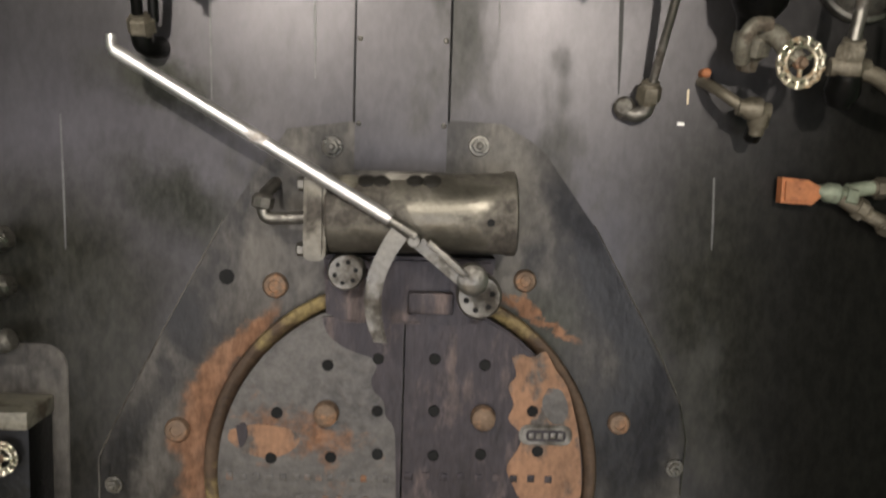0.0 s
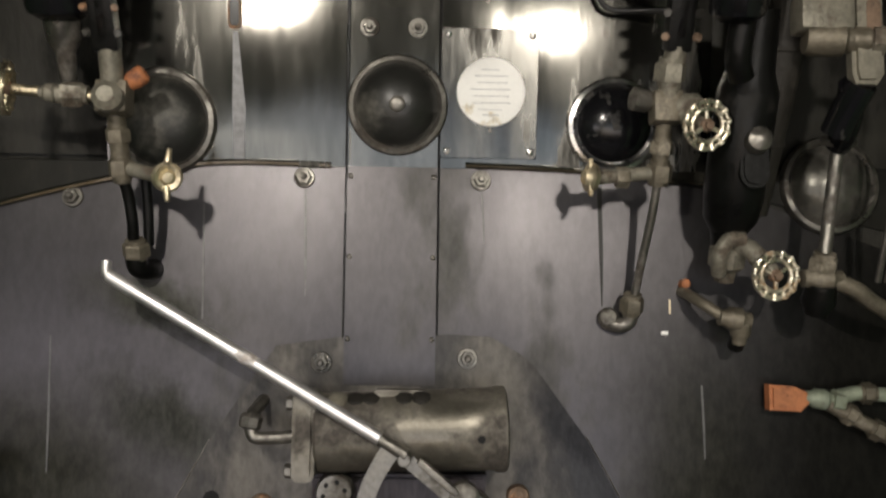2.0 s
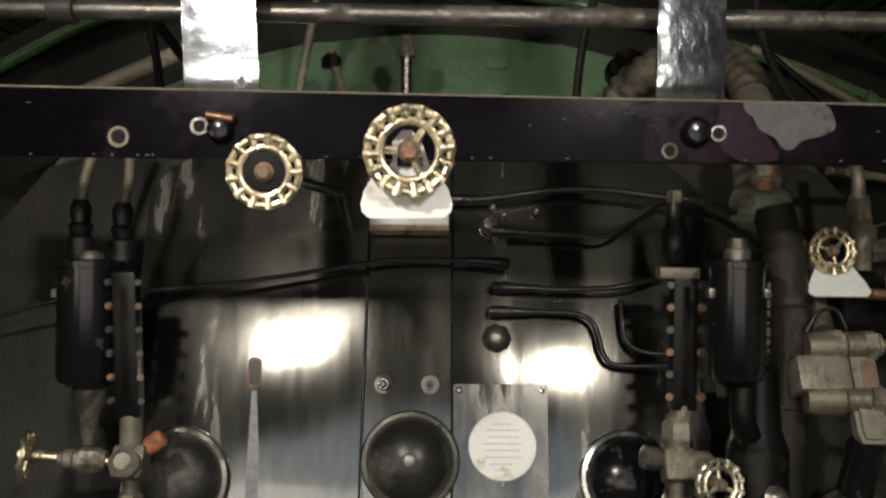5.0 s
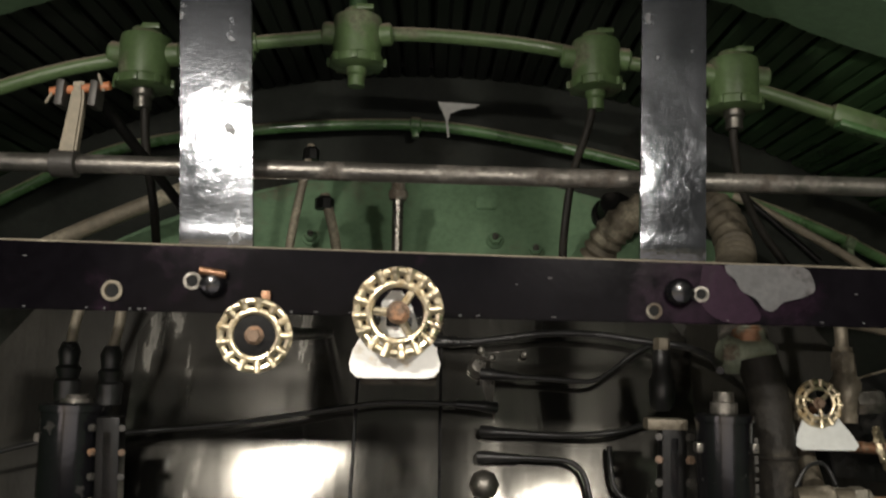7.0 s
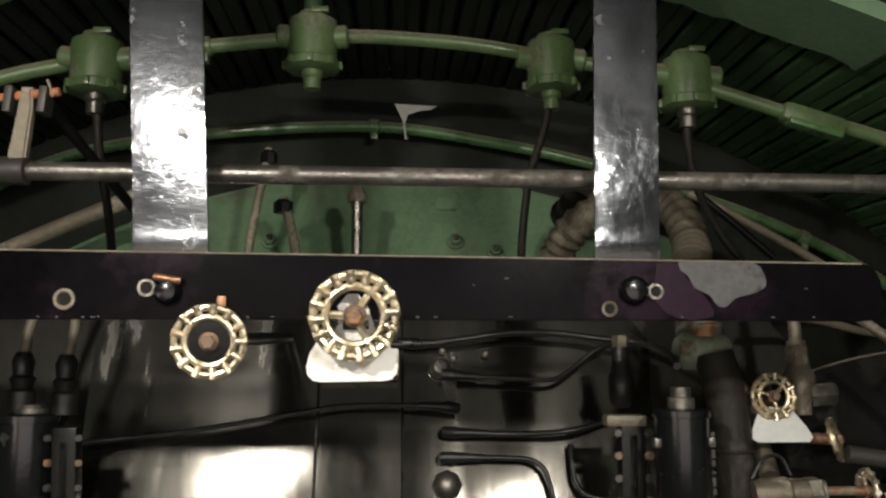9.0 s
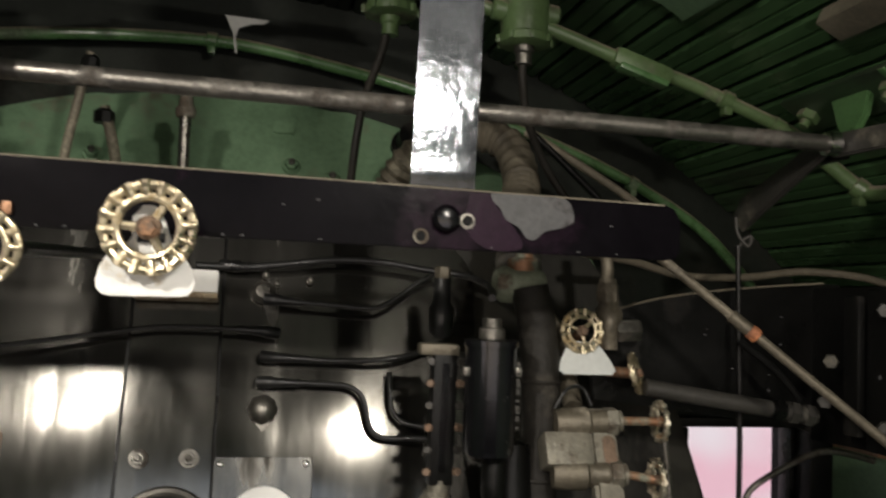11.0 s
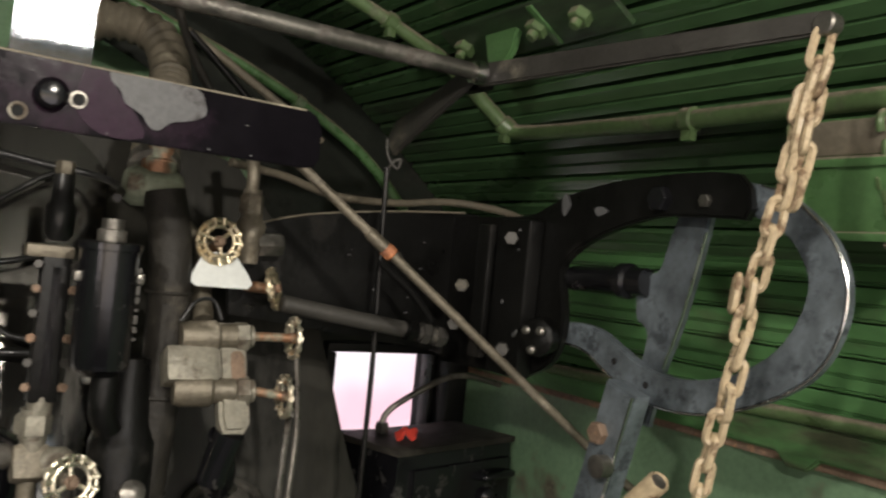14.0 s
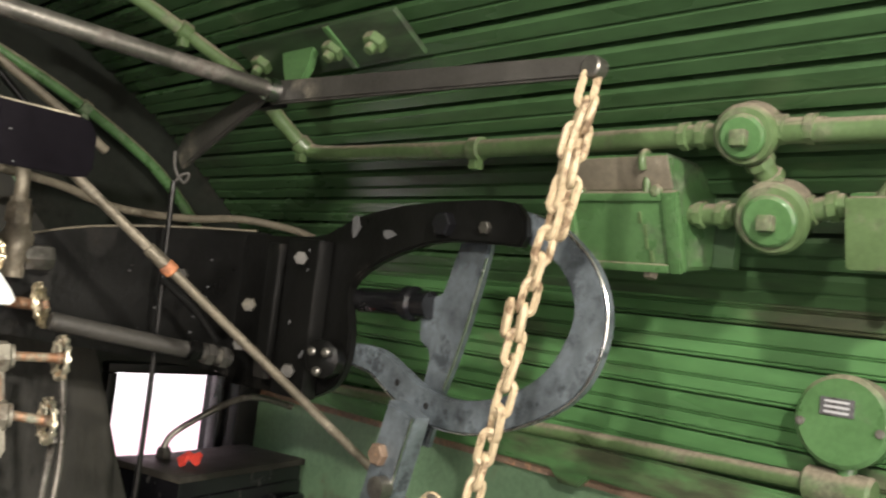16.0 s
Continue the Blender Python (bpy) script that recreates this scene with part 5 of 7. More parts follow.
# lubricator body and fat pipe behind it
lub = thing("lubricator", "black long-bodied lubricator with a bolted boss", "lubricator", BH, (0.49, 0.30, 0.10))
part("lub_body", lathe(B(), [(0, 0), (0.030, 0), (0.042, 0.02), (0.046, 0.06), (0.046, 0.22), (0.036, 0.25), (0.030, 0.34), (0, 0.34)], up(0.486, 0.200, 0.095, 0), UP, 26), BLACK_MATT, lub)
part("slot_frame", slab(B(), rounded(0.044, 0.125, 0.021, 0.494, 0.315), 0.175, 0.192, "uv", 0.005), BLACK_MATT, lub)
part("boss_bolt", lathe(B(), [(0.021, 0), (0.021, 0.008), (0.018, 0.022), (0.008, 0.028), (0, 0.028)], (0.494, 0.322, 0.190), (0, 0, 1), 12), IRON, lub)
part("body_foot", lathe(B(), [(0.028, 0), (0.024, -0.02), (0.020, -0.05), (0, -0.05)], (0.484, 0.205, 0.098), UP, 14), BLACK_MATT, lub)
lag = thing("lagged_pipe", "thick grimy lagged steam pipe rising beside the gauge", "pipe", BH, (0.50, 0.22, 0.12))
part("lagging", tube(B(), [(0.515, 0.23, 0.10), (0.525, 0.36, 0.16), (0.535, 0.52, 0.235), (0.53, 0.66, 0.29), (0.515, 0.74, 0.315)], 0.031, 20), LAGGING, lag)
for q in ((0.522, 0.33, 0.145), (0.532, 0.46, 0.207), (0.533, 0.60, 0.266)):
    part("band", torus(B(), q, UP, 0.0315, 0.0035, 28, 6), LAGGING, lag)
# low valve with the silvered wheel
lv = thing("globe_valve", "pale globe valve with a silvered pierced wheel", "valve", BH, (0.49, 0.14, 0.05))
part("valve_body", lathe(B(), [(0, -0.04), (0.016, -0.04), (0.018, -0.022), (0.030, -0.012), (0.031, 0.014), (0.018, 0.026), (0, 0.032)], (0.487, 0.158, 0.085), UP, 8), VALVE_PALE, lv)
part("bonnet", tube(B(), [(0.487, 0.172, 0.09), (0.505, 0.170, 0.12), (0.52, 0.15, 0.135), (0.534, 0.128, 0.145)], 0.015, 14), VALVE_PALE, lv)
part("hook_body", tube(B(), [(0.468, 0.13, 0.10), (0.462, 0.155, 0.12), (0.475, 0.180, 0.125), (0.500, 0.182, 0.125)], 0.012, 12), VALVE_PALE, lv)
handwheel(lv, (0.535, 0.125, 0.155), (0.12, -0.1, 1), 0.0375, SILVERED, turn=0.9)
fit = thing("pipe_tee", "rust-stained bronze pipe tee", "pipe fitting", BH, (0.495, 0.056, 0.05))
bm = B()
body_lump(bm, (0.497, 0.060, 0.085), (1, -0.1, 0), 0.016, 0.05)
body_lump(bm, (0.508, 0.045, 0.080), (0, 1, 0.3), 0.014, 0.05)
part("tee_body", bm, VALVE, fit)
part("tee_branch", tube(B(), [(0.48, 0.062, 0.085), (0.455, 0.082, 0.07), (0.440, 0.10, 0.03), (0.438, 0.105, 0.003)], 0.009, 12), VALVE, fit)
part("tee_tail", rod(B(), (0.508, 0.04, 0.08), (0.510, 0.015, 0.05), 0.013, 12), BLACK_MATT, fit)
stub = thing("rusty_stub", "short rusty capped pipe stub", "pipe stub", BH, (0.435, 0.105, 0.003))
part("stub_cap", lathe(B(), [(0.008, 0), (0.008, 0.02), (0.005, 0.023), (0, 0.023)], (0.440, 0.118, 0.003), (0, 0, 1), 8), TAPE_ORANGE, stub)

# right-hand drain pipe and tee
rp = thing("drain_pipe", "black pipe with a collar and a dusty tee at its foot", "pipe", BH, (0.614, 0.149, 0.12), group="gauge drain pipes")
part("thick_run", tube(B(), [(0.604, 0.39, 0.265), (0.622, 0.35, 0.215), (0.632, 0.325, 0.165)], 0.019, 14), BLACK_GLOSS, rp)
bm = B()
torus(bm, (0.632, 0.330, 0.165), UP, 0.021, 0.006, 24, 8)
part("collar", bm, IRON, rp)
part("thin_run", tube(B(), [(0.632, 0.325, 0.163), (0.625, 0.24, 0.15), (0.614, 0.149, 0.145)], 0.010, 12), IRON, rp)
bm = B()
union(bm, (0.612, 0.140, 0.145), UP, 0.022, 0.03)
body_lump(bm, (0.612, 0.122, 0.142), (1, 0, 0), 0.017, 0.06)
part("tee_union", bm, VALVE, rp)
part("tee_arm", tube(B(), [(0.62, 0.122, 0.142), (0.66, 0.108, 0.142), (0.70, 0.085, 0.13), (0.76, 0.06, 0.10)], 0.013, 12), VALVE, rp)
part("tee_drop", lathe(B(), [(0.022, 0), (0.026, -0.03), (0.018, -0.05), (0, -0.05)], (0.612, 0.115, 0.140), UP, 14), BLACK_MATT, rp)
# orange plug with its twin tubes
op = thing("sample_cock", "orange plug on a pair of dusty tubes", "cock", BH, (0.60, -0.065, 0.01))
part("orange_plug", slab(B(), [(0.569, -0.045), (0.612, -0.048), (0.632, -0.058), (0.634, -0.075), (0.620, -0.088), (0.569, -0.086)], 0.015, 0.045, "uv", 0.005), TAPE_ORANGE, op)
bm = B()
body_lump(bm, (0.655, -0.068, 0.03), (1, -0.1, 0), 0.014, 0.05)
hexnut(bm, (0.675, -0.07, 0.03), (1, -0.2, 0), 0.019, 0.02)
part("cock_body", bm, PATINA, op)
part("tube_upper", tube(B(), [(0.68, -0.066, 0.03), (0.72, -0.058, 0.03), (0.78, -0.060, 0.03), (0.86, -0.05, 0.02)], 0.012, 12), PATINA, op)
part("tube_lower", tube(B(), [(0.67, -0.075, 0.03), (0.71, -0.098, 0.032), (0.748, -0.117, 0.034), (0.80, -0.15, 0.03), (0.86, -0.18, 0.02)], 0.012, 12), VALVE, op)
bm = B()
for q in ((0.705, -0.093, 0.031), (0.748, -0.118, 0.034)):
    union(bm, q, (1, -0.55, 0), 0.018, 0.018)
union(bm, (0.735, -0.058, 0.03), (1, 0, 0), 0.018, 0.018)
part("tube_nut", bm, VALVE, op)
# fittings on the fireman's side
for v, l in ((-0.179, 0.07), (-0.255, 0.05), (-0.345, 0.05)):
    lf = thing("blow_cock", "worn round-ended cock spindle on the fireman's side", "cock", BH, (-0.67, v, 0.05), group="blow cocks")
    part("spindle", rod(B(), (-0.80, v - 0.06, 0.03), (-0.672, v, 0.06), 0.012, 14), IRON, lf)
    part("spindle_end", lathe(B(), [(0.014, -0.02), (0.019, -0.012), (0.019, 0.004), (0.012, 0.010), (0, 0.010)], (-0.668, v + 0.002, 0.061), (0.9, 0.42, 0.2), 16), IRON, lf)
fb = thing("fan_box", "black squared steel box with a small pierced wheel", "control box", BH, (-0.70, -0.62, 0.004))
part("box_body", box(B(), (-0.712, -0.62, 0.05), (0.18, 0.34, 0.09), 0.008), BLACK_MATT, fb)
part("box_lid", box(B(), (-0.712, -0.462, 0.055), (0.186, 0.030, 0.105), 0.004), VALVE_PALE, fb, "worn pale top edge")
handwheel(fb, (-0.660, -0.520, 0.115), (0.1, 0, 1), 0.028, SILVERED, 4)
part("wheel_stem", rod(B(), (-0.662, -0.520, 0.09), (-0.660, -0.520, 0.115), 0.008, 10), IRON, fb)
fp = thing("backing_panel", "thin dark panel with a rounded corner behind the box", "panel", BH, (-0.70, -0.6, 0.004))
part("panel_sheet", slab(B(), rounded(0.26, 0.75, 0.04, -0.725, -0.735), 0.0042, 0.008, "uv", 0.002), PLATE_BLACK, fp)

# valve cluster on the driver's side
W3 = 0.30
vc = thing("injector_valves", "cluster of dusty valves with bright edge-on wheels", "valve", BH, (0.60, 0.46, 0.20))
for (a, b, c, nm) in (((0.545, 0.527, 0.28), (0.650, 0.529, 0.29), (0.712, 0.527, 0.295), 0), ((0.535, 0.452, 0.27), (0.650, 0.447, 0.285), (0.692, 0.437, 0.292), 1)):
    bm = B()
    lathe(bm, [(0, 0), (0.021, 0), (0.024, 0.012), (0.024, 0.05), (0.019, 0.055), (0.019, 0.085), (0.014, 0.09), (0, 0.095)], a, Vector(b) - Vector(a), 16)
    part("valve_barrel", bm, VALVE, vc)
    bm = B()
    union(bm, Vector(a).lerp(Vector(b), 0.85), Vector(b) - Vector(a), 0.022, 0.02)
    part("gland_nut", bm, VALVE_PALE, vc)
    part("valve_stem", rod(B(), b, c, 0.007, 10), COPPER, vc, "coppery stem")
    handwheel(vc, c, (1, 0.0, 0.05), 0.033, SILVERED)
part("square_body", box(B(), (0.558, 0.485, 0.275), (0.075, 0.052, 0.045), 0.006), VALVE_PALE, vc)
part("yoke_plate", slab(B(), [(0.595, 0.55), (0.640, 0.55), (0.640, 0.40), (0.630, 0.385), (0.600, 0.385), (0.595, 0.40)], 0.262, 0.290, "uv", 0.006), VALVE_PALE, vc, "rust-streaked pale yoke plate")
part("yoke_stain", slab(B(), rounded(0.020, 0.07, 0.008, 0.624, 0.47), 0.2902, 0.2912, "uv"), RUST_HEAD, vc)
part("lower_pipe", tube(B(), [(0.615, 0.39, 0.27), (0.606, 0.36, 0.245), (0.60, 0.33, 0.22)], 0.022, 14), BLACK_GLOSS, vc)
part("loop_wire", tube(B(), [(0.54, 0.545, 0.30), (0.56, 0.572, 0.31), (0.585, 0.575, 0.31), (0.60, 0.55, 0.30)], 0.003, 8), RUBBER, vc)
for x0 in (0.715, 0.700):
    part("drip_tube", tube(B(), [(x0, 0.50 if x0 > 0.71 else 0.41, 0.295), (x0 + 0.012, 0.40, 0.25), (x0 + 0.006, 0.28, 0.20), (x0 + 0.01, 0.12, 0.12)], 0.005, 8), IRON, vc)
uw = thing("blower_valve", "small brass wheel valve over a pale grey tag", "valve", BH, (0.60, 0.67, 0.28))
handwheel(uw, (0.599, 0.672, 0.305), (0.05, -0.35, 1), 0.036, BRASS, turn=0.3)
part("valve_stem", rod(B(), (0.60, 0.675, 0.22), (0.599, 0.672, 0.305), 0.008, 10), COPPER, uw)
part("stem_body", tube(B(), [(0.60, 0.70, 0.23), (0.598, 0.675, 0.24), (0.59, 0.62, 0.24), (0.585, 0.56, 0.26)], 0.016, 12), VALVE, uw)
part("pale_tag", slab(B(), [(0.562, 0.626), (0.580, 0.660), (0.628, 0.660), (0.648, 0.626), (0.653, 0.611), (0.646, 0.6035), (0.566, 0.6035), (0.557, 0.611)], 0.288, 0.292, "uv", 0.001), PLATE_GREY, uw, "pale grey sheet tag")
part("diagonal_arm", rod(B(), (0.520, 0.745, 0.29), (0.585, 0.68, 0.27), 0.009, 10), TAN_PIPE, uw)
sw = thing("side_valve", "small valve with a dark wheel turned sideways", "valve", BH, (0.68, 0.61, 0.25))
handwheel(sw, (0.690, 0.609, 0.285), (0.8, 0, 0.6), 0.034, BRASS)
part("stem", rod(B(), (0.655, 0.625, 0.25), (0.690, 0.609, 0.285), 0.009, 10), COPPER, sw)
bm = B()
body_lump(bm, (0.658, 0.70, 0.28), UP, 0.020, 0.09)
union(bm, (0.656, 0.745, 0.30), UP, 0.019, 0.03)
part("tee_body", bm, VALVE, sw)
part("side_nut", hexnut(B(), (0.670, 0.685, 0.28), (1, 0, 0.2), 0.020, 0.04), IRON, sw)
part("rising_pipe", tube(B(), [(0.656, 0.75, 0.30), (0.655, 0.80, 0.32), (0.655, 0.86, 0.30)], 0.010, 12), VALVE, sw)
cf = thing("hose_fitting", "verdigris-green hose fitting with a coppery collar", "pipe fitting", BH, (0.50, 0.75, 0.28))
part("fitting_body", lathe(B(), [(0.022, 0), (0.030, 0.012), (0.030, 0.070), (0.022, 0.082)], (0.462, 0.752, 0.30), (1, 0.0, 0), 12), PATINA, cf)
part("collar", lathe(B(), [(0.026, 0), (0.026, 0.018), (0.020, 0.022), (0.020, 0.05), (0, 0.05)], (0.508, 0.772, 0.31), UP, 14), COPPER, cf)

# corrugated hose over the boiler shoulder
hs = thing("flexible_hose", "dusty corrugated flexible hose bending over the boiler", "hose", o=(0.50, 1.34, 1.90))
part("hose_run", ribbed(B(), [(0.505, 1.36, 1.90), (0.525, 1.45, 1.98), (0.565, 1.56, 2.07), (0.555, 1.64, 2.155), (0.47, 1.68, 2.175), (0.38, 1.70, 2.125), (0.34, 1.74, 2.06)], 0.034, 0.022), HOSE_BROWN, hs)
part("hose_collar", lathe(B(), [(0.030, 0), (0.038, 0.003), (0.038, 0.024), (0.030, 0.027)], (0.503, 1.355, 1.893), (0.2, 0.8, 0.75), 20), IRON, hs, "steel hose clamp")

# ---------------------------------------------------------------- cross beam, straps and rods
bmx = thing("cross_beam", "flat black painted steel cross beam, chipped, with a worn top edge", "beam", o=(0, 1.06, 1.90))
bm = B()
slab(bm, [(-0.66, 1.904), (0.615, 1.902), (0.630, 1.905), (0.636, 1.916), (0.636, 1.955), (0.628, 1.970), (0.615, 1.976), (-0.66, 1.992)], 1.055, 1.067, "xz", 0.0015)
part("beam_plate", bm, BLACK_BEAM, bmx)
part("worn_edge", tube(B(), [(-0.655, 1.0555, 1.9905), (0.0, 1.0555, 1.9830), (0.612, 1.0555, 1.9752)], 0.0014, 6), TAN_PIPE, bmx, "top edge worn to dusty brown")
part("bare_patch", slab(B(), curve_by([(0.372, 1.9765), (0.375, 1.966), (0.385, 1.958), (0.392, 1.944), (0.410, 1.935), (0.420, 1.922), (0.432, 1.920), (0.445, 1.931), (0.468, 1.937), (0.484, 1.946), (0.482, 1.962), (0.470, 1.9755), (0.42, 1.9770), (0.372, 1.9765)], 3)[:-1], 1.0535, 1.0551, "xz"), PATCH_GREY, bmx, "flaked patch of bare grey")
# purplish patch beside the bare grey one
part("purple_patch", slab(B(), curve_by([(0.345, 1.975), (0.370, 1.975), (0.382, 1.957), (0.405, 1.933), (0.415, 1.908), (0.37, 1.905), (0.34, 1.93), (0.345, 1.975)], 3)[:-1], 1.0542, 1.0552, "xz"), mat("purple_black_tone", (0.022, 0.010, 0.020), 0.4, 0, 0.3, 20, 120, 0.1, spec=0.08), bmx, "purplish patch")
rnd = random.Random(5)
for i in range(22):
    x, z = rnd.uniform(-0.55, 0.58), rnd.choice((1.9065, 1.907, rnd.uniform(1.912, 1.97)))
    part("paint_chip", slab(B(), rounded(rnd.uniform(0.0015, 0.0055), rnd.uniform(0.001, 0.0026), 0.0004, x, z, 2), 1.0537, 1.0551, "xz"), PATCH_GREY, bmx)
for x, z, r, m_, dp_ in ((-0.385, 1.928, 0.013, VALVE, 0.004), (-0.288, 1.942, 0.011, IRON, 0.003), (0.283, 1.917, 0.010, VALVE_PALE, 0.003), (0.342, 1.939, 0.010, IRON, 0.003)):
    part("hole_rim", lathe(B(), [(r * 0.6, 0.001), (r * 0.7, dp_), (r, dp_), (r, 0), ], (x, 1.0552, z), (0, -1, 0), 18), m_, bmx)
    part("hole_dark", lathe(B(), [(r * 0.62, 0), (r * 0.62, 0.0012), (0, 0.0012)], (x, 1.0552, z), (0, -1, 0), 16), HOLE_DARK, bmx)
for x, z, r in ((-0.262, 1.937, 0.016), (0.314, 1.940, 0.018)):
    part("pivot_cap", lathe(B(), [(r, 0), (r, 0.008), (r * 0.7, 0.015), (0, 0.018)], (x, 1.0552, z), (0, -1, 0), 20), BLACK_GLOSS, bmx, "glossy black domed cap")
part("pin", rod(B(), (-0.278, 1.047, 1.955), (-0.245, 1.047, 1.950), 0.005, 10), COPPER, bmx)
part("rust_tab", box(B(), (-0.196, 1.050, 1.924), (0.012, 0.008, 0.016), 0.003), COPPER, bmx)

for x0, x1, top_out in ((-0.311, -0.219, -0.018), (0.270, 0.354, 0.005)):
    st = thing("hanger_strap", "glossy brush-painted black steel strap hanging from the roof", "strap", o=((x0 + x1) / 2, 1.076, 1.94), group="beam hanger straps")
    bm = B()
    nx, nz = 14, 90
    ztop = roof_z(max(abs(x0), abs(x1))) - 0.004
    grid = []
    for j in range(nz + 1):
        z = 1.935 + (ztop - 1.935) * j / nz
        row = []
        for i in range(nx + 1):
            x = x0 + (x1 - x0) * i / nx + top_out * (z - 1.99) / 0.36
            bend = 0.0012 * math.exp(-((z - 1.998) / 0.016) ** 2)
            y = 1.071 - 0.022 * (z - 1.94) - bend + 0.0006 * noise.noise((x * 20, z * 7, x0 * 9)) + 0.0003 * noise.noise((x * 150, z * 110, 3)) * (1.0 if z < 2.22 else 0.3)
            row.append(bm.verts.new((x, y, z)))
        grid.append(row)
    for j in range(nz):
        for i in range(nx):
            bm.faces.new((grid[j][i], grid[j][i + 1], grid[j + 1][i + 1], grid[j + 1][i]))
    r = bmesh.ops.extrude_face_region(bm, geom=bm.faces[:])
    bmesh.ops.translate(bm, verts=[v for v in r["geom"] if isinstance(v, bmesh.types.BMVert)], vec=(0, 0.008, 0))
    part("strap_bar", bm, STRAP_PAINT, st)
    part("roof_foot", box(B(), ((x0 + x1) / 2 + top_out * 1.25, 1.06, ztop - 0.004), (x1 - x0 + 0.01, 0.05, 0.012), 0.002, pose(0, 0, 0, 0, math.degrees(math.asin((x0 + x1) / 2 / ROOF_R)), 0)), BLACK_MATT, st)

tr = thing("throttle_rod", "long dull steel cross rod with two flat dark lever arms", "rod", o=(0.2, 1.12, 2.09))
part("rod_bar", rod(B(), (-0.85, 1.125, 2.104), (0.905, 1.12, 2.092), 0.0128, 20), IRON, tr)
part("rod_collar", lathe(B(), [(0.013, 0), (0.018, 0.002), (0.018, 0.020), (0.013, 0.022)], (0.898, 1.12, 2.092), (1, 0, 0), 24), BRIGHT, tr, "bright collar at the rod's end")
bm = slab(B(), [(1.135, 2.110), (0.588, 2.100), (0.572, 2.094), (0.567, 2.084), (0.576, 2.074), (1.135, 2.074), (1.150, 2.092)], 0.918, 0.930, "yz", 0.003)
for v in bm.verts:
    v.co.x += (1.14 - v.co.y) * 0.105
part("long_arm", bm, DARK_ARM, tr, "flat dusty lever arm pointing back")
part("arm_eye", lathe(B(), [(0.011, 0), (0.013, 0.002), (0.013, 0.018), (0.011, 0.020)], (0.972, 0.580, 2.085), (1, 0, 0), 16), IRON, tr)
part("short_arm", slab(B(), [(1.105, 2.092), (1.145, 2.070), (1.36, 1.978), (1.385, 2.005), (1.365, 2.036), (1.13, 2.110)], 0.905, 0.916, "yz", 0.003), DARK_ARM, tr, "flat lever arm pointing forward")
part("rear_stub", box(B(), (0.936, 1.16, 2.085), (0.02, 0.07, 0.026), 0.004), BLACK_MATT, tr)
cl = thing("rod_clamp", "dusty iron clamp arm with a split pin on the cross rod", "clamp", o=(-0.475, 1.12, 2.10))
part("clamp_ring", lathe(B(), [(0.0128, 0), (0.019, 0.002), (0.019, 0.034), (0.0128, 0.036)], (-0.502, 1.124, 2.1015), (1, 0, -0.006), 20), DARK_ARM, cl)
part("clamp_arm", slab(B(), [(-0.492, 2.108), (-0.468, 2.108), (-0.462, 2.185), (-0.464, 2.212), (-0.478, 2.212), (-0.481, 2.185)], 1.112, 1.128, "xz", 0.003), TAN_PIPE, cl)
for x in (-0.492, -0.448):
    part("fork_prong", box(B(), (x, 1.12, 2.194), (0.011, 0.03, 0.036), 0.003, pose(0, 0, 0, 0, 4, 0)), DARK_ARM, cl)
part("split_pin", rod(B(), (-0.510, 1.12, 2.198), (-0.430, 1.12, 2.208), 0.006, 10), TAPE_ORANGE, cl)
for x, dz in ((-0.505, -0.02), (-0.438, 0.022)):
    part("pin_leg", rod(B(), (x, 1.118, 2.20), (x - 0.006, 1.112, 2.20 + dz), 0.0022, 6), TAN_PIPE, cl)
single("link_rod", rod(B(), (-0.455, 1.13, 2.200), (-0.36, 1.45, 2.03), 0.008, 10), BLACK_MATT, "thin black link rod falling behind the beam", "rod")

# big wheel with its white plate, second wheel
bw = thing("regulator_wheel", "large pierced brass handwheel before a white plate", "handwheel", o=(-0.03, 0.95, 1.903))
handwheel(bw, (-0.030, 0.955, 1.903), (0.0, -1, -0.10), 0.0505, BRASS, 3, turn=0.5, posts=16)
part("wheel_spindle", rod(B(), (-0.030, 0.955, 1.903), (-0.030, 1.0555, 1.912), 0.010, 12), IRON, bw)
part("white_plate", slab(B(), [(-0.086, 1.846), (-0.0845, 1.837), (-0.078, 1.8305), (-0.068, 1.829), (0.002, 1.830), (0.011, 1.8315), (0.017, 1.838), (0.0185, 1.847), (0.014, 1.862), (0.004, 1.879), (-0.072, 1.879), (-0.082, 1.862)], 0.984, 0.987, "xz", 0.001), WHITE, bw, "white enamel index plate")
part("plate_finger", slab(B(), [(-0.066, 1.872), (-0.050, 1.895), (-0.051, 1.916), (-0.040, 1.930), (-0.028, 1.930), (-0.016, 1.914), (-0.002, 1.872)], 0.9838, 0.9868, "xz", 0.001), WHITE, bw)
part("bracket", box(B(), (-0.030, 1.02, 1.894), (0.03, 0.075, 0.012), 0.002), BLACK_MATT, bw)
w2 = thing("blower_control", "small pierced brass handwheel with a dark centre", "handwheel", o=(-0.175, 0.90, 1.875))
handwheel(w2, (-0.176, 0.890, 1.873), (0.05, -1, -0.10), 0.0385, BRASS, 3, solid=True)
part("wheel_spindle", rod(B(), (-0.176, 0.890, 1.873), (-0.178, 1.675, 1.90), 0.009, 12), BLACK_MATT, w2)
cb = thing("index_block", "cream block with a worn wooden edge on the jacket strip", "block", BH2, (-0.048, 0.82, 0.0115))
part("block_body", box(B(), (-0.048, 0.828, 0.030), (0.138, 0.040, 0.037), 0.004), WHITE, cb)
part("block_edge", box(B(), (-0.048, 0.803, 0.030), (0.138, 0.009, 0.036), 0.002), CHAIN_CREAM, cb, "yellowed lower edge")
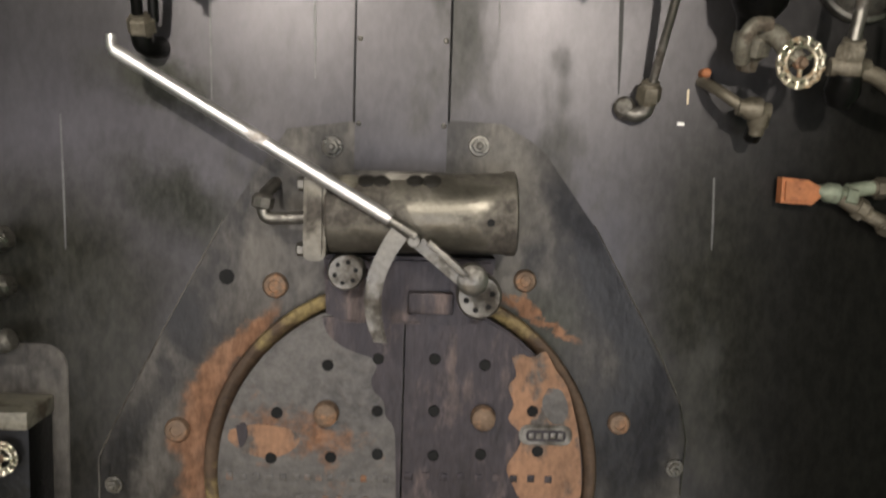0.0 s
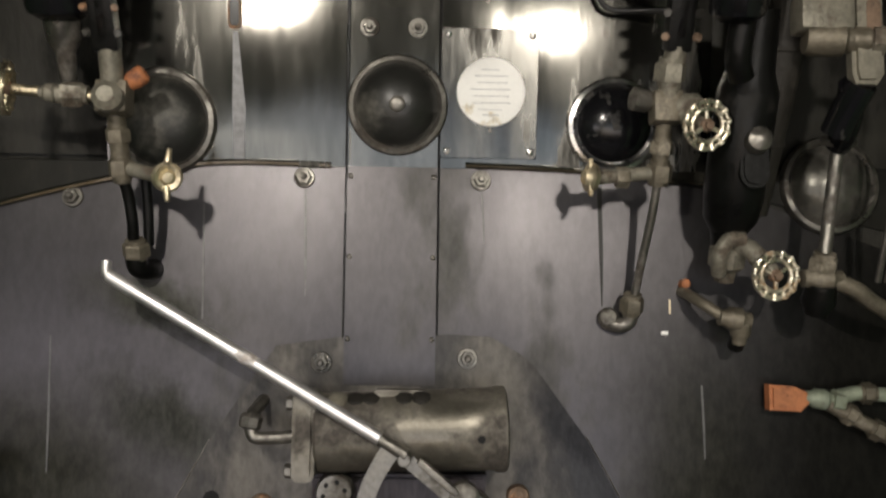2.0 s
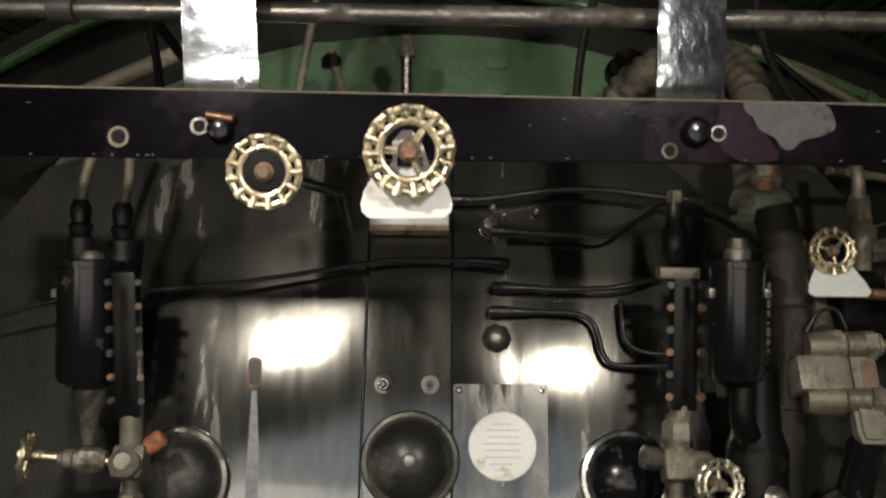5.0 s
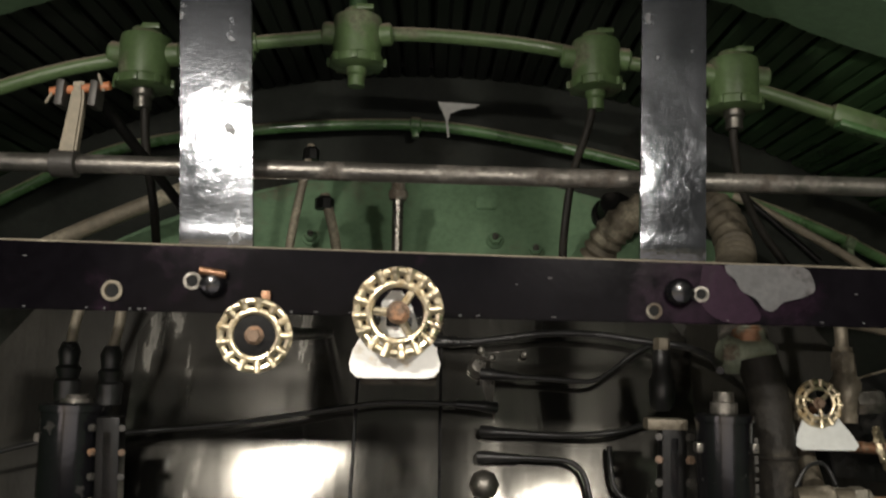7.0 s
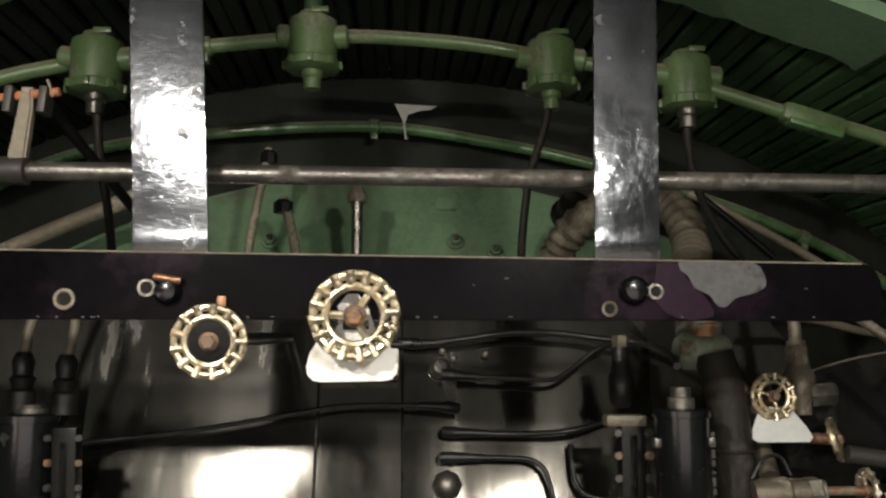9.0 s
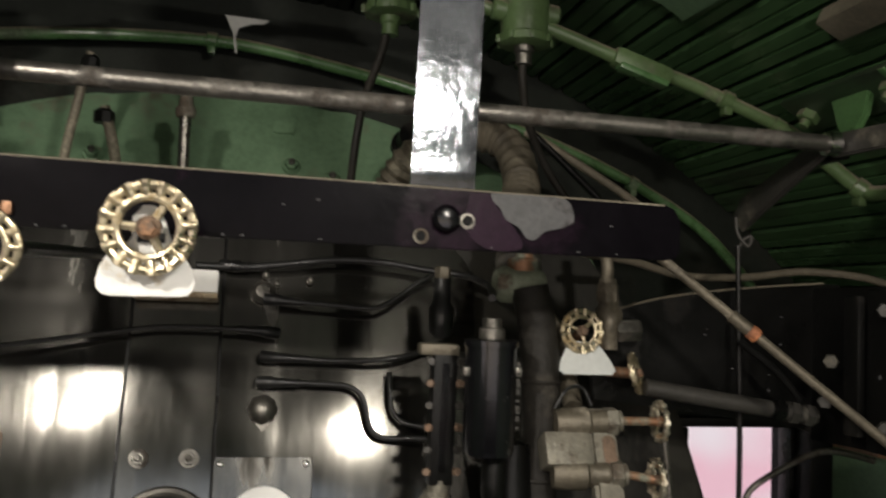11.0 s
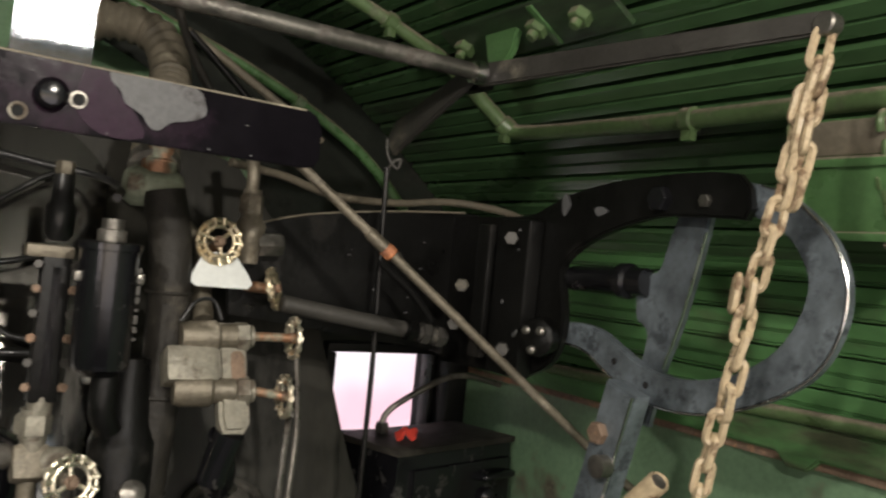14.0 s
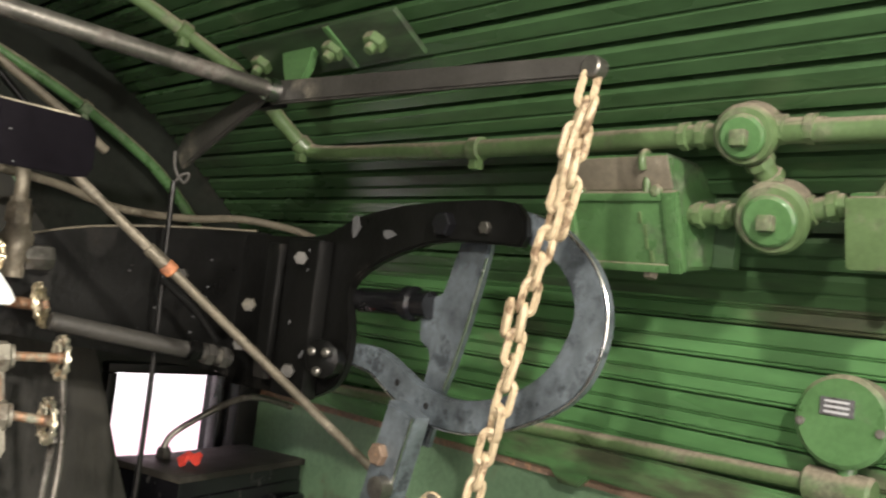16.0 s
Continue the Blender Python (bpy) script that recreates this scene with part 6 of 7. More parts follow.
part("block_hole", lathe(B(), [(0.006, 0), (0.006, 0.001), (0, 0.001)], (-0.046, 0.836, 0.0487), (0, 0, 1), 12), HOLE_DARK, cb)

# chain, diagonal rod, hanging cable
ch = thing("lever_chain", "cream-painted steel chain hanging from the lever arm", "chain", o=(0.98, 0.58, 2.075))
c0, c1 = Vector((0.980, 0.582, 2.076)), Vector((0.984, 0.735, 1.36))
bm = B()
PITCH = 0.0300


def link_mesh(length, width, r):
    pts = []
    for i in range(20):
        a = 2 * math.pi * i / 20
        x, y = math.cos(a), math.sin(a)
        pts.append(Vector((x * width / 2, 0, math.copysign(max(0, length / 2 - width / 2), y) + y * width / 2)))
    b = B()
    rings = []
    for i in range(20):
        t = (pts[(i + 1) % 20] - pts[i - 1]).normalized()
        s = Vector((0, 1, 0))
        o2 = t.cross(s)
        rings.append([b.verts.new(pts[i] + s * (r * math.cos(k * math.pi / 3)) + o2 * (r * math.sin(k * math.pi / 3))) for k in range(6)])
    for i in range(20):
        a_, b_ = rings[i], rings[(i + 1) % 20]
        for k in range(6):
            b.faces.new((a_[k], a_[(k + 1) % 6], b_[(k + 1) % 6], b_[k]))
    return mesh_of("chain_link", b, CHAIN_CREAM)


LINK = link_mesh(0.0400, 0.0165, 0.0050)
n = int((c1 - c0).length / PITCH)
tq = turn_to(c1 - c0)
for strand, k0, k1, off in ((0, 0, n, (0, 0, 0)), (1, 1, 6, (0.003, -0.010, 0.0)), (2, 9, 10, (-0.006, 0.016, 0.004))):
    for i in range(k0, k1):
        ob = new("chain_link", LINK)
        ob.parent = ch
        wob = Vector((0.002 * math.sin(i * 1.7), 0.003 * math.sin(i * 0.9), 0))
        ob.matrix_local = Matrix.Translation(c0.lerp(c1, (i + 0.5) / n) + wob + Vector(off) - ORIGIN[ch.name]) @ tq @ Matrix.Rotation(radians(45 + 72 * (i % 2) + 16 * math.sin(i * 2.3)), 4, "Z") @ Matrix.Rotation(radians(5 * math.sin(i * 1.3)), 4, "X")

dr = thing("diagonal_rod", "dusty slanting rod with an orange collar", "rod", o=(1.194, 1.009, 1.476))
part("rod_bar", rod(B(), (0.602, 1.177, 1.959), (1.315, 0.974, 1.378), 0.0071, 14), VALVE, dr)
part("coupling", rod(B(), (0.7571, 1.133, 1.8325), (0.7832, 1.1256, 1.8112), 0.0096, 14), VALVE, dr)
part("orange_collar", rod(B(), (0.7826, 1.1258, 1.8117), (0.7944, 1.1224, 1.802), 0.0112, 14), TAPE_ORANGE, dr)
hg = thing("hand_grip", "worn cream tubular hand grip beside the reverser", "grip", o=(1.0, 0.80, 1.54))
part("grip_tube", lathe(B(), [(0.009, 0.006), (0.012, 0), (0.0145, 0.004), (0.0145, 0.30), (0.012, 0.305), (0, 0.305)], (0.998, 0.765, 1.560), (0.05, 0.62, -0.60), 22), CHAIN_CREAM, hg)
part("grip_end", lathe(B(), [(0.011, 0), (0.011, -0.004), (0, -0.004)], (0.9985, 0.770, 1.5552), (0.05, 0.62, -0.60), 18), IRON, hg)
hc = thing("hanging_cable", "thin dark cable hanging from a wire hook", "cable", o=(0.90, 1.36, 1.98))
part("cable_run", tube(B(), [(0.866, 1.300, 1.948), (0.870, 1.300, 1.799), (0.875, 1.300, 1.608), (0.873, 1.300, 1.368), (0.870, 1.300, 1.129)], 0.0048, 8), BLACK_MATT, hc)
part("wire_hook", tube(B(), [(0.864, 1.305, 1.996), (0.866, 1.300, 1.967), (0.882, 1.296, 1.948), (0.888, 1.296, 1.964), (0.875, 1.300, 1.957), (0.867, 1.300, 1.938)], 0.0026, 8), DARK_ARM, hc)
# ---------------------------------------------------------------- reverser bracket and quadrant
rv = thing("reverser_bracket", "black painted reverser bracket plates, chipped and bolted", "bracket", o=(1.0, 1.3, 1.62))
part("face_plate", slab(B(), curve_by([(0.62, 1.815), (0.725, 1.848), (0.81, 1.865), (0.935, 1.881), (1.066, 1.893)], 4) + [(1.10, 1.893), (1.10, 1.612), (1.02, 1.64), (0.83, 1.663), (0.64, 1.685)], 1.355, 1.367, "xz", 0.002), BLACK_MATT, rv, "broad black face plate")
arm = curve_by([(1.36, 1.885), (1.15, 1.888), (1.09, 1.905), (1.04, 1.922), (0.95, 1.938), (0.859, 1.945), (0.78, 1.947), (0.73, 1.943)], 4)
arm += [(0.712, 1.925), (0.707, 1.900), (0.715, 1.886)]
arm += curve_by([(0.78, 1.889), (0.86, 1.888), (0.94, 1.869), (1.00, 1.845), (1.038, 1.818), (1.042, 1.79), (1.03, 1.74), (1.035, 1.69), (1.06, 1.655), (1.12, 1.628)], 4) + [(1.36, 1.62)]
part("arched_arm", slab(B(), arm, 1.046, 1.062, "yz", 0.003), BLACK_MATT, rv, "black arched arm, paint chipped")
for y, z, w_, h_ in ((1.045, 1.905, 0.020, 0.034), (0.965, 1.895, 0.030, 0.014)):
    part("paint_chip", slab(B(), curve_by([(y - w_ / 2, z), (y, z + h_ / 2), (y + w_ / 2, z + h_ * 0.3), (y + w_ * 0.2, z - h_ / 2), (y - w_ / 2, z)], 3)[:-1], 1.0442, 1.0460, "yz"), PATCH_GREY, rv)
for y, z, r in ((0.850, 1.912, 0.018), (0.775, 1.909, 0.009)):
    part("arm_bolt", hexnut(B(), (1.046, y, z), (-1, 0, 0), r, r * 0.8), BLACK_GLOSS if r > 0.01 else IRON, rv)
rnd = random.Random(8)
for k in range(6):
    y, z, q = rnd.uniform(1.10, 1.17), rnd.uniform(1.64, 1.87), rnd.uniform(0.002, 0.004)
    part("edge_chip", slab(B(), curve_by([(y - q, z), (y, z + q * rnd.uniform(0.8, 2.0)), (y + q, z + q * 0.3), (y + q * 0.2, z - q), (y - q, z)], 2)[:-1], 1.0137, 1.0151, "yz"), PATCH_GREY, rv)
for k in range(14):
    x, z, q = rnd.uniform(0.68, 1.0), rnd.uniform(1.68, 1.86), rnd.uniform(0.0012, 0.003)
    part("edge_chip", slab(B(), rounded(q * 2, q, q * 0.3, x, z, 2), 1.3535, 1.3552, "xz"), PATCH_GREY, rv)
part("plate_edge", tube(B(), [(0.62, 1.354, 1.816), (0.725, 1.354, 1.849), (0.81, 1.354, 1.866), (0.935, 1.354, 1.882), (1.066, 1.354, 1.894)], 0.0018, 6, 4), TAN_PIPE, rv, "upper edge worn to dusty brown")
part("upright_angle", box(B(), (1.030, 1.135, 1.755), (0.030, 0.085, 0.25), 0.006), BLACK_MATT, rv)
part("upright_rib", box(B(), (1.012, 1.20, 1.76), (0.014, 0.035, 0.22), 0.004), BLACK_MATT, rv)
for x, y, z in ((1.010, 1.13, 1.848), (0.985, 1.22, 1.765), (1.012, 1.13, 1.672), (0.93, 1.352, 1.80), (0.99, 1.24, 1.70)):
    part("bracket_bolt", hexnut(B(), (x, y, z), (-0.6, -0.8, 0), 0.012, 0.016), DARK_ARM, rv, "worn bolt head")
part("lower_pipe", rod(B(), (0.70, 1.29, 1.712), (0.985, 1.27, 1.672), 0.014, 14), DARK_ARM, rv)
for k in range(3):
    part("pipe_coupling", union(B(), (0.925 + 0.028 * k, 1.272, 1.681 - 0.004 * k), (1, -0.05, -0.14), 0.019, 0.016), DARK_ARM if k else BLACK_MATT, rv)
part("link_wire", tube(B(), [(0.86, 1.28, 1.79), (0.915, 1.262, 1.745), (0.955, 1.255, 1.70)], 0.006, 8), BLACK_MATT, rv)
part("clamp_knob", lathe(B(), [(0, 0), (0.026, 0), (0.030, 0.012), (0.030, 0.035), (0.02, 0.042), (0, 0.042)], (1.045, 1.062, 1.700), (-0.9, -0.35, 0), 10), BLACK_MATT, rv)
for dy, dz in ((0.0, -0.018), (0.016, 0.010), (-0.018, 0.012)):
    part("knob_screw", lathe(B(), [(0.007, 0), (0.007, 0.006), (0.004, 0.009), (0, 0.009)], (1.005, 1.045 + dy, 1.700 + dz), (-0.9, -0.35, 0), 10), IRON, rv)

qd = thing("reverser_quadrant", "scuffed grey steel D-shaped quadrant bow", "quadrant", o=(1.07, 0.8, 1.64))
outer = curve_by([(0.735, 1.936), (0.690, 1.925), (0.650, 1.905), (0.606, 1.865), (0.584, 1.812), (0.592, 1.752), (0.627, 1.702), (0.700, 1.660), (0.776, 1.637), (0.85, 1.634), (0.905, 1.647), (0.955, 1.668), (0.995, 1.688), (1.045, 1.695)], 5)
inner = curve_by([(1.05, 1.727), (1.005, 1.728), (0.965, 1.722), (0.925, 1.705), (0.884, 1.688), (0.83, 1.678), (0.775, 1.682), (0.715, 1.702), (0.662, 1.742), (0.634, 1.805), (0.650, 1.850), (0.685, 1.880), (0.735, 1.897)], 5)
part("bow", slab(B(), outer + inner, 1.0635, 1.081, "yz", 0.003), GREY_STEEL, qd)
part("bow_edge", tube(B(), [(1.0645, a, b) for a, b in outer[3:]], 0.0016, 6, 1), BRIGHT, qd, "rim rubbed bright")
for y, z in ((0.93, 1.683), (0.866, 1.660)):
    part("bow_hole", lathe(B(), [(0.005, 0), (0.005, 0.001), (0, 0.001)], (1.0632, y, z), (-1, 0, 0), 12), HOLE_DARK, qd)
lvq = thing("reverser_lever", "flat grey steel lever through the quadrant bow", "lever", o=(1.09, 0.86, 1.5))
part("lever_bar", slab(B(), [(0.852, 1.905), (0.798, 1.905)] + curve_by([(0.803, 1.874), (0.816, 1.815), (0.831, 1.759), (0.845, 1.715), (0.857, 1.684), (0.877, 1.60)], 3) + [(0.930, 1.60)] + curve_by([(0.904, 1.677), (0.895, 1.715), (0.899, 1.735), (0.918, 1.748), (0.922, 1.775), (0.926, 1.803), (0.900, 1.812), (0.882, 1.820), (0.866, 1.867)], 3), 1.084, 1.098, "yz", 0.003), GREY_STEEL, lvq)
part("lever_edge", tube(B(), [(1.0845, 0.8035, 1.872), (1.0845, 0.817, 1.815), (1.0845, 0.832, 1.759), (1.0845, 0.846, 1.715), (1.0845, 0.858, 1.684)], 0.0018, 6, 2), BRIGHT, lvq, "edge rubbed bright")
part("lower_box", slab(B(), [(0.905, 1.662), (0.850, 1.646), (1.293, 0.0), (1.354, 0.0)], 1.026, 1.062, "yz", 0.004), GREY_STEEL, lvq, "grey lower bracket with a worn edge")
part("box_edge", tube(B(), [(1.0265, 0.852, 1.645), (1.0265, 0.905, 1.449), (1.0265, 0.98, 1.17)], 0.002, 6, 2), BRIGHT, lvq, "corner worn bright")
part("box_bolt", hexnut(B(), (1.026, 0.906, 1.587), (-1, 0, 0), 0.016, 0.012), RUST_HEAD, lvq)
part("grip", lathe(B(), [(0.016, 0), (0.019, 0.004), (0.019, 0.10), (0.026, 0.104), (0.026, 0.118), (0.020, 0.122), (0.020, 0.15), (0, 0.15)], (1.070, 1.045, 1.795), (0.06, -1, 0.03), 20), BLACK_GLOSS, lvq, "black latch grip")
part("pin_lower", lathe(B(), [(0.016, 0), (0.016, 0.02), (0, 0.024)], (1.028, 0.890, 1.545), (-1, 0, 0), 12), IRON, lvq)
single("bracket_stay", box(B(), (1.075, 1.66, 1.72), (0.02, 0.56, 0.10), 0.004), BLACK_MATT, "black stay from the bracket to the front sheet", "stay")

# ---------------------------------------------------------------- roof plate, conduits and junction boxes
rb = thing("roof_bracket", "green roof bracket plate with three big nuts", "bracket", o=(1.02, 1.15, 2.19))
rr_ = pose(1.022, 1.155, 2.196, 0, 31.5, 0)


def on_roof(a, y, d):
    """A place on the sloping roof: a along the slope, d below the boards."""
    return rr_ @ Vector((a, y - 1.155, -d))


bm = B()
box(bm, rr_ @ Vector((0, 0, -0.004)), (0.085, 0.42, 0.010), 0.002, pose(0, 0, 0, 0, 31.5, 0))
part("plate", bm, GREEN_ROOF, rb)
part("joint_strip", box(B(), rr_ @ Vector((0, -0.05, -0.011)), (0.085, 0.014, 0.004), 0.001, pose(0, 0, 0, 0, 31.5, 0)), GREEN_LEAF, rb)
nd = rr_.to_3x3() @ Vector((0, 0, -1))
for y in (1.328, 1.122, 1.018):
    part("bracket_nut", hexnut(B(), on_roof(0.0, y, 0.008), nd, 0.019, 0.016), GREEN_PIPE, rb)
    part("nut_end", rod(B(), on_roof(0.0, y, 0.022), on_roof(0.0, y, 0.036), 0.009, 10), GREEN_PIPE, rb)
part("ear", slab(B(), [(1.262, 2.20), (1.165, 2.20), (1.175, 2.16), (1.205, 2.125), (1.225, 2.122), (1.245, 2.150)], 1.008, 1.022, "yz", 0.003), GREEN_LEAF, rb, "bright green hanging ear")


def conduit(name, label, pts, r, material, clips=()):
    t = thing(name, label, "conduit", o=pts[0], group="green conduits")
    part("conduit_run", tube(B(), pts, r, 14), material, t)
    for c, ax in clips:
        bm = B()
        lathe(bm, [(r, 0), (r * 1.35, 0.002), (r * 1.35, 0.022), (r, 0.024)], Vector(c) - Vector(ax).normalized() * 0.012, ax, 16)
        box(bm, Vector(c) + Vector((0, 0, -r * 1.5)), (0.016, 0.020, r * 1.6), 0.003)
        part("pipe_clip", bm, material, t)
    return t


conduit("lamp_conduit", "dusty green lamp conduit arching across under the roof", [(-1.10, 1.36, 2.03), (-0.86, 1.36, 2.20), (-0.66, 1.37, 2.295), (-0.47, 1.40, 2.352), (-0.129, 1.43, 2.408), (0.10, 1.44, 2.408), (0.287, 1.45, 2.386), (0.518, 1.425, 2.336), (0.69, 1.41, 2.28), (0.83, 1.41, 2.245), (0.99, 1.40, 2.185)], 0.0125, GREEN_PIPE, (((-0.31, 1.417, 2.383), (1, 0, 0.15)), ((0.90, 1.405, 2.22), (1, 0, -0.35))))
conduit("front_conduit", "green conduit arching along the front sheet and down", [(-0.98, 1.87, 2.16), (-0.70, 1.87, 2.297), (-0.39, 1.87, 2.352), (-0.034, 1.87, 2.372), (0.236, 1.87, 2.338), (0.462, 1.87, 2.290), (0.711, 1.87, 2.214), (0.859, 1.87, 2.160), (0.99, 1.87, 2.100), (1.10, 1.87, 2.035), (1.18, 1.87, 1.965), (1.24, 1.87, 1.90)], 0.013, GREEN_LEAF, (((-0.034, 1.87, 2.372), (1, 0, -0.06)), ((0.93, 1.87, 2.128), (1, 0, -0.5))))
conduit("wall_conduit", "green conduit clipped along the curved roof side", [(0.99, 1.40, 2.185), (1.06, 1.40, 2.15), (1.12, 1.395, 2.105), (1.165, 1.38, 2.070), (1.18, 1.33, 2.060), (1.188, 1.146, 2.056), (1.194, 0.946, 2.054), (1.194, 0.56, 2.054), (1.20, 0.2, 2.05), (1.20, -0.6, 2.04)], 0.0145, GREEN_PIPE, (((1.194, 0.952, 2.054), (0, 1, 0)), ((1.16, 1.385, 2.073), (-0.6, 0.3, 0.5))))


def junction(c, r, h, plug, label, stem):
    """A round cast junction box on the conduit, lid ring downward."""
    t = thing("junction_box", label, "junction box", o=c, group="round junction boxes")
    x, y, z = c
    part("box_body", lathe(B(), [(0, h * 0.62), (r * 0.55, h * 0.62), (r * 0.60, h * 0.54), (r * 0.95, h * 0.45), (r, h * 0.30), (r * 0.96, -h * 0.35), (r * 0.9, -h * 0.38), (0, -h * 0.38)], c, (0, 0, 1), 24), GREEN_PIPE, t)
    bm = B()
    lathe(bm, [(r * 0.85, 0), (r * 1.08, -0.003), (r * 1.08, -0.016), (r * 0.9, -0.020), (0, -0.020)], (x, y, z - h * 0.36), (0, 0, 1), 24)
    for k in range(8):
        a = 2 * math.pi * k / 8
        box(bm, (x + r * 1.08 * math.cos(a), y + r * 1.08 * math.sin(a), z - h * 0.36 - 0.010), (0.010, 0.010, 0.014), 0.002, Matrix.Rotation(a, 4, "Z"))
    part("lid_ring", bm, GREEN_PIPE, t, "notched lid ring")
    part("gland", lathe(B(), [(r * 0.42, 0), (r * 0.42, -0.012), (r * 0.34, -0.016), (r * 0.34, -0.034), (0, -0.034)], (x, y, z - h * 0.36 - 0.018), (0, 0, 1), 12), plug, t)
    for sx in (-1, 1):
        part("side_boss", lathe(B(), [(0.020, 0), (0.020, 0.020), (0.016, 0.024), (0, 0.024)], (x + sx * r * 0.85, y, z + h * 0.12), (sx, 0, -0.12 * sx if x > 0 else 0.1), 14), GREEN_PIPE, t)
    part("lid_bolt", box(B(), (x + r * 0.3, y - r * 0.4, z + h * 0.62), (r * 0.7, 0.016, 0.010), 0.003), GREEN_PIPE, t)
    if stem:
        part("stem", rod(B(), (x, y, z + h * 0.5), (x, y, roof_z(abs(x)) + 0.002), 0.016, 14), GREEN_ROOF, t)
    return t


for c, stem in (((-0.478, 1.39, 2.338), False), ((-0.129, 1.425, 2.396), True), ((0.287, 1.445, 2.372), False), ((0.520, 1.420, 2.336), False)):
    junction(c, 0.043, 0.085, GREEN_PIPE if c[0] < 0.4 and c[0] > -0.4 else IRON, "dusty green round junction box with a notched ring", stem)
ft = thing("conduit_fitting", "oblong green conduit fitting with a ribbed lid", "conduit fitting", o=(0.73, 1.41, 2.265))
part("fitting_body", box(B(), (0.735, 1.41, 2.266), (0.115, 0.040, 0.034), 0.012, pose(0, 0, 0, 0, 17, 0)), GREEN_PIPE, ft)
part("fitting_lid", box(B(), (0.732, 1.398, 2.248), (0.095, 0.030, 0.012), 0.004, pose(0, 0, 0, 0, 17, 0)), GREEN_LEAF, ft)
for nm, pts in (("a", [(-0.475, 1.39, 2.285), (-0.472, 1.40, 2.20), (-0.465, 1.44, 2.10), (-0.47, 1.50, 2.0)]), ("b", [(0.285, 1.445, 2.320), (0.275, 1.45, 2.26), (0.248, 1.46, 2.17), (0.235, 1.47, 2.06), (0.235, 1.48, 1.98)]), ("c", [(0.520, 1.42, 2.285), (0.522, 1.43, 2.23), (0.545, 1.46, 2.16), (0.60, 1.50, 2.08), (0.68, 1.52, 1.99)])):
    t = thing("drop_cable", "grey-brown cable dropping from a junction box", "cable", o=pts[0], group="junction drop cables")
    part("cable_run", tube(B(), pts, 0.0075, 10), LAGGING, t)
wb = thing("cobweb", "small torn grey cobweb under the roof", "cobweb", o=(0.04, 1.45, 2.28))
bm = B()
slab(bm, [(0.012, 2.298), (0.085, 2.295), (0.075, 2.288), (0.055, 2.286), (0.035, 2.278), (0.030, 2.262), (0.034, 2.235), (0.030, 2.235), (0.026, 2.268)], 1.4500, 1.4506, "xz")
part("web_sheet", bm, COBWEB, wb)

# pipes and spindles over the boiler top
for nm, lab, pts, r, m_ in (("top_spindle", "steel spindle with a pale nut over the boiler", [(-0.060, 1.66, 1.90), (-0.060, 1.65, 2.17)], 0.011, IRON), ("sloping_pipe", "dusty tan pipe leaning over the boiler top", [(-0.275, 1.63, 1.95), (-0.262, 1.65, 2.10), (-0.235, 1.67, 2.27)], 0.0085, TAN_PIPE), ("sloping_pipe", "short dusty tan pipe over the boiler top", [(-0.165, 1.63, 1.98), (-0.180, 1.65, 2.08), (-0.204, 1.66, 2.17)], 0.010, TAN_PIPE), ("sloping_pipe", "tan flat-sided bar slanting beside the boiler", [(-0.86, 1.66, 1.99), (-0.70, 1.65, 2.072), (-0.44, 1.66, 2.19)], 0.016, TAN_PIPE), ("sloping_pipe", "dusty tan rod slanting over the boiler shoulder", [(0.60, 1.66, 2.185), (0.643, 1.65, 2.163), (0.795, 1.65, 2.081), (0.90, 1.66, 2.02)], 0.009, TAN_PIPE), ("sloping_pipe", "thin black rod slanting over the boiler shoulder", [(0.60, 1.60, 2.17), (0.66, 1.60, 2.12), (0.74, 1.60, 2.05)], 0.007, BLACK_MATT)):
    t = thing(nm, lab, "pipe", o=pts[0], group="pipes over the boiler")
    part("pipe_run", tube(B(), pts, r, 12), m_, t)
    if nm == "top_spindle":
        part("spindle_nut", lathe(B(), [(0.016, 0), (0.019, 0.006), (0.019, 0.016), (0.014, 0.022), (0.012, 0.04), (0, 0.04)], (-0.060, 1.65, 2.160), (0, 0, 1), 12), VALVE_PALE, t)
    elif pts[-1][2] > 2.16 and pts[0][0] > -0.4 and pts[0][0] < 0:
        part("pipe_nut", lathe(B(), [(r * 1.9, 0), (r * 1.9, 0.02), (r * 1.2, 0.026)], (pts[-1][0], pts[-1][1], pts[-1][2] - 0.03), (0, 0, 1), 8), BLACK_MATT, t)
flange = thing("steam_flange", "black flange on the green boiler end", "flange", BH, (0.40, 1.235, -0.034))
part("flange_disc", lathe(B(), [(0.045, 0), (0.045, 0.012), (0.036, 0.016), (0.034, 0.05), (0, 0.05)], (0.40, 1.235, -0.034), (0, 0, 1), 24), BLACK_MATT, flange)
oc = thing("slack_cable", "grey slack cable looping past the beam end", "cable", o=(0.75, 1.5, 1.96))
part("cable_run", tube(B(), [(0.64, 1.42, 1.93), (0.745, 1.45, 1.922), (0.86, 1.48, 1.902), (1.00, 1.50, 1.905), (1.11, 1.48, 1.920), (1.19, 1.42, 1.912), (1.21, 1.36, 1.895)], 0.0075, 10), HOSE_BROWN, oc)

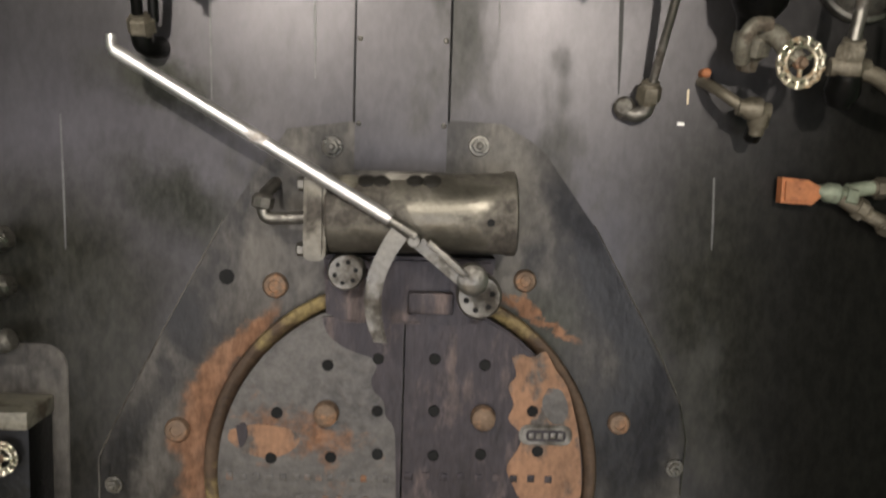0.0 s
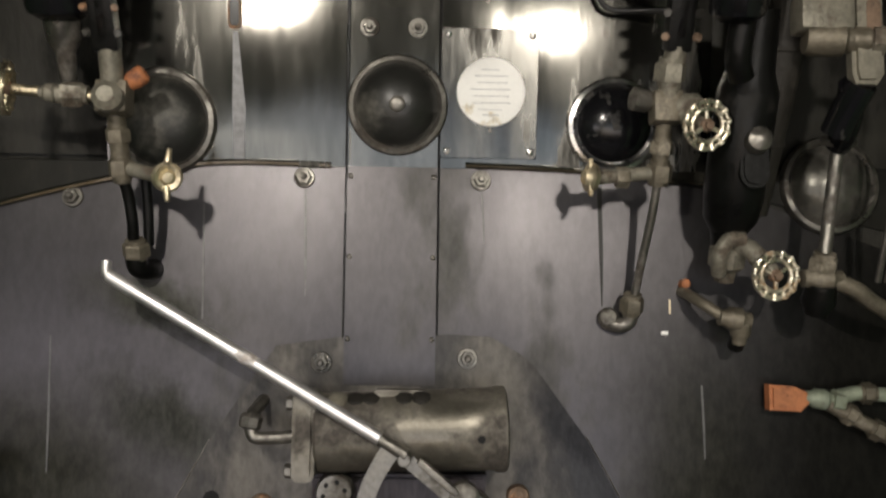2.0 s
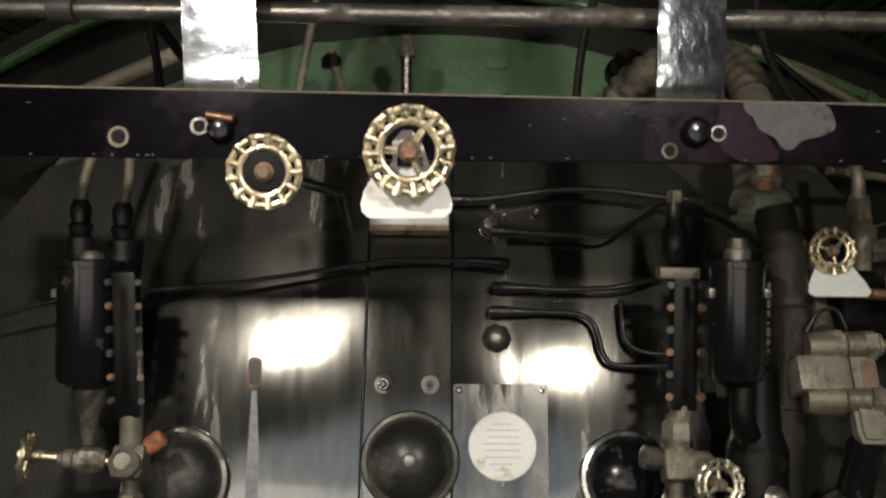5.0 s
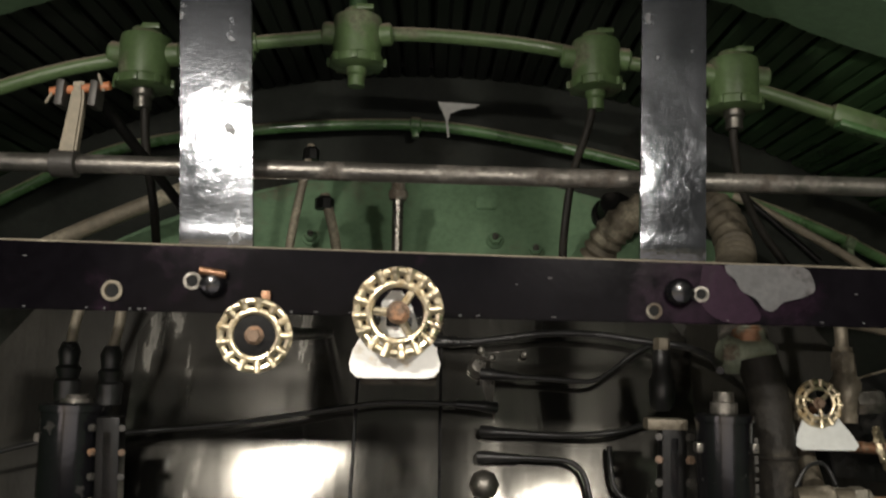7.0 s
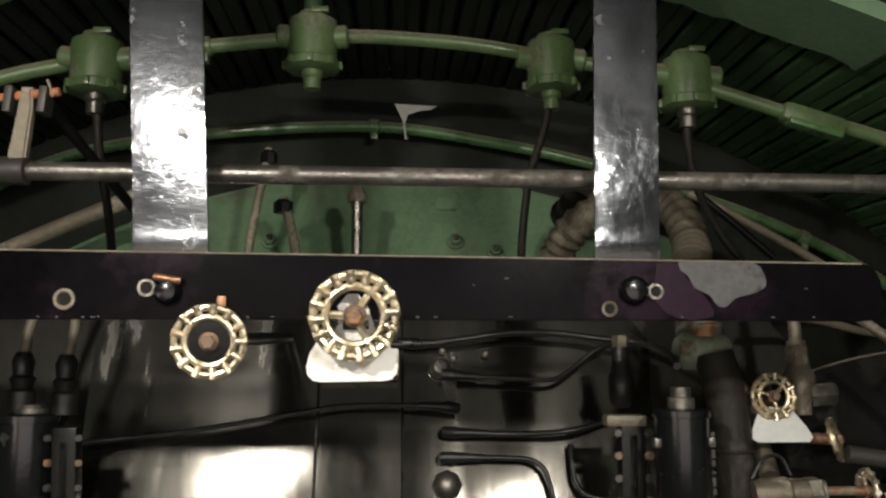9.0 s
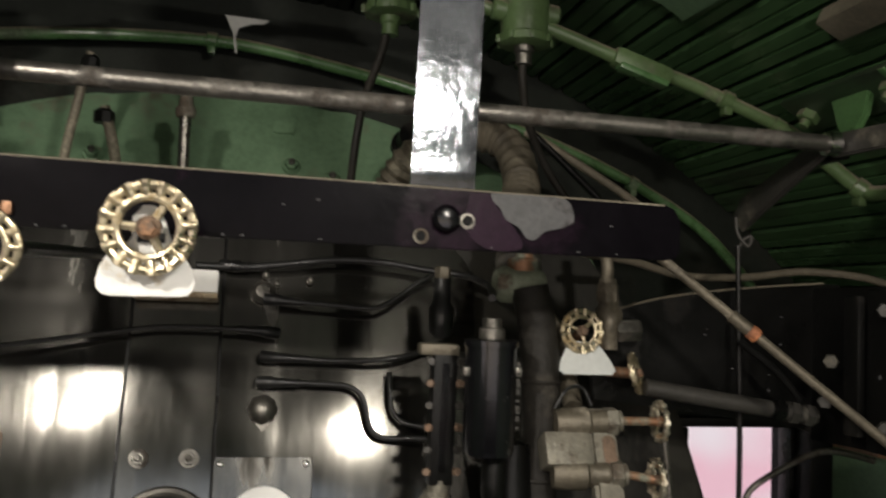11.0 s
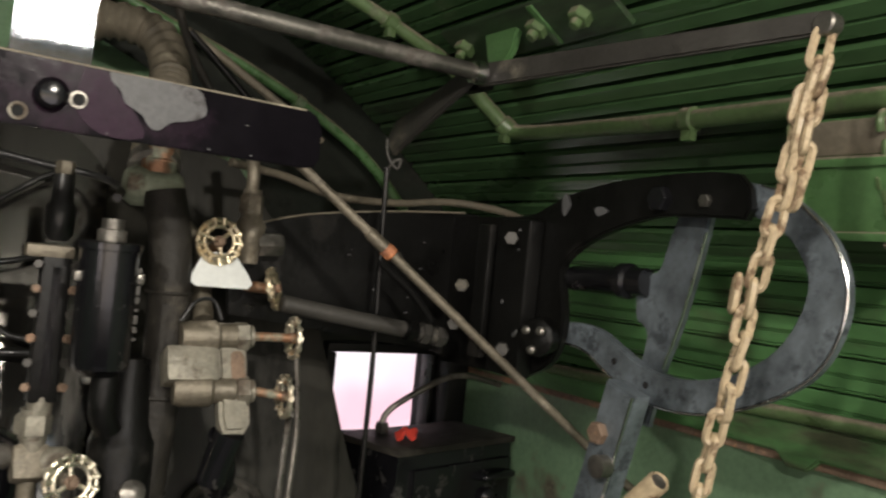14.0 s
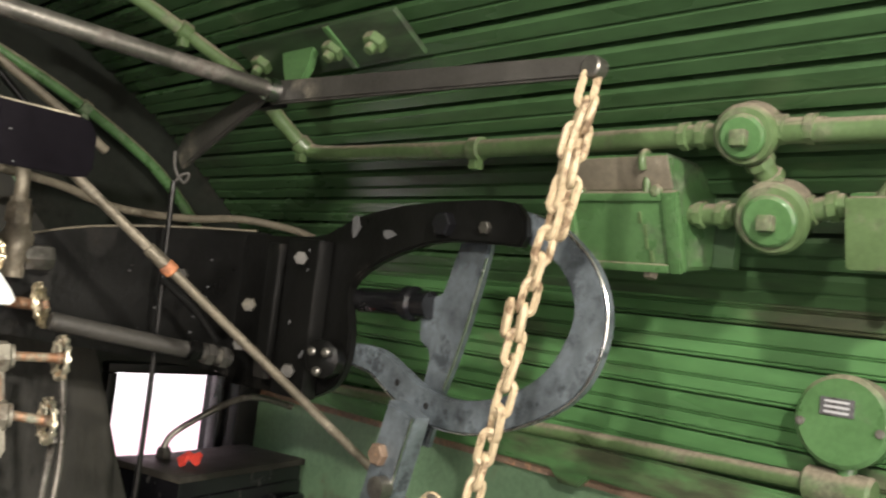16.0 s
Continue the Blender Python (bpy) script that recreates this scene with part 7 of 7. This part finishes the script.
# ---------------------------------------------------------------- driver's side wall fittings
gbx = thing("switch_box", "green steel switch box with a sloping hinged lid, dusty on top", "switch box", o=(1.27, 0.70, 1.90))
# upper face leans out so its tan strip shows from the camera below
bm = B()
slab(bm, [(1.186, 2.032), (1.330, 2.036), (1.330, 1.895), (1.255, 1.885), (1.213, 1.985)], 0.600, 0.775, "xz", 0.005)
part("box_body", bm, GREEN_LEAF, gbx)
lidr = pose(0, 0, 0, 0, -22.5, 0)
part("box_lid", box(B(), (1.230, 0.688, 1.935), (0.012, 0.186, 0.112), 0.004, lidr), GREEN_LEAF, gbx, "ribbed green lid")
for c, d in (((0.0, 0.082, 0.0), (0.008, 0.018, 0.112)), ((0.0, -0.082, 0.0), (0.008, 0.018, 0.112)), ((0.0, 0.0, 0.050), (0.008, 0.146, 0.012)), ((0.0, 0.0, -0.050), (0.008, 0.146, 0.012))):
    part("lid_frame", box(B(), Vector((1.230, 0.688, 1.935)) + lidr @ Vector((-0.008, c[1], c[2])), d, 0.003, lidr), GREEN_LEAF, gbx)
for k in range(4):
    part("lid_mark", box(B(), Vector((1.230, 0.688, 1.935)) + lidr @ Vector((-0.007, -0.035 - 0.006 * (k % 2) - 0.006 * (k // 2), 0.02 - 0.018 * k)), (0.002, 0.005, 0.016), 0.0005, lidr), GREEN_PIPE, gbx)
for y in (0.765, 0.640):
    part("latch", tube(B(), [(1.190, y, 2.012), (1.186, y, 2.024), (1.193, y, 2.036), (1.205, y, 2.028), (1.204, y, 2.000), (1.206, y, 1.980)], 0.0055, 10, 4), GREEN_PIPE, gbx, "hooked latch")
    part("latch_screw", lathe(B(), [(0.009, 0), (0.009, 0.006), (0.005, 0.010), (0, 0.010)], (1.206, y - 0.016, 1.984), (-1, 0, 0.3), 10), GREEN_PIPE, gbx)
part("dusty_top", box(B(), (1.1985, 0.688, 2.009), (0.005, 0.168, 0.046), 0.001, pose(0, 0, 0, 0, -30, 0)), TAN_PIPE, gbx, "dust-brown strip tilted to face the camera")
part("drain_screw", hexnut(B(), (1.262, 0.655, 1.888), (-0.2, 0, -1), 0.010, 0.016), VALVE, gbx)
part("back_board", box(B(), (1.338, 0.69, 1.955), (0.02, 0.24, 0.115), 0.003), GREEN_ROOF, gbx)


def wall_round(c, r, label, plug=True):
    t = thing("conduit_outlet", label, "junction box", o=c, group="wall conduit boxes")
    ax = Vector((-1, -0.15, -0.42))
    part("box_body", lathe(B(), [(0, -0.055), (r * 0.6, -0.054), (r * 0.95, -0.038), (r * 1.08, -0.015), (r * 1.08, 0.006), (r * 1.12, 0.010), (r * 1.12, 0.018), (r, 0.024), (0, 0.026)], c, ax, 26), GREEN_PIPE, t)
    part("box_lid", lathe(B(), [(r * 0.80, 0), (r * 0.80, 0.006), (r * 0.7, 0.010), (0, 0.011)], Vector(c) + ax.normalized() * 0.024, ax, 26), GREEN_LEAF, t)
    if plug:
        part("lid_plug", box(B(), Vector(c) + ax.normalized() * 0.040, (0.014, 0.020, 0.020), 0.003), GREEN_PIPE, t)
    return t


wall_round((1.188, 0.494, 2.053), 0.034, "green round conduit outlet with a square plug")
wall_round((1.243, 0.477, 1.960), 0.041, "larger green round conduit outlet below the first")
cn = thing("conduit_joint", "green conduit unions joining the outlets and boxes", "conduit", o=(1.25, 0.5, 2.0), group="green conduits")
for a, b in (((1.198, 0.490, 2.030), (1.238, 0.480, 1.995)), ((1.194, 0.595, 2.054), (1.194, 0.545, 2.055)), ((1.258, 0.600, 1.962), (1.254, 0.535, 1.962)), ((1.25, 0.450, 1.965), (1.25, 0.395, 1.975)), ((1.196, 0.475, 2.057), (1.199, 0.405, 2.055))):
    bm = B()
    d = Vector(b) - Vector(a)
    rod(bm, a, b, 0.0145, 14)
    for k in (0.25, 0.75):
        lathe(bm, [(0.0145, 0), (0.0190, 0.002), (0.0190, 0.012), (0.0145, 0.014)], Vector(a).lerp(Vector(b), k) - d.normalized() * 0.007, d, 8)
    part("joint_piece", bm, GREEN_PIPE, cn)
part("upper_run", tube(B(), [(1.24, 0.44, 2.064), (1.235, 0.30, 2.055), (1.23, 0.1, 2.02), (1.25, -0.1, 1.98)], 0.0165, 14), GREEN_PIPE, cn)
sb = thing("small_switch", "green toggle switch box with a tilted lid", "switch box", o=(1.27, 0.36, 1.97))
part("switch_body", box(B(), (1.265, 0.345, 1.950), (0.07, 0.085, 0.075), 0.008), GREEN_LEAF, sb)
part("switch_lid", box(B(), (1.228, 0.340, 1.938), (0.012, 0.092, 0.085), 0.006, pose(0, 0, 0, 0, -15, 0)), GREEN_PIPE, sb)
part("toggle", rod(B(), (1.235, 0.355, 1.98), (1.225, 0.325, 2.015), 0.006, 10), GREEN_PIPE, sb)
gd = thing("round_outlet", "round green cover on the boards with a small metal label", "junction box", o=(1.40, 0.435, 1.712))
part("cover_body", lathe(B(), [(0.060, 0), (0.060, 0.028), (0.062, 0.030), (0.062, 0.038), (0.056, 0.043), (0, 0.044)], (1.440, 0.435, 1.712), (-1, 0, 0), 36), GREEN_LEAF, gd)
part("metal_label", box(B(), (1.3945, 0.440, 1.730), (0.003, 0.044, 0.024), 0.001), PATCH_GREY, gd)
for k in range(3):
    part("label_bar", box(B(), (1.3925, 0.440, 1.737 - 0.007 * k), (0.001, 0.032, 0.003)), INK, gd)
for y in (0.487, 0.385):
    part("cover_screw", lathe(B(), [(0.006, 0), (0.006, 0.003), (0, 0.004)], (1.3965, y, 1.705), (-1, 0, 0), 10), IRON, gd)
part("neck", rod(B(), (1.425, 0.432, 1.66), (1.425, 0.432, 1.625), 0.014, 12), GREEN_LEAF, gd)
part("lower_tee", lathe(B(), [(0.020, 0), (0.024, 0.004), (0.024, 0.085), (0.020, 0.09)], (1.425, 0.485, 1.622), (0, -1, 0), 16), GREEN_PIPE, gd)
conduit("low_conduit", "green conduit low along the boards", [(1.425, 0.48, 1.622), (1.425, 0.8, 1.613), (1.425, 1.2, 1.600), (1.43, 1.7, 1.585)], 0.012, GREEN_PIPE)

# ---------------------------------------------------------------- front corner by the window
bk = thing("tool_cabinet", "black steel cabinet with a dusty top and small fittings", "cabinet", o=(1.25, 1.65, 0.0))
swing = pose(0, 0, 0, 0, 0, 15)
mid_c = Vector((1.235, 1.665, 0.0))


def on_cabinet(x, y, z):
    """A place on the cabinet, which stands askew: x across its face, y back from its face."""
    return mid_c + swing @ Vector((x, y, z))


part("cabinet_body", box(B(), on_cabinet(0, 0, 0.700), (0.37, 0.18, 1.40), 0.006, swing), BLACK_GLOSS, bk)
part("cabinet_top", box(B(), on_cabinet(0, 0, 1.407), (0.38, 0.19, 0.014), 0.003, swing), LAGGING, bk, "dusty cabinet top")
part("cabinet_door", box(B(), on_cabinet(0.015, -0.096, 1.19), (0.32, 0.012, 0.36), 0.005, swing), BLACK_GLOSS, bk)
part("door_handle", tube(B(), [on_cabinet(0.06, -0.100, 1.335), on_cabinet(0.065, -0.122, 1.338), on_cabinet(0.11, -0.126, 1.34), on_cabinet(0.155, -0.122, 1.338), on_cabinet(0.16, -0.100, 1.335)], 0.008, 10), BLACK_GLOSS, bk)
for x, z in ((0.09, 1.29), (0.125, 1.27), (0.10, 1.245), (0.135, 1.235)):
    part("fitting", lathe(B(), [(0.020, 0), (0.022, 0.012), (0.012, 0.022), (0, 0.024)], on_cabinet(x, -0.100, z), swing @ Vector((0, -1, 0)), 12), BLACK_GLOSS, bk)
rc = thing("red_cloth", "crumpled red cloth lying on the cabinet", "cloth", o=(1.13, 1.64, 1.422))
bm = B()
rnd = random.Random(3)
for k in range(4):
    a = (1.125 + 0.017 * k, 1.615 + rnd.uniform(-0.02, 0.03), 1.418)
    b = (1.135 + 0.017 * k + rnd.uniform(-0.02, 0.02), 1.640 + rnd.uniform(-0.03, 0.02), 1.421 + rnd.uniform(0, 0.008))
    sweep(bm, smooth_path([a, ((a[0] + b[0]) / 2, (a[1] + b[1]) / 2 + 0.01, 1.428), b], 4), [(-0.007, -0.004), (0.007, -0.003), (0.006, 0.004), (-0.006, 0.003)])
part("cloth_folds", bm, RED, rc)
ln = thing("bent_pipe", "grey bent pipe with a union rising from the cabinet", "pipe", o=(1.12, 1.70, 1.42))
part("pipe_run", tube(B(), [(1.125, 1.69, 1.405), (1.125, 1.69, 1.44), (1.145, 1.69, 1.468), (1.20, 1.68, 1.505), (1.27, 1.67, 1.540), (1.33, 1.67, 1.545), (1.42, 1.67, 1.525)], 0.0070, 12), IRON, ln)
part("pipe_union", union(B(), (1.125, 1.69, 1.424), (0, 0, 1), 0.017, 0.018), DARK_ARM, ln)
single("window_post", box(B(), (1.408, 1.86, 1.40), (0.060, 0.06, 0.60), 0.006), BLACK_MATT, "black upright post beside the window", "post")
